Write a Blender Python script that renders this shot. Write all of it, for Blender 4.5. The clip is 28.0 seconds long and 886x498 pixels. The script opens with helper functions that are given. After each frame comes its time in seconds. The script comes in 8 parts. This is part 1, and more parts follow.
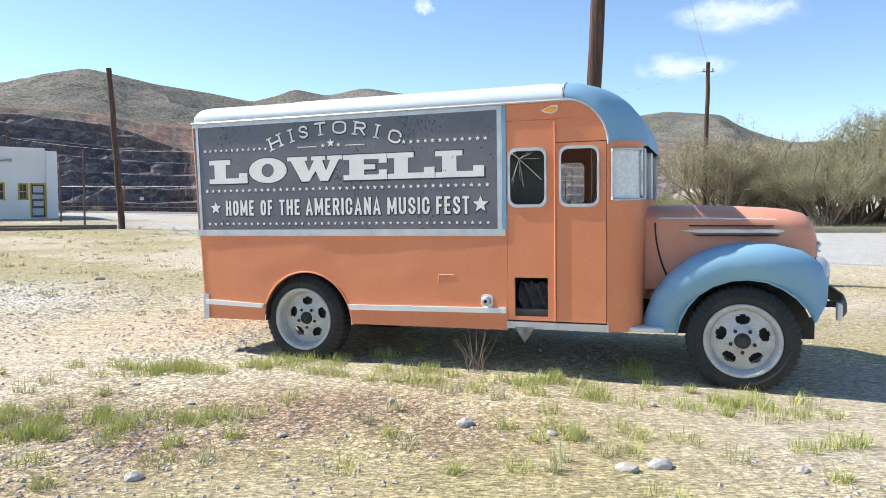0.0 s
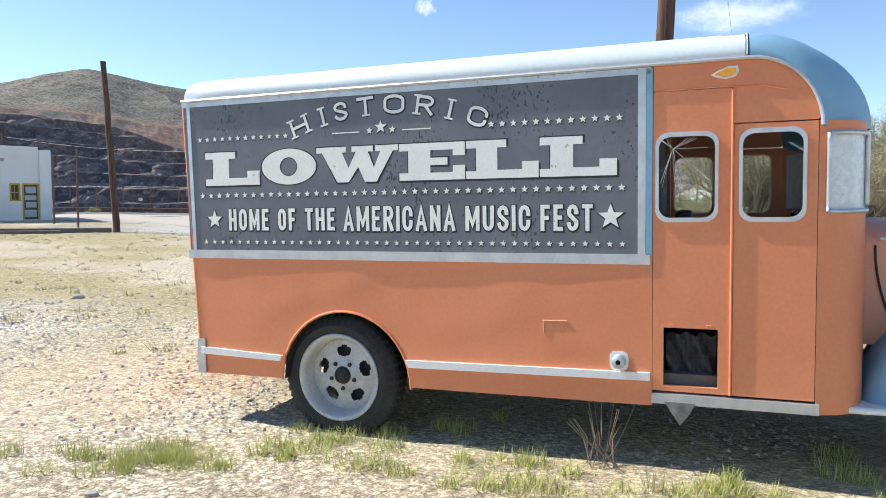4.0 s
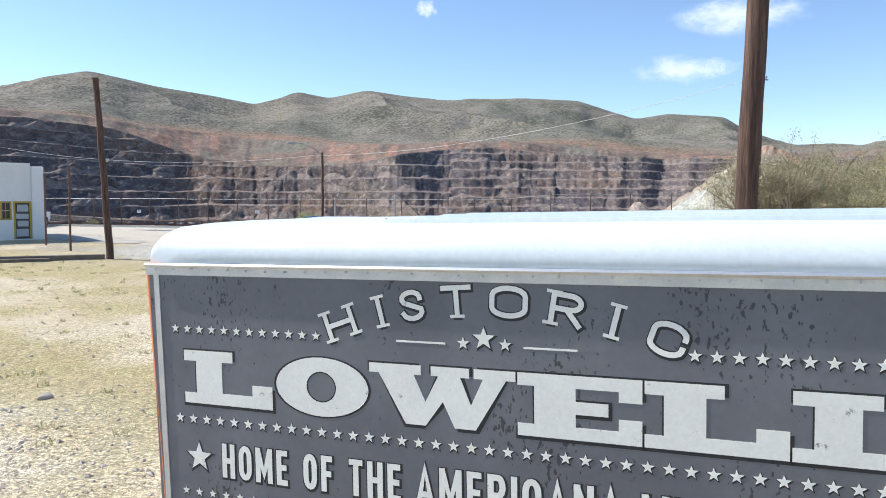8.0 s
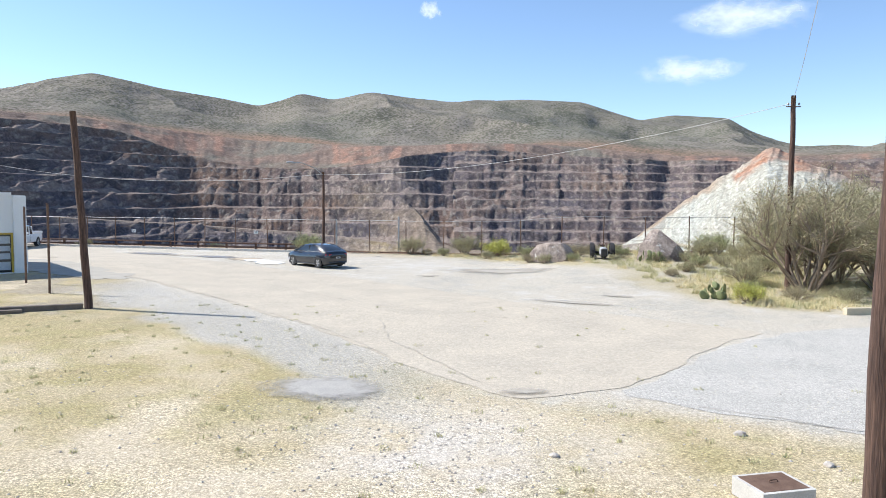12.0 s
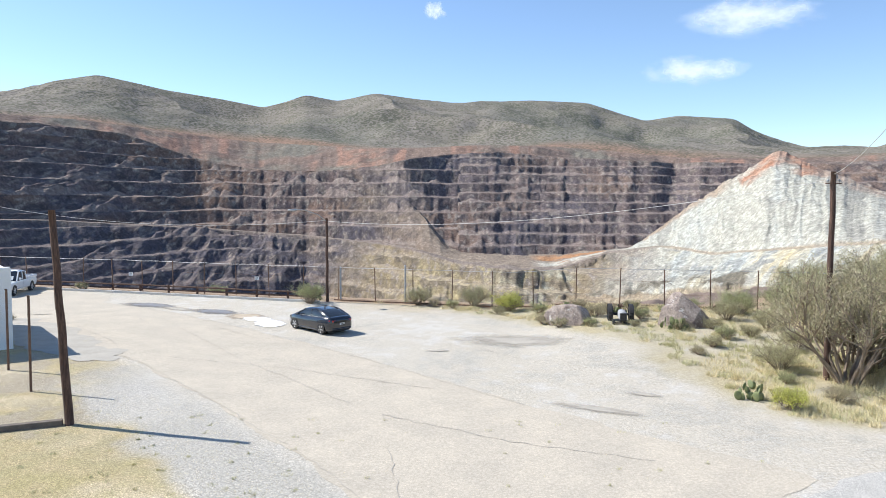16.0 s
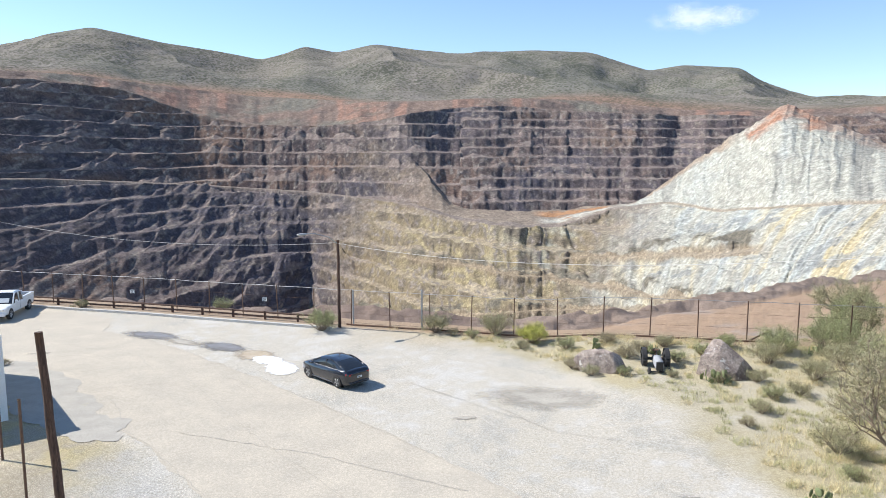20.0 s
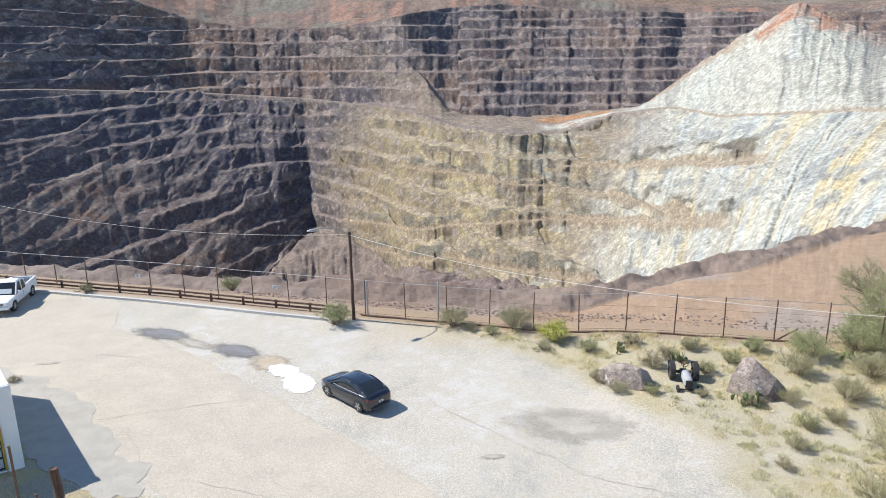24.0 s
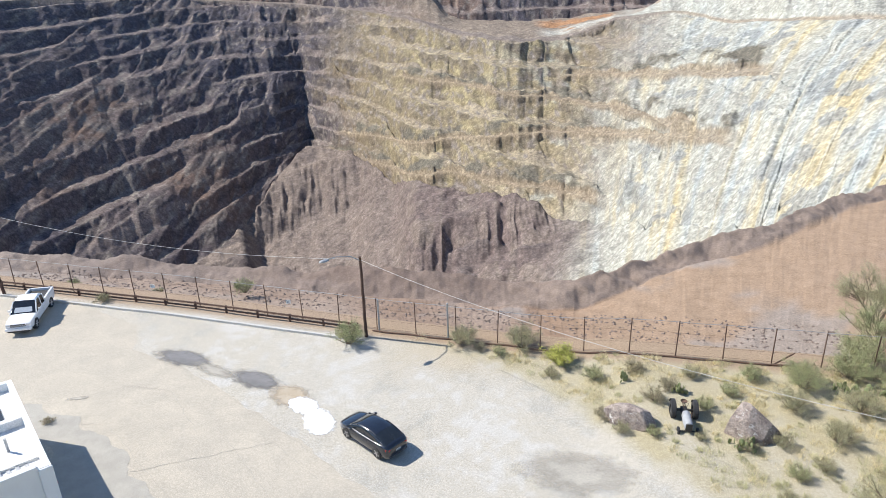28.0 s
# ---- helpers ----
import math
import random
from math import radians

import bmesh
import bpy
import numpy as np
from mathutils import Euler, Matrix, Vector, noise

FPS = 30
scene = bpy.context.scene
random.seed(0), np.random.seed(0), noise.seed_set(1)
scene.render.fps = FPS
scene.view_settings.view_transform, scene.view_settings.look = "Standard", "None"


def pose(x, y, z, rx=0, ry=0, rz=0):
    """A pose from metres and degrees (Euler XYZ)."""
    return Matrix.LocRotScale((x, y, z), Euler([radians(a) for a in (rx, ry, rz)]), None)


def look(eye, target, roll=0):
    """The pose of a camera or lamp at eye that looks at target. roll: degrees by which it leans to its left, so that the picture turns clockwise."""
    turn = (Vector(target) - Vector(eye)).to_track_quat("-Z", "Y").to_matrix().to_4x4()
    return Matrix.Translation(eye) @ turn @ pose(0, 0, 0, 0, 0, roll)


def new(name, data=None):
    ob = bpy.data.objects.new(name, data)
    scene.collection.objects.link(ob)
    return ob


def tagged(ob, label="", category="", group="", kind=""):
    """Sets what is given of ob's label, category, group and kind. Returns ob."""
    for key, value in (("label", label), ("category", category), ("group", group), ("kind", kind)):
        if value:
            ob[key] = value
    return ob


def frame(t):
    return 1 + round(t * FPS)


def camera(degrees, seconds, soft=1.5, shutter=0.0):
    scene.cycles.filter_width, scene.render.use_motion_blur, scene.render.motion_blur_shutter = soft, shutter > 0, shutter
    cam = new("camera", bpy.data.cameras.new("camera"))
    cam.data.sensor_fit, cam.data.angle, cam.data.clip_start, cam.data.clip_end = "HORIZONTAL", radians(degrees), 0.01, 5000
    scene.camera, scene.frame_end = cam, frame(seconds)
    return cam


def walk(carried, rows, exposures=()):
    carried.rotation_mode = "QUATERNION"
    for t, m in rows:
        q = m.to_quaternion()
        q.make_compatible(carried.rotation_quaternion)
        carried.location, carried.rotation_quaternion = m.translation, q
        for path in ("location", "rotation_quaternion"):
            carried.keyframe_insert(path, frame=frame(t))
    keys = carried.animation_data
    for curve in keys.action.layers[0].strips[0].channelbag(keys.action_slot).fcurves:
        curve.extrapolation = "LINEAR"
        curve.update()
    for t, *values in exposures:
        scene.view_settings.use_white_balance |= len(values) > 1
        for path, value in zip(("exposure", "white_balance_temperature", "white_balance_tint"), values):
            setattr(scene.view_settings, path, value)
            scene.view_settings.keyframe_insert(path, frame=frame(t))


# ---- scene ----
# ---- camera and its flight: seconds, x, y, z, yaw, pitch, roll ----
cam = camera(63.55, 28.0, soft=0.9)
PLAN = 1.15   # metres to one unit of the plan below
PATH = [
    (0.0, 1.924, -0.432, 1.27, 0.24, -3.94, 0.27),
    (0.5, 1.864, -0.27, 1.265, 0.25, -3.95, 0.28),
    (1.0, 1.806, -0.085, 1.259, 0.25, -3.94, 0.3),
    (1.5, 1.747, 0.135, 1.252, 0.26, -3.93, 0.31),
    (2.0, 1.686, 0.378, 1.251, 0.27, -3.93, 0.32),
    (2.5, 1.618, 0.617, 1.264, 0.28, -3.91, 0.33),
    (4.5, 1.295, 1.492, 1.373, 0.32, -3.87, 0.35),
    (5.0, 1.205, 1.656, 1.471, 0.33, -3.84, 0.35),
    (5.5, 1.097, 1.807, 1.579, 0.34, -3.8, 0.34),
    (6.0, 1.018, 1.983, 1.685, 0.35, -3.84, 0.32),
    (6.5, 0.988, 2.199, 1.788, 0.36, -3.78, 0.3),
    (7.0, 0.966, 2.463, 1.901, 0.38, -3.77, 0.28),
    (7.5, 0.934, 2.734, 2.008, 0.39, -3.77, 0.27),
    (8.0, 0.904, 2.993, 2.134, 0.4, -3.77, 0.26),
    (8.5, 0.865, 3.288, 2.273, 0.42, -3.77, 0.26),
    (9.0, 0.809, 3.582, 2.422, 0.44, -3.77, 0.26),
    (9.5, 0.749, 3.869, 2.581, 0.46, -3.66, 0.26),
    (10.0, 0.705, 4.13, 2.747, 0.5, -3.71, 0.27),
    (10.5, 0.694, 4.391, 2.915, 0.54, -3.7, 0.27),
    (11.0, 0.706, 4.671, 3.085, 0.6, -3.7, 0.27),
    (11.5, 0.725, 4.971, 3.282, 0.65, -3.69, 0.27),
    (12.0, 0.73, 5.275, 3.563, 0.71, -3.69, 0.27),
    (12.5, 0.715, 5.557, 3.921, 0.76, -3.64, 0.27),
    (14.5, 0.604, 6.594, 5.421, 0.96, -3.69, 0.27),
    (15.0, 0.558, 6.879, 5.836, 1.01, -3.65, 0.26),
    (15.5, 0.494, 7.206, 6.286, 1.04, -3.66, 0.24),
    (16.0, 0.413, 7.567, 6.768, 1.07, -3.7, 0.22),
    (16.5, 0.325, 7.942, 7.279, 1.1, -3.72, 0.2),
    (17.0, 0.229, 8.329, 7.812, 1.12, -3.73, 0.17),
    (17.5, 0.12, 8.723, 8.355, 1.14, -3.76, 0.13),
    (18.0, -0.008, 9.117, 8.9, 1.16, -3.8, 0.09),
    (18.5, -0.159, 9.52, 9.443, 1.18, -4.54, 0.05),
    (19.0, -0.33, 9.925, 9.988, 1.19, -5.55, -0.01),
    (19.5, -0.518, 10.315, 10.542, 1.19, -6.54, -0.06),
    (20.0, -0.713, 10.692, 11.114, 1.19, -7.56, -0.13),
    (20.5, -0.903, 11.054, 11.704, 1.18, -8.54, -0.2),
    (21.0, -1.076, 11.422, 12.311, 1.17, -9.51, -0.27),
    (21.5, -1.226, 11.796, 12.932, 1.16, -10.51, -0.36),
    (23.5, -1.725, 13.229, 15.482, 1.14, -14.44, -0.72),
    (24.0, -1.821, 13.537, 16.171, 1.14, -15.37, -0.81),
    (24.5, -1.891, 13.811, 16.914, 1.15, -16.31, -0.91),
    (25.0, -1.946, 14.049, 17.718, 1.16, -17.26, -1.01),
    (25.5, -1.996, 14.25, 18.583, 1.17, -18.19, -1.11),
    (26.0, -2.049, 14.442, 19.501, 1.18, -19.21, -1.22),
    (26.5, -2.107, 14.632, 20.46, 1.2, -20.23, -1.33),
    (27.0, -2.164, 14.8, 21.445, 1.22, -21.16, -1.45),
    (27.5, -2.22, 14.956, 22.443, 1.24, -22.17, -1.58),
    (28.0, -2.273, 15.105, 23.446, 1.27, -23.09, -1.7),
]
walk(cam, [(t, pose(x * PLAN, y * PLAN, z * PLAN, 90 + p, 0, w) @ pose(0, 0, 0, 0, 0, r)) for t, x, y, z, w, p, r in PATH],
     exposures=[(0.0, 0.60), (6.0, 0.56), (14.0, 0.56), (20.0, 0.51), (28.0, 0.50)])

# ---- world, sun, exposure ----
SUN_TO = Vector((-0.968, 0.250, 1.0)).normalized()   # towards the sun
world = bpy.data.worlds.new("world")
scene.world = world
world.use_nodes = True
wn, wl = world.node_tree.nodes, world.node_tree.links
sky = wn.new("ShaderNodeTexSky")
sky.sky_type, sky.sun_disc = "NISHITA", False
sky.sun_elevation = math.asin(SUN_TO.z)
sky.sun_rotation = math.atan2(SUN_TO.x, SUN_TO.y)
sky.altitude, sky.dust_density, sky.ozone_density, sky.air_density = 1600, 0.0, 2.8, 1.0
wn["Background"].inputs["Strength"].default_value = 0.14
wl.new(sky.outputs[0], wn["Background"].inputs["Color"])
sun = new("sun", bpy.data.lights.new("sun", "SUN"))
sun.data.energy, sun.data.angle, sun.data.color = 4.6, radians(0.53), (1.0, 0.965, 0.91)
sun.matrix_world = look((0, 0, 80), Vector((0, 0, 80)) - SUN_TO)

# ---- helpers for building ----
def mesh_of(name, verts, faces, smooth=False):
    me = bpy.data.meshes.new(name)
    me.from_pydata([tuple(v) for v in verts], [], [tuple(f) for f in faces])
    me.update()
    if smooth:
        me.polygons.foreach_set("use_smooth", [True] * len(me.polygons))
    return me


def grid_mesh(name, X, Y, Z, smooth=True):
    """A sheet from arrays of rows and columns."""
    R, C = X.shape
    me = bpy.data.meshes.new(name)
    idx = np.arange(R * C).reshape(R, C)
    quads = np.stack([idx[:-1, :-1], idx[:-1, 1:], idx[1:, 1:], idx[1:, :-1]], -1).reshape(-1, 4)
    me.vertices.add(R * C)
    me.vertices.foreach_set("co", np.stack([X, Y, Z], -1).astype(np.float32).ravel())
    me.loops.add(quads.size)
    me.loops.foreach_set("vertex_index", quads.astype(np.int32).ravel())
    me.polygons.add(len(quads))
    me.polygons.foreach_set("loop_start", np.arange(0, quads.size, 4, dtype=np.int32))
    me.polygons.foreach_set("use_smooth", np.ones(len(quads), dtype=bool) if smooth else np.zeros(len(quads), dtype=bool))
    me.update(calc_edges=True)
    me.validate()
    return me


def paint(me, name, rgb):
    """A colour for each vertex: the kinds of rock, soil and growth, and shade painted on the pit walls."""
    at = me.color_attributes.new(name, "FLOAT_COLOR", "POINT")
    full = np.concatenate([rgb, np.ones(rgb.shape[:-1] + (1,))], -1).astype(np.float32)
    at.data.foreach_set("color", full.ravel())


def thing(name, label, category, at=None, group="", kind=""):
    ob = new(name)
    ob.empty_display_size = 0.2
    if at is not None:
        ob.matrix_world = at
    return tagged(ob, label, category, group, kind)


def part(name, bm, material, parent, label="", smooth=False, data=None):
    if data is None:
        data = bpy.data.meshes.new(name)
        bm.to_mesh(data)
        bm.free()
    if smooth:
        data.polygons.foreach_set("use_smooth", [True] * len(data.polygons))
    if not data.materials:
        data.materials.append(material)
    ob = new(name, data)
    ob.parent = parent
    return tagged(ob, label)


def box(x0, x1, y0, y1, z0, z1, bevel=0.0, seg=2, bm=None):
    bm = bm or bmesh.new()
    r = bmesh.ops.create_cube(bm, size=1.0)
    for v in r["verts"]:
        v.co = Vector(((x0 + x1) / 2 + v.co.x * (x1 - x0), (y0 + y1) / 2 + v.co.y * (y1 - y0), (z0 + z1) / 2 + v.co.z * (z1 - z0)))
    if bevel:
        bmesh.ops.bevel(bm, geom=list({e for v in r["verts"] for e in v.link_edges}), offset=bevel, segments=seg, affect="EDGES", profile=0.5)
    return bm


def tube(points, radius, sides=8, bm=None, caps=True):
    """A pipe along points; radius a number or one for each point."""
    bm = bm or bmesh.new()
    pts = [Vector(p) for p in points]
    rad = radius if isinstance(radius, (list, tuple)) else [radius] * len(pts)
    rings, up = [], Vector((0, 0, 1))
    for i, p in enumerate(pts):
        d = (pts[min(i + 1, len(pts) - 1)] - pts[max(i - 1, 0)]).normalized()
        a = d.cross(up if abs(d.z) < 0.95 else Vector((1, 0, 0))).normalized()
        b = a.cross(d)
        rings.append([bm.verts.new(p + rad[i] * (math.cos(2 * math.pi * k / sides) * a + math.sin(2 * math.pi * k / sides) * b)) for k in range(sides)])
    for r0, r1 in zip(rings, rings[1:]):
        for k in range(sides):
            bm.faces.new((r0[k], r0[(k + 1) % sides], r1[(k + 1) % sides], r1[k]))
    if caps:
        bm.faces.new(rings[0])
        bm.faces.new(rings[-1][::-1])
    return bm


def lathe(profile, sides=32, axis="y", bm=None, angle0=0.0):
    """Turns (radius, along) pairs about an axis."""
    bm = bm or bmesh.new()
    rings = []
    for r, h in profile:
        ring = []
        for k in range(sides):
            a = angle0 + 2 * math.pi * k / sides
            c, s = r * math.cos(a), r * math.sin(a)
            ring.append(bm.verts.new({"y": (c, h, s), "z": (c, s, h), "x": (h, c, s)}[axis]))
        rings.append(ring)
    for r0, r1 in zip(rings, rings[1:]):
        for k in range(sides):
            bm.faces.new((r0[k], r0[(k + 1) % sides], r1[(k + 1) % sides], r1[k]))
    return bm


def loft(sections, bm=None, closed=False, caps=False):
    """Joins rows of points of equal length into a skin."""
    bm = bm or bmesh.new()
    rows = [[bm.verts.new(p) for p in s] for s in sections]
    n = len(rows[0])
    for r0, r1 in zip(rows, rows[1:]):
        for k in range(n if closed else n - 1):
            q = (r0[k], r0[(k + 1) % n], r1[(k + 1) % n], r1[k])
            if len({tuple(v.co) for v in q}) >= 3:
                bm.faces.new(q)
    if caps:
        bm.faces.new(rows[0][::-1])
        bm.faces.new(rows[-1])
    bmesh.ops.remove_doubles(bm, verts=bm.verts, dist=1e-5)
    bmesh.ops.recalc_face_normals(bm, faces=bm.faces)
    return bm


def slab(outline, y0, y1, bm=None):
    """An outline in x, z given a thickness along y."""
    bm = bm or bmesh.new()
    a = [bm.verts.new((x, y0, z)) for x, z in outline]
    b = [bm.verts.new((x, y1, z)) for x, z in outline]
    bm.faces.new(a)
    bm.faces.new(b[::-1])
    for k in range(len(a)):
        bm.faces.new((a[k], b[k], b[(k + 1) % len(a)], a[(k + 1) % len(a)]))
    bmesh.ops.recalc_face_normals(bm, faces=bm.faces)
    return bm


# ---- noise on arrays ----
def vnoise(x, y, z=0.0, seed=0):
    x, y, z = np.broadcast_arrays(np.asarray(x, float), np.asarray(y, float), np.asarray(z, float))
    xi, yi, zi = np.floor(x).astype(np.int64), np.floor(y).astype(np.int64), np.floor(z).astype(np.int64)
    fx, fy, fz = x - xi, y - yi, z - zi
    sx, sy, sz = (f * f * f * (f * (f * 6 - 15) + 10) for f in (fx, fy, fz))

    def h(i, j, k):
        n = (i * 374761393 + j * 668265263 + k * 2147483647 + seed * 974634777) & 0xFFFFFFFF
        n = ((n ^ (n >> 13)) * 1274126177) & 0xFFFFFFFF
        return ((n ^ (n >> 16)) & 0xFFFF) / 32767.5 - 1.0

    def lay(k):
        a = h(xi, yi, k) * (1 - sx) + h(xi + 1, yi, k) * sx
        b = h(xi, yi + 1, k) * (1 - sx) + h(xi + 1, yi + 1, k) * sx
        return a * (1 - sy) + b * sy

    return lay(zi) * (1 - sz) + lay(zi + 1) * sz


def fbm(x, y, z=0.0, octaves=4, seed=0, gain=0.5):
    out, amp, tot, f = 0.0, 1.0, 0.0, 1.0
    for o in range(octaves):
        out = out + amp * vnoise(np.asarray(x) * f, np.asarray(y) * f, np.asarray(z) * f, seed + o * 17)
        tot += amp
        amp *= gain
        f *= 2.03
    return out / tot


def sstep(a, b, x):
    t = np.clip((np.asarray(x, float) - a) / (b - a), 0, 1)
    return t * t * (3 - 2 * t)


# ---- materials ----
def surface(name, c1, c2, scale=3.0, rough=0.7, metal=0.0, bump=0.2, fine=40.0, rough2=None, spec=0.5, dist=0.01, spots=None, coat=0.0, stretch=(1, 1, 1), attr=None, grain=0.16):
    """A procedural surface: two colours by coarse noise, fine grain, bump; spots: (colour, scale, threshold) of dirt or chips."""
    m = bpy.data.materials.new(name)
    m.use_nodes = True
    n, l = m.node_tree.nodes, m.node_tree.links
    b = n["Principled BSDF"]
    tc, mp = n.new("ShaderNodeTexCoord"), n.new("ShaderNodeMapping")
    l.new(tc.outputs["Object"], mp.inputs["Vector"])
    mp.inputs["Scale"].default_value = stretch

    def noise_at(sc, detail=6.0, ro=0.6):
        t = n.new("ShaderNodeTexNoise")
        t.inputs["Scale"].default_value, t.inputs["Detail"].default_value, t.inputs["Roughness"].default_value = sc, detail, ro
        l.new(mp.outputs[0], t.inputs["Vector"])
        return t.outputs[0]

    def ramp(src, lo, hi):
        r = n.new("ShaderNodeMapRange")
        r.inputs[1].default_value, r.inputs[2].default_value = lo, hi
        l.new(src, r.inputs[0])
        return r.outputs[0]

    def mix(fac, a, bb, how="MIX"):
        x = n.new("ShaderNodeMix")
        x.data_type, x.blend_type = "RGBA", how
        for sock, val in ((0, fac), (6, a), (7, bb)):
            if isinstance(val, (int, float)):
                x.inputs[sock].default_value = val
            elif isinstance(val, tuple):
                x.inputs[sock].default_value = (*val[:3], 1)
            else:
                l.new(val, x.inputs[sock])
        return x.outputs[2]

    big, small = noise_at(scale), noise_at(fine, 4.0)
    if attr:
        va = n.new("ShaderNodeVertexColor")
        va.layer_name = attr
        base = mix(ramp(big, 0.35, 0.65), va.outputs[0], mix(1.0, va.outputs[0], c2, "MULTIPLY"))
    else:
        base = mix(ramp(big, 0.35, 0.65), c1, c2)
    grey = n.new("ShaderNodeMapRange")
    grey.inputs[1].default_value, grey.inputs[2].default_value, grey.inputs[3].default_value, grey.inputs[4].default_value = 0.3, 0.7, 1 - grain, 1 + grain
    l.new(small, grey.inputs[0])
    base = mix(1.0, base, grey.outputs[0], "MULTIPLY")
    if spots:
        col, sc, th = spots
        base = mix(ramp(noise_at(sc, 8.0, 0.7), th, th + 0.06), base, col)
    l.new(base, b.inputs["Base Color"])
    b.inputs["Metallic"].default_value = metal
    b.inputs["Specular IOR Level"].default_value = spec
    b.inputs["Coat Weight"].default_value = coat
    rr = n.new("ShaderNodeMapRange")
    rr.inputs[1].default_value, rr.inputs[2].default_value, rr.inputs[3].default_value, rr.inputs[4].default_value = 0.3, 0.7, rough, rough2 if rough2 is not None else min(1, rough + 0.12)
    l.new(big, rr.inputs[0])
    l.new(rr.outputs[0], b.inputs["Roughness"])
    if bump:
        bp = n.new("ShaderNodeBump")
        bp.inputs["Strength"].default_value, bp.inputs["Distance"].default_value = bump, dist
        add = n.new("ShaderNodeMath")
        l.new(big, add.inputs[0])
        l.new(small, add.inputs[1])
        l.new(add.outputs[0], bp.inputs["Height"])
        l.new(bp.outputs[0], b.inputs["Normal"])
    return m


def glass_mat(name, tint=(0.8, 0.85, 0.85), rough=0.03, alpha=0.0):
    m = bpy.data.materials.new(name)
    m.use_nodes = True
    b = m.node_tree.nodes["Principled BSDF"]
    b.inputs["Base Color"].default_value = (*tint, 1)
    b.inputs["Roughness"].default_value = rough
    b.inputs["Transmission Weight"].default_value = 1.0
    b.inputs["IOR"].default_value = 1.1
    return m

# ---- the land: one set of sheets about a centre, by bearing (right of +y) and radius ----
CX, CY = 0.0, 14.0
BEAR_X = np.array([-160, 0, 150, 300, 450, 570, 650, 750, 850, 950, 1050, 1150, 1250, 1372, 1470, 1568, 1720.0])
BEAR = np.degrees(np.arctan((BEAR_X - 784) / 1266)) - 1.2


def slope_of(v, az):
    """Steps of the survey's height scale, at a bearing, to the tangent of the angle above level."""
    h, p = (441 - np.asarray(v, float)) / 1266, math.radians(-3.85)
    fwd = math.cos(p) - h * math.sin(p)
    return (math.sin(p) + h * math.cos(p)) / fwd * np.cos(np.radians(az + 1.2))


def by_bearing(vals, az, knots=None):
    k = BEAR if knots is None else knots
    fine = np.linspace(k[0], k[-1], 1600)
    y = np.interp(fine, k, vals)
    ker = np.hanning(31)
    y = np.convolve(np.pad(y, 15, "edge"), ker / ker.sum(), "valid")
    return np.interp(az, fine, y)


# the pit by bearing: foot of the wall, haul road half way up, back of the road's shelf, hill crest or mid wall, foot and top of the far wall
PIT_B = np.array([-44, -36, -30, -25, -20, -16, -12, -8, -4, 0, 4, 8, 12, 16, 20, 24, 28, 33, 44.0])
FOOT_R = [360, 390, 420, 450, 500, 585, 690, 590, 480, 430, 400, 375, 355, 300, 262, 222, 190, 150, 120]
FOOT_Z = [-150, -160, -168, -172, -172, -168, -156, -148, -142, -138, -130, -121, -110, -90, -75, -60, -48, -30, -20]
ROAD_R = [600, 660, 742, 805, 850, 850, 822, 766, 700, 612, 572, 580, 600, 570, 500, 450, 400, 340, 300]
ROAD_Z = [-5, -7, -11, -17, -23, -28, -31, -35, -38, -46, -46, -48, -34, -26, -27, -20, -14, -8, -4]
SHELF = [14, 14, 14, 14, 14, 14, 14, 16, 24, 30, 18, 12, 10, 10, 9, 9, 9, 9, 9]
TOP_R = [760, 830, 915, 980, 995, 962, 935, 892, 852, 905, 930, 930, 930, 930, 945, 950, 950, 950, 950]
TOP_Z = [80, 86, 93, 91, 63, 49, 46, 48, 58, 69, 72, 66, 62, 59, 58, 56, 56, 58, 60]
WALL_R = [680, 745, 830, 890, 920, 910, 870, 830, 775, 700, 712, 724, 745, 760, 780, 790, 800, 800, 800]
WALL_Z = [20, 20, 20, 20, 10, 5, 5, 0, -10, -42, -45, -45, -40, -38, -30, -25, -20, -20, -20]
CREST_B = np.array([-44, 8, 12, 13.6, 14.9, 17, 19, 21, 22.9, 24.1, 25.5, 28.3, 30.6, 33, 44])
CREST_Z = [-46, -45, -38, -31, -23, -4, 11, 26, 40, 50, 42, 27, 16, 12, 10]
D_TOP = [195, 204, 214, 234, 252, 258, 262, 261, 256, 257, 262, 272, 280, 284, 288, 295, 300]
RIDGE_X = np.array([-300, -160, 0, 50, 100, 180, 240, 300, 400, 470, 510, 545, 600, 670, 740, 800, 870, 940, 1040, 1140, 1200, 1300, 1345, 1420, 1480, 1568, 1720, 1900.0])
RIDGE_Y = [200, 215, 174, 160, 145, 133, 146, 160, 176, 190, 180, 167, 178, 164, 174, 181, 178, 175, 179, 211, 201, 206, 234, 262, 263, 280, 285, 270]
RIDGE_B = np.degrees(np.arctan((RIDGE_X - 784) / 1266)) - 1.2
EYE_Z, EYE_BACK = 8.9, 4.8

FENCE = [(-80, 74), (-56, 69.2), (-35, 64.2), (-21, 60.6), (-8.6, 56.9), (2.2, 54.1), (9.7, 52.3), (18, 50.6), (30, 48), (46, 45.5), (70, 44)]


def fence_y(x):
    return np.interp(x, [p[0] for p in FENCE], [p[1] for p in FENCE])


def edge_radius(az):
    """From the centre to just past the fence."""
    out = []
    for a in np.atleast_1d(az):
        s, c = math.sin(math.radians(a)), math.cos(math.radians(a))
        r = 20.0
        while r * c + CY < fence_y(r * s) + 1.2 and r < 90:
            r += 0.1
        out.append(r)
    return np.array(out)


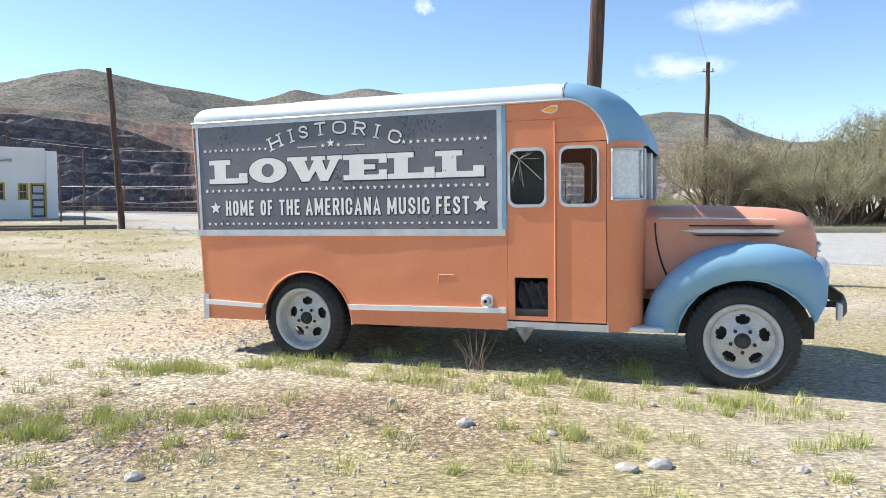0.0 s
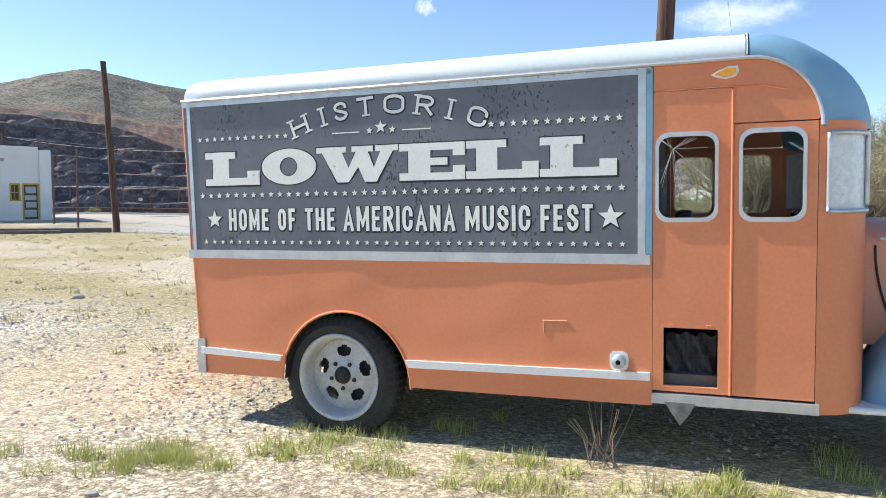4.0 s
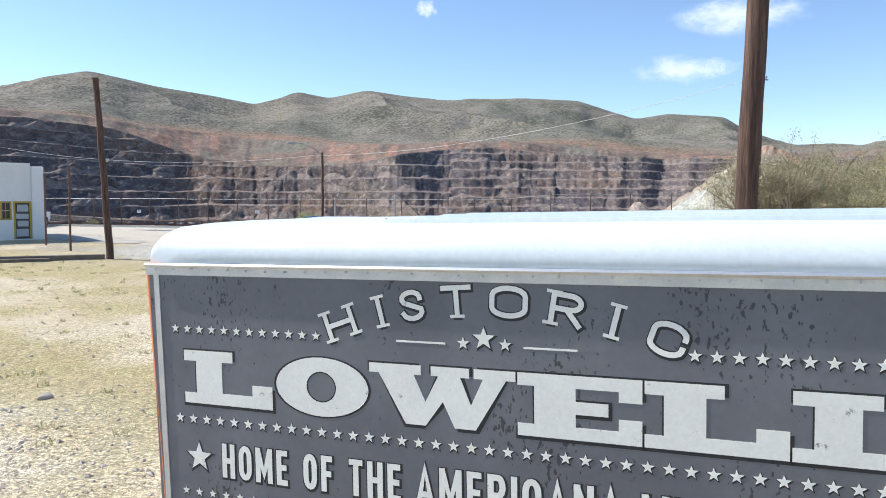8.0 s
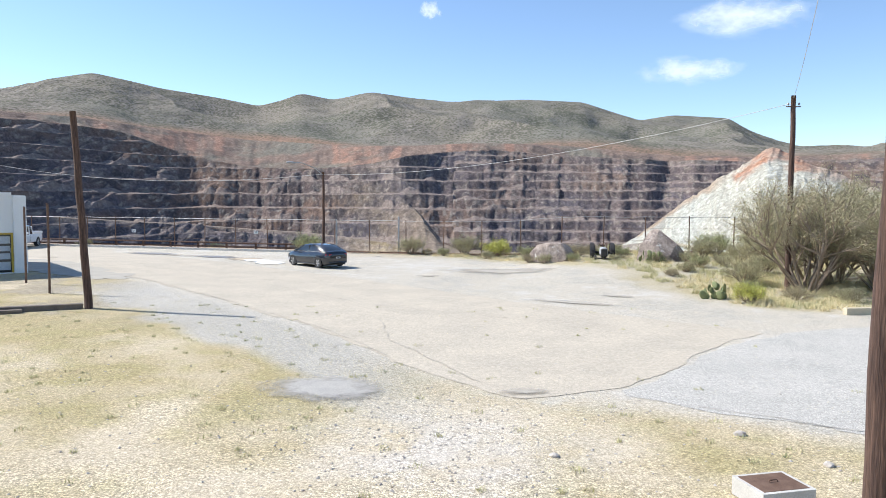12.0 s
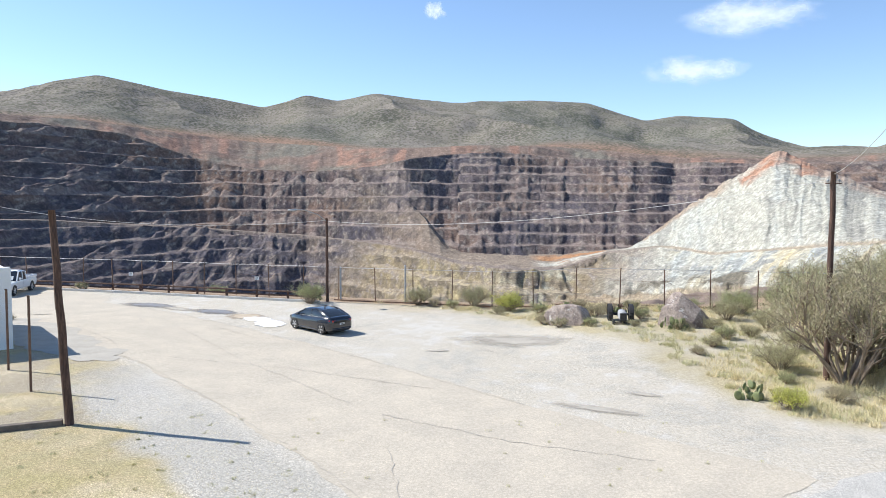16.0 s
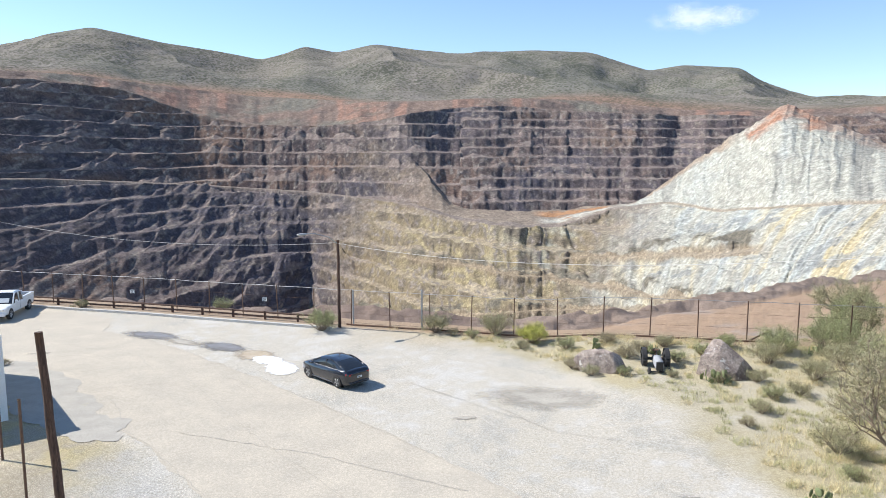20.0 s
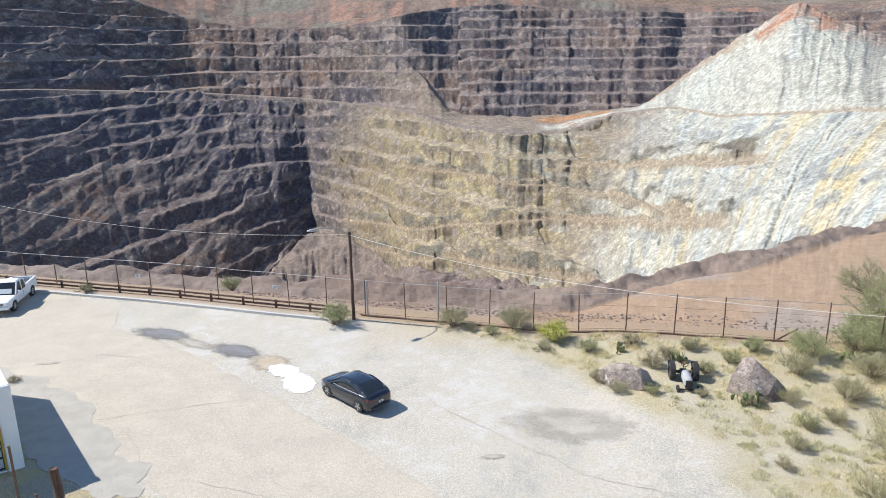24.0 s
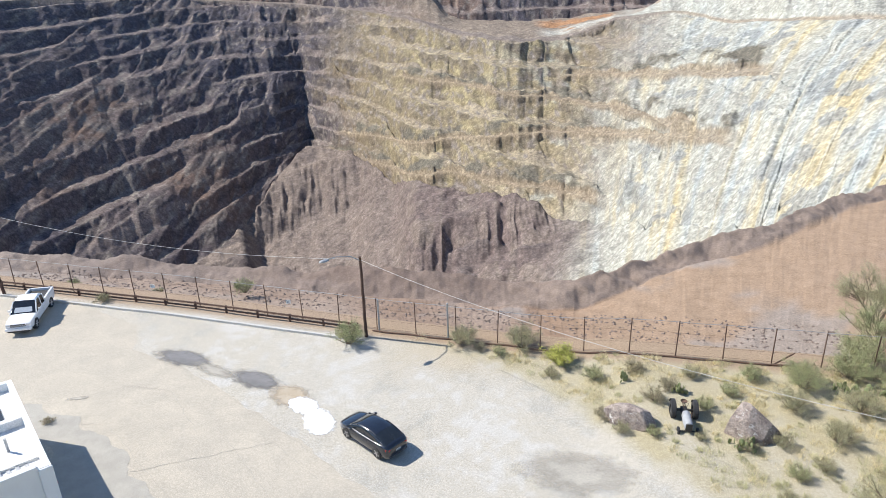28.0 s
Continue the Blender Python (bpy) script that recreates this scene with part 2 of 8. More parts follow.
def ground_z(x, y):
    """Height of the lot and the rough ground round it."""
    z = 0.16 * np.exp(-(((x + 21) / 9) ** 2 + ((y - 40) / 9) ** 2))
    z = z + 0.05 * fbm(x / 3.5, y / 3.5, octaves=3, seed=3) * sstep(26, 14, y + 0.5 * np.abs(x)) + 0.018 * fbm(x / 0.6, y / 0.6, octaves=3, seed=5) * sstep(24, 12, y)
    z = z - 0.05 * np.exp(-(((x - 0.9) / 1.3) ** 2 + ((y - 5.6) / 1.0) ** 2))
    z = z + 0.45 * sstep(3, 9, x) * sstep(34, 44, y) * sstep(62, 50, y)
    z = z + np.where(y > 20, 0.02 * fbm(x / 6, y / 6, octaves=2, seed=8), 0)
    return z


def plain_z(r, az):
    return -3.0 + 3.0 * sstep(120, 60, r) + 0.06 * np.maximum(r - 150, 0) * (0.5 + 0.35 * np.sin(np.radians(az * 3 + 20))) + 6 * fbm(r / 90, az / 9, seed=11) * sstep(100, 300, r)


az_f = np.concatenate([np.linspace(-56, -38.5, 45)[:-1], np.linspace(-38.5, 37, 1080), np.linspace(37, 56, 45)[1:]])
Rr = edge_radius(az_f)


def climb(r0, z0, s, top):
    """Where a slope from (r0, z0) meets the sight line of that height."""
    r1 = (EYE_Z + EYE_BACK * top - z0 + s * r0) / (s - top)
    return np.maximum(r1, r0 + 1.0)


def eased(v, n=201):
    """A running mean over the bearings."""
    ker = np.hanning(n)
    return np.convolve(np.pad(v, n // 2, "edge"), ker / ker.sum(), "valid")


rF, zF = by_bearing(FOOT_R, az_f, PIT_B), by_bearing(FOOT_Z, az_f, PIT_B)
rA, zA = by_bearing(ROAD_R, az_f, PIT_B), by_bearing(ROAD_Z, az_f, PIT_B)
rT, zT = by_bearing(TOP_R, az_f, PIT_B), by_bearing(TOP_Z, az_f, PIT_B)
# spurs and bays in the faces, the same at every height
bays = 9 * fbm(az_f / 3.1, 0 * az_f, seed=21, octaves=3) + 4 * fbm(az_f / 0.9, 0 * az_f, seed=22, octaves=3)
rF, rA, rT = rF + 0.8 * bays, rA + 0.8 * bays + 4 * fbm(az_f / 1.4, 0 * az_f, seed=23, octaves=2) * sstep(-6, 0, az_f) * sstep(14, 8, az_f), rT + bays
# a nose and a side gully in the far wall
rT = rT - 12 * np.exp(-((az_f - 2.0) / 2.2) ** 2) + 30 * np.exp(-((az_f - 16.8) / 1.1) ** 2)
rA2, zA2 = rA + by_bearing(SHELF, az_f, PIT_B), zA + 0.5
beside = sstep(-0.5, -5.5, az_f)                       # one wall from the road to the top
hill = sstep(11.5, 14.5, az_f)                         # the pale hill
rW = beside * (rA2 + 0.55 * (rT - rA2)) + (1 - beside) * (by_bearing(WALL_R, az_f, PIT_B) + 0.8 * bays)
zW = beside * (zA2 + 0.55 * (zT - zA2)) + (1 - beside) * by_bearing(WALL_Z, az_f, PIT_B)
rH = beside * (rA2 + 0.50 * (rT - rA2)) + (1 - beside) * (1 - hill) * (0.5 * rA2 + 0.5 * rW) + (1 - beside) * hill * np.clip(rA2 + 0.5 * (rW - rA2), 590, 620)
zH = beside * (zA2 + 0.50 * (zT - zA2)) + (1 - beside) * ((1 - hill) * (0.4 * zA2 + 0.6 * zW) + hill * by_bearing(CREST_Z, az_f, CREST_B))
rH = np.minimum(np.maximum(rH, rA2 + 6), rW - 6)
tC = (zT - EYE_Z) / (rT + EYE_BACK)
tD = np.maximum(slope_of(by_bearing(D_TOP, az_f), az_f), tC + 0.006)
rD0 = np.maximum(eased(eased(np.maximum(rT + 25, eased(rT + 60)))), rT + 12)
zD0 = np.maximum(eased(zT, 61), zT) + 1
rD = climb(rD0, zD0, 0.36 + 0 * az_f, tD)
zD = zD0 + 0.36 * (rD - rD0)
tR = slope_of(by_bearing(RIDGE_Y, az_f, RIDGE_B), az_f)
rR = np.maximum(1900 + 350 * np.sin(np.radians(az_f * 4)), rD + 500)

ONE = np.ones_like(az_f)
wide = 14 * sstep(6, 22, az_f) + 24 * sstep(20, 34, az_f)
knots_r = [Rr, Rr + 4, Rr + 9 + wide, Rr + 13 + wide, Rr + 17 + wide]
knots_z = [-0.5 * ONE, -1.3 * ONE, -2.6 * ONE, -2.2 * ONE, -6.0 * ONE]
r_low = np.minimum(np.maximum(knots_r[-1] + (-knots_z[-1] - zF) * 0.95, knots_r[-1] + 20), rF - 10)
knots_r += [r_low, rF, rA, rA2, rH, rW, rT, rD0, rD]
knots_z += [zF - 4, zF, zA, zA2, zH, zW, zT, zD0, zD]
rows_in = [10, 20, 14, 8, 34, 120, 210, 8, 100, 20, 115, 6, 36]
KR, KZ = np.array(knots_r), np.array(knots_z)
Rg, Wg, Tier = [], [], []
for k, n in enumerate(rows_in):
    s = np.linspace(0, 1, n, endpoint=False)[:, None]
    Rg.append(KR[k] + s * (KR[k + 1] - KR[k]))
    Wg.append(KZ[k] + s * (KZ[k + 1] - KZ[k]))
    Tier.append(np.full((n, len(az_f)), k))
Rg, Wg, Tier = np.vstack(Rg + [KR[-1:]]), np.vstack(Wg + [KZ[-1:]]), np.vstack(Tier + [np.full((1, len(az_f)), 12)])
AZ = np.broadcast_to(az_f, Rg.shape)
ARC = AZ * Rg / 57.3
swerve = 0.22 * fbm(Wg / 9, AZ / 0.9, seed=38) * (Tier >= 6) * (Tier <= 10) * sstep(34, 26, np.abs(AZ))
Xg = CX + Rg * np.sin(np.radians(AZ + swerve))
Yg = CY + Rg * np.cos(np.radians(AZ + swerve))

# benches on the walls; buttresses, chutes and cones of rubble break them
near_wall = sstep(-0.5, -5.5, AZ)
is_wall = np.where(Tier == 6, 1.0, np.where(np.isin(Tier, (8, 9)), np.maximum(near_wall, (Tier == 8) * sstep(11.5, 14.5, AZ)), (Tier == 10) * 1.0))
white = np.where(Tier <= 7, sstep(8.5, 15, AZ + 1.8 * fbm(Xg / 60, Yg / 60, seed=31) - 0.05 * (Wg + 70)), sstep(11.0, 13.5, AZ)) * (Tier <= 9) * (Tier >= 4)
tan_ = sstep(-11.4, -5.0, AZ + 2.2 * fbm(Xg / 50, Yg / 50, Wg / 18, seed=33)) * (Tier == 6) * (1 - white) * sstep(-20, -62, Wg + 16 * fbm(Xg / 45, Yg / 45, seed=35))
shade_side = sstep(-10.4, -12.5, AZ) * (Tier == 6)
BENCH = np.where(Tier == 10, np.where(AZ > 0.2, 11.2, 16.5), np.where(Tier >= 8, 16.5, 14.5))
drift = 1.6 * fbm(AZ / 6.0, 0.3 * Tier, seed=41, octaves=3) + 0.9 * fbm(ARC / 16, Wg / 14, seed=46, octaves=3) + 2.2 * shade_side * fbm(ARC / 45, Wg / 60, seed=42) + 0.05 * (AZ + 20) * shade_side + 3.0 * fbm(ARC / 60, Wg / 50, seed=48) * (Tier == 6)
q = (Wg + drift + 4.0) / BENCH
fl, fr = np.floor(q), q - np.floor(q)
flat = np.clip(0.48 - 0.08 * shade_side + 0.30 * fbm(ARC / 42, fl * 3.7, seed=43), 0.2, 0.72)
cones = fbm(ARC / 24, fl * 5.1, seed=44, octaves=4)
talus = np.clip(0.10 + 0.85 * np.maximum(cones, 0) * (1 + 0.5 * shade_side) + 0.25 * (Tier == 6) * np.maximum(fbm(ARC / 70, fl * 2.3, seed=49), 0), 0.03, 0.62)
stepped = (fl + (1 - talus) * np.clip((fr - flat) / (1 - flat), 0, 1) + talus * np.minimum(fr / flat, 1)) * BENCH - drift - 4.0
patchy = fbm(ARC / 38 + 0.02 * Wg, Wg / 30, seed=47, octaves=4)
mixw = is_wall * np.clip(1.0 + 2.6 * np.minimum(patchy + 0.10, 0) * shade_side * sstep(-30, -70, Wg) + 2.6 * np.minimum(patchy + 0.16, 0) * sstep(-11, -9, AZ) * (Tier == 6), 0.05, 1) * (1 - white * (0.62 + 0.36 * sstep(15, 21, AZ) + 0.36 * (Tier >= 8)))
mixw = mixw * np.where(Tier == 10, sstep(0, 5, zT - Wg), 1.0)
Zg = Wg * (1 - mixw) + stepped * mixw
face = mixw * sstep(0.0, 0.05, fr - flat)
ribs = fbm(ARC / 9.0, Wg / 15, seed=61, octaves=3) * np.where(Tier >= 8, 0.5, 0.9)
Zg = Zg + (1 - white) * (face * (2.6 * ribs + 1.5 * fbm(ARC / 14, Wg / 9, seed=63, octaves=3)) + is_wall * (1 - mixw) * 2.4 * fbm(ARC / 9, Wg / 22, seed=62, octaves=4) + is_wall * 0.5 * fbm(Xg / 5, Yg / 5, seed=64, octaves=3))
# the pale slopes: rills that run down and to the lower end of the pit
lean = AZ - 0.045 * (Tier <= 7) * (Rg - 320) * sstep(9, 36, AZ)
rill = 1 - np.abs(fbm(lean * 0.85 + 0.5 * fbm(Xg / 60, Yg / 60, seed=52), Wg / 75, seed=51, octaves=4))
rill2 = 1 - np.abs(fbm(lean * 2.8 + 0.3 * fbm(Xg / 20, Yg / 20, seed=4), Wg / 60, seed=53, octaves=3))
Zg = Zg + is_wall * white * (2.6 * (rill - 0.8) + 1.5 * (rill2 - 0.8) + 0.7 * fbm(Xg / 38, Yg / 38, seed=54, octaves=3) + 0.9 * np.maximum(fbm(ARC / 12, Wg / 8, seed=56, octaves=4) - 0.12, 0) * 4 * (Tier == 6)) * np.minimum(1, 0.4 + 0.1 * np.abs(Wg - zA))
Zg = Zg + np.isin(Tier, (9,)) * (1 - near_wall) * 1.2 * fbm(Xg / 16, Yg / 16, seed=65, octaves=3)
Zg = Zg + np.isin(Tier, (11, 12)) * (2.2 * fbm(Xg / 20, Yg / 20, seed=66, octaves=4) + 3.0 * fbm(AZ * 0.9, Rg / 160, seed=60, octaves=3)) * sstep(0, 20, Rg - rD0) * sstep(0, 18, rD - Rg)
# haul roads cut across the pale slopes: bearing and height along each
ROADS = (((8.0, 13.1, 16.8, 20.3, 23.3), (-66, -59, -50, -43.4, -36)), ((-4.8, 1.6, 6.0, 10.7, 14.5, 18.6), (-79, -75, -76, -76, -70.2, -63)),
         ((-9.6, -1.3, 4.1, 8.6, 12.1, 17.2, 21.2), (-132, -107, -94.5, -89.4, -83.5, -67.4, -56.5)), ((-10.5, -7.9, -1.3, 4.1, 8.7, 11.7), (-150, -142, -122.3, -115, -110, -105)))
road_w, cut_w = 0 * Wg, 0 * Wg
for az_k, w_k in ROADS:
    lvl = np.interp(AZ, az_k, w_k)
    d_ = Wg - lvl + 0.5 * fbm(AZ / 0.8, 0 * AZ, seed=57)
    on = (Tier == 6) * sstep(az_k[0] - 0.6, az_k[0] + 0.8, AZ) * sstep(az_k[-1] + 0.6, az_k[-1] - 1.2, AZ)
    band = on * sstep(-1.6, -1.2, d_) * sstep(1.7, 1.3, d_)
    Zg = Zg * (1 - band) + (lvl + 0.12 * d_) * band
    wall_under = on * sstep(-9.0, -6.0, d_) * sstep(-0.9, -1.3, d_)
    wall_over = on * sstep(9.0, 5.0, d_) * sstep(1.0, 1.4, d_)
    Zg = Zg + (3.4 * wall_over * sstep(8.0, 1.2, d_) - 1.8 * wall_under * sstep(-8.0, -2.2, d_)) * (0.6 + fbm(ARC / 6, Wg / 5, seed=58))
    road_w, cut_w = np.maximum(road_w, band), np.maximum(cut_w, wall_over)
Zg = Zg + np.isin(Tier, (7, 8, 9)) * (1 - near_wall * (Tier != 7)) * sstep(13, 10, AZ) * sstep(-8, -4, AZ) * 1.6 * fbm(Xg / 14, Yg / 14, seed=88, octaves=3)
floor_m = np.isin(Tier, (4, 5)).astype(float)
Zg = Zg + floor_m * (5.0 * (1 - np.abs(fbm(Xg / 26, Yg / 26, seed=65, octaves=4))) - 3.6) * sstep(0, 40, Rg - knots_r[4])
crag = fbm(Xg / 17, Yg / 17, seed=89, octaves=4)
Zg = Zg + floor_m * 5.0 * np.abs(crag) * sstep(20, 60, Rg - knots_r[4])
# the dumped mound below the shaded corner and the gullied spoil bank before the foot
low = (Tier >= 4) * (Tier <= 6)
gully = np.abs(fbm(AZ * 1.1 + 0.6 * fbm(Xg / 40, Yg / 40, seed=7), Rg / 260, seed=68, octaves=2))
lip = 606 - 26 * ((AZ + 12.0) / 5.0) ** 2 * (AZ < -12) + 18 * fbm(AZ / 2.0, 0 * AZ, seed=67) - 16 * sstep(-11, -5, AZ)
dump = low * sstep(-18.5, -16.5, AZ) * sstep(-3.5, -6.0, AZ) * sstep(rF + 20, rF - 10, Rg)
down = np.clip((lip - Rg) / 62, 0, 1)
Zg = Zg + dump * (7.0 - 26.0 * down - 7.0 * gully * np.sin(np.pi * down) + 1.0 * fbm(Xg / 9, Yg / 9, seed=87))
mound = dump * sstep(-0.1, 0.1, down)
bank_r = 386 + 12 * fbm(AZ / 2.4, 0 * AZ, seed=85, octaves=2)
bank = sstep(-10, -6.5, AZ) * sstep(9.5, 6.0, AZ) * (Tier == 5)
fall = np.clip((bank_r - Rg) / 40, 0, 1)
Zg = Zg + bank * (16 * (1 - fall) - 5.0 * gully * np.sin(np.pi * fall))
berm = np.isin(Tier, (2, 3)).astype(float)
Zg = Zg + berm * (0.7 * fbm(Xg / 3, Yg / 3, seed=69, octaves=4) + 0.7 * fbm(Xg / 9, Yg / 9, seed=64, octaves=2)) + np.isin(Tier, (0, 1)) * 0.16 * fbm(Xg / 2, Yg / 2, seed=70) * sstep(0.5, 3, Rg - Rr)
keep = sstep(54, 41, np.abs(AZ))
Zp = plain_z(Rg, AZ)
Zg = keep * Zg + (1 - keep) * Zp
Zg[0] = np.where(keep[0] > 0.9, -0.25, Zg[0])

# kinds of rock, with some light and shade of the walls painted in
def col(*c):
    return np.array(c)[None, None, :]


def lay(base, c, w):
    w = np.clip(w, 0, 1)[..., None]
    return base * (1 - w) + np.array(c) * w


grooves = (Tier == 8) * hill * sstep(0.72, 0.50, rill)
n1, n2, n3 = fbm(Xg / 60, Yg / 60, Zg / 22, seed=71), fbm(Xg / 14, Yg / 14, Zg / 9, seed=73), fbm(Xg / 190, Yg / 190, seed=75)
fine_s = fbm(ARC / 8.0, Wg / 6.0, seed=74, octaves=3)
rgb = np.broadcast_to(col(0.146, 0.118, 0.114), Xg.shape + (3,)).copy()
rgb = lay(rgb, (0.198, 0.138, 0.108), 0.2 + 2.2 * n1)
rgb = lay(rgb, (0.116, 0.106, 0.118), 0.32 + 2.0 * n3)
rgb = lay(rgb, (0.215, 0.175, 0.135), near_wall * sstep(-11.5, -8, AZ) * np.isin(Tier, (8, 9, 10)) * (0.35 + 1.5 * n1))
rgb = lay(rgb, (0.225, 0.175, 0.115), (Tier == 6) * sstep(-13.6, -8.2, AZ + 4.0 * n1 + 2.0 * n2) * (1 - white) * (0.75 + 0.8 * n1))
rgb = lay(rgb, (0.29, 0.24, 0.15), tan_ * (0.75 + 1.2 * n1))
rgb = lay(rgb, (0.36, 0.305, 0.175), tan_ * (-0.05 + 1.8 * n3 + 1.8 * n2) * sstep(-10, -4, AZ))
rgb = lay(rgb, (0.34, 0.345, 0.30), tan_ * sstep(0.10, 0.35, n1 + 0.5 * n2) * sstep(0, 7, AZ) * 0.8)
rgb = lay(rgb, (0.44, 0.435, 0.365), white * (0.95 + 0.3 * n1))
streak = fbm(lean * 0.9, Wg / 90, seed=78, octaves=4)
rgb = lay(rgb, (0.47, 0.40, 0.245), white * (-0.12 + 1.0 * n1 + 2.0 * streak) * (Tier <= 7))
rgb = lay(rgb, (0.375, 0.405, 0.385), white * (-0.05 - 2.0 * streak + 0.8 * n2) * (1 - 0.6 * (Tier >= 8)))
rgb = lay(rgb, (0.27, 0.28, 0.265), white * sstep(0.16, 0.30, n2 + 0.35 * n1) * 0.75 * (Tier == 6))
# deep rills of the hill painted darker, as shade in the hollows
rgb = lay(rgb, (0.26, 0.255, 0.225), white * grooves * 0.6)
rgb = lay(rgb, (0.335, 0.275, 0.20), np.isin(Tier, (7,)) * white * 0.8)
rgb = lay(rgb, (0.225, 0.165, 0.13), (Tier == 10) * sstep(-1, 5, AZ) * (0.40 + 1.2 * n1))
rgb = lay(rgb, (0.205, 0.142, 0.110), np.isin(Tier, (8, 9, 10)) * sstep(-6, -12, AZ) * (0.55 + 1.2 * n1))
# pale rubble on bench tops; part of their contrast with the faces is painted light
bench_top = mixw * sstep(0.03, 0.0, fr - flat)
# tops painted duller along shade_side, adding to that wall's shade
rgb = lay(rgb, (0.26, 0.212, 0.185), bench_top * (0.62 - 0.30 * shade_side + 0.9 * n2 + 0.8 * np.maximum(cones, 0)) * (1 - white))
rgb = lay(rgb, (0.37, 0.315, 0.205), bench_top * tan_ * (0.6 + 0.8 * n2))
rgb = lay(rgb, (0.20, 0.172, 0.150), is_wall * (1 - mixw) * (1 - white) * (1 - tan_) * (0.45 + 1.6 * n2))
# bare rock of the faces, darkened further to stand for their shade
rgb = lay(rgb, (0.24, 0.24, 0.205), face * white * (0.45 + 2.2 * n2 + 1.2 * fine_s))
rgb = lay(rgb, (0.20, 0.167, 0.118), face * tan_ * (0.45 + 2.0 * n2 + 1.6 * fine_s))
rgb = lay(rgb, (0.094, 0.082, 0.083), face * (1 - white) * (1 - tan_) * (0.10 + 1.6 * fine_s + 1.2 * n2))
rubble = fbm(ARC / 3.2, Wg / 2.6, seed=91, octaves=3)
rgb = lay(rgb, (0.27, 0.235, 0.20), is_wall * (1 - white) * (-0.26 + 2.0 * rubble))
rgb = lay(rgb, (0.235, 0.175, 0.140), np.isin(Tier, (11, 12)) * 0.95)
rgb = lay(rgb, (0.315, 0.195, 0.145), np.isin(Tier, (11, 12)) * (0.05 + 2.4 * fbm(AZ * 1.1 + 0.3 * n1, Rg / 250, seed=79)))
rgb = lay(rgb, (0.165, 0.130, 0.112), np.isin(Tier, (11, 12)) * (-0.1 + 2.2 * fbm(ARC / 30, Rg / 22, seed=80, octaves=3)))
rgb = lay(rgb, (0.20, 0.185, 0.150), np.isin(Tier, (11, 12)) * (2.4 * n1))
# dark rock of the cut banks over the roads, with their shade painted in
rgb = lay(rgb, (0.17, 0.155, 0.12), cut_w * (0.5 + 2.4 * n2 + 1.2 * fine_s))
rgb = lay(rgb, (0.30, 0.24, 0.165), road_w * 0.8)
rgb = lay(rgb, (0.27, 0.225, 0.185), (Tier == 7) * (1 - white) * 0.85)
up = (Wg - zA) / np.maximum(zH - zA, 5)
cap = sstep(0.72, 0.90, up + 0.09 * n2 + 0.12 * n1) * np.isin(Tier, (8, 9)) * sstep(21.6, 22.8, AZ + 1.0 * n2) * (1 - 0.55 * sstep(25.5, 28, AZ)) * sstep(36, 31, AZ)
flank = (Tier == 8) * hill * sstep(0.80, 0.97, up + 0.08 * n2) * sstep(22, 20, AZ)
rgb = lay(rgb, (0.34, 0.26, 0.185), flank * 0.8)
rgb = lay(rgb, (0.37, 0.20, 0.13), cap * (0.85 + 0.6 * n2))
rgb = lay(rgb, (0.28, 0.20, 0.155), (Tier == 9) * sstep(12, 15, AZ) * 0.8)
pond = np.isin(Tier, (8, 9)) * (1 - near_wall) * sstep(13.5, 11.5, AZ)
rgb = lay(rgb, (0.30, 0.245, 0.185), pond * 0.85)
rgb = lay(rgb, (0.47, 0.455, 0.39), pond * sstep(5.5, 8, AZ) * sstep(0.30, 0.0, np.abs((Rg - rA2) / np.maximum(rW - rA2, 5) - 0.25) + 0.3 * n2))
rgb = lay(rgb, (0.40, 0.225, 0.12), pond * sstep(5.5, 7.5, AZ) * sstep(12.5, 11, AZ) * sstep(0.28, 0.10, np.abs((Rg - rA2) / np.maximum(rW - rA2, 5) - 0.62) + 0.35 * n2))
rgb = lay(rgb, (0.245, 0.200, 0.165), np.isin(Tier, (4, 5)) * (1 - white) * 0.9)
rgb = lay(rgb, (0.13, 0.108, 0.10), np.isin(Tier, (4, 5)) * (1 - white) * (0.25 + 2.6 * crag + 1.5 * n2))
rgb = lay(rgb, (0.185, 0.145, 0.13), bank * (0.6 + 1.0 * n2 + 1.5 * (gully - 0.2)))
rgb = lay(rgb, (0.215, 0.175, 0.150), mound * (0.75 + 0.9 * n2 - 0.8 * (gully - 0.2)))
rgb = lay(rgb, (0.33, 0.215, 0.14), np.isin(Tier, (0, 1)) * (0.8 + 0.5 * n2))
rgb = lay(rgb, (0.36, 0.30, 0.255), np.isin(Tier, (0, 1, 2, 3, 4)) * sstep(6, 0, AZ) * (Rg < knots_r[4] + 6) * (0.55 + 1.0 * n2))
rgb = lay(rgb, (0.38, 0.27, 0.185), np.isin(Tier, (0, 1)) * sstep(2, 12, AZ) * 0.9)
rgb = lay(rgb, (0.33, 0.29, 0.26), np.isin(Tier, (0, 1)) * sstep(0.05, 0.3, fbm(Xg / 7, Yg / 7, seed=77)) * 0.7)
rgb = lay(rgb, (0.27, 0.21, 0.17), berm * (0.35 + 0.5 * sstep(-2, 6, AZ)))
rgb = lay(rgb, (0.34, 0.29, 0.22), (1 - keep))

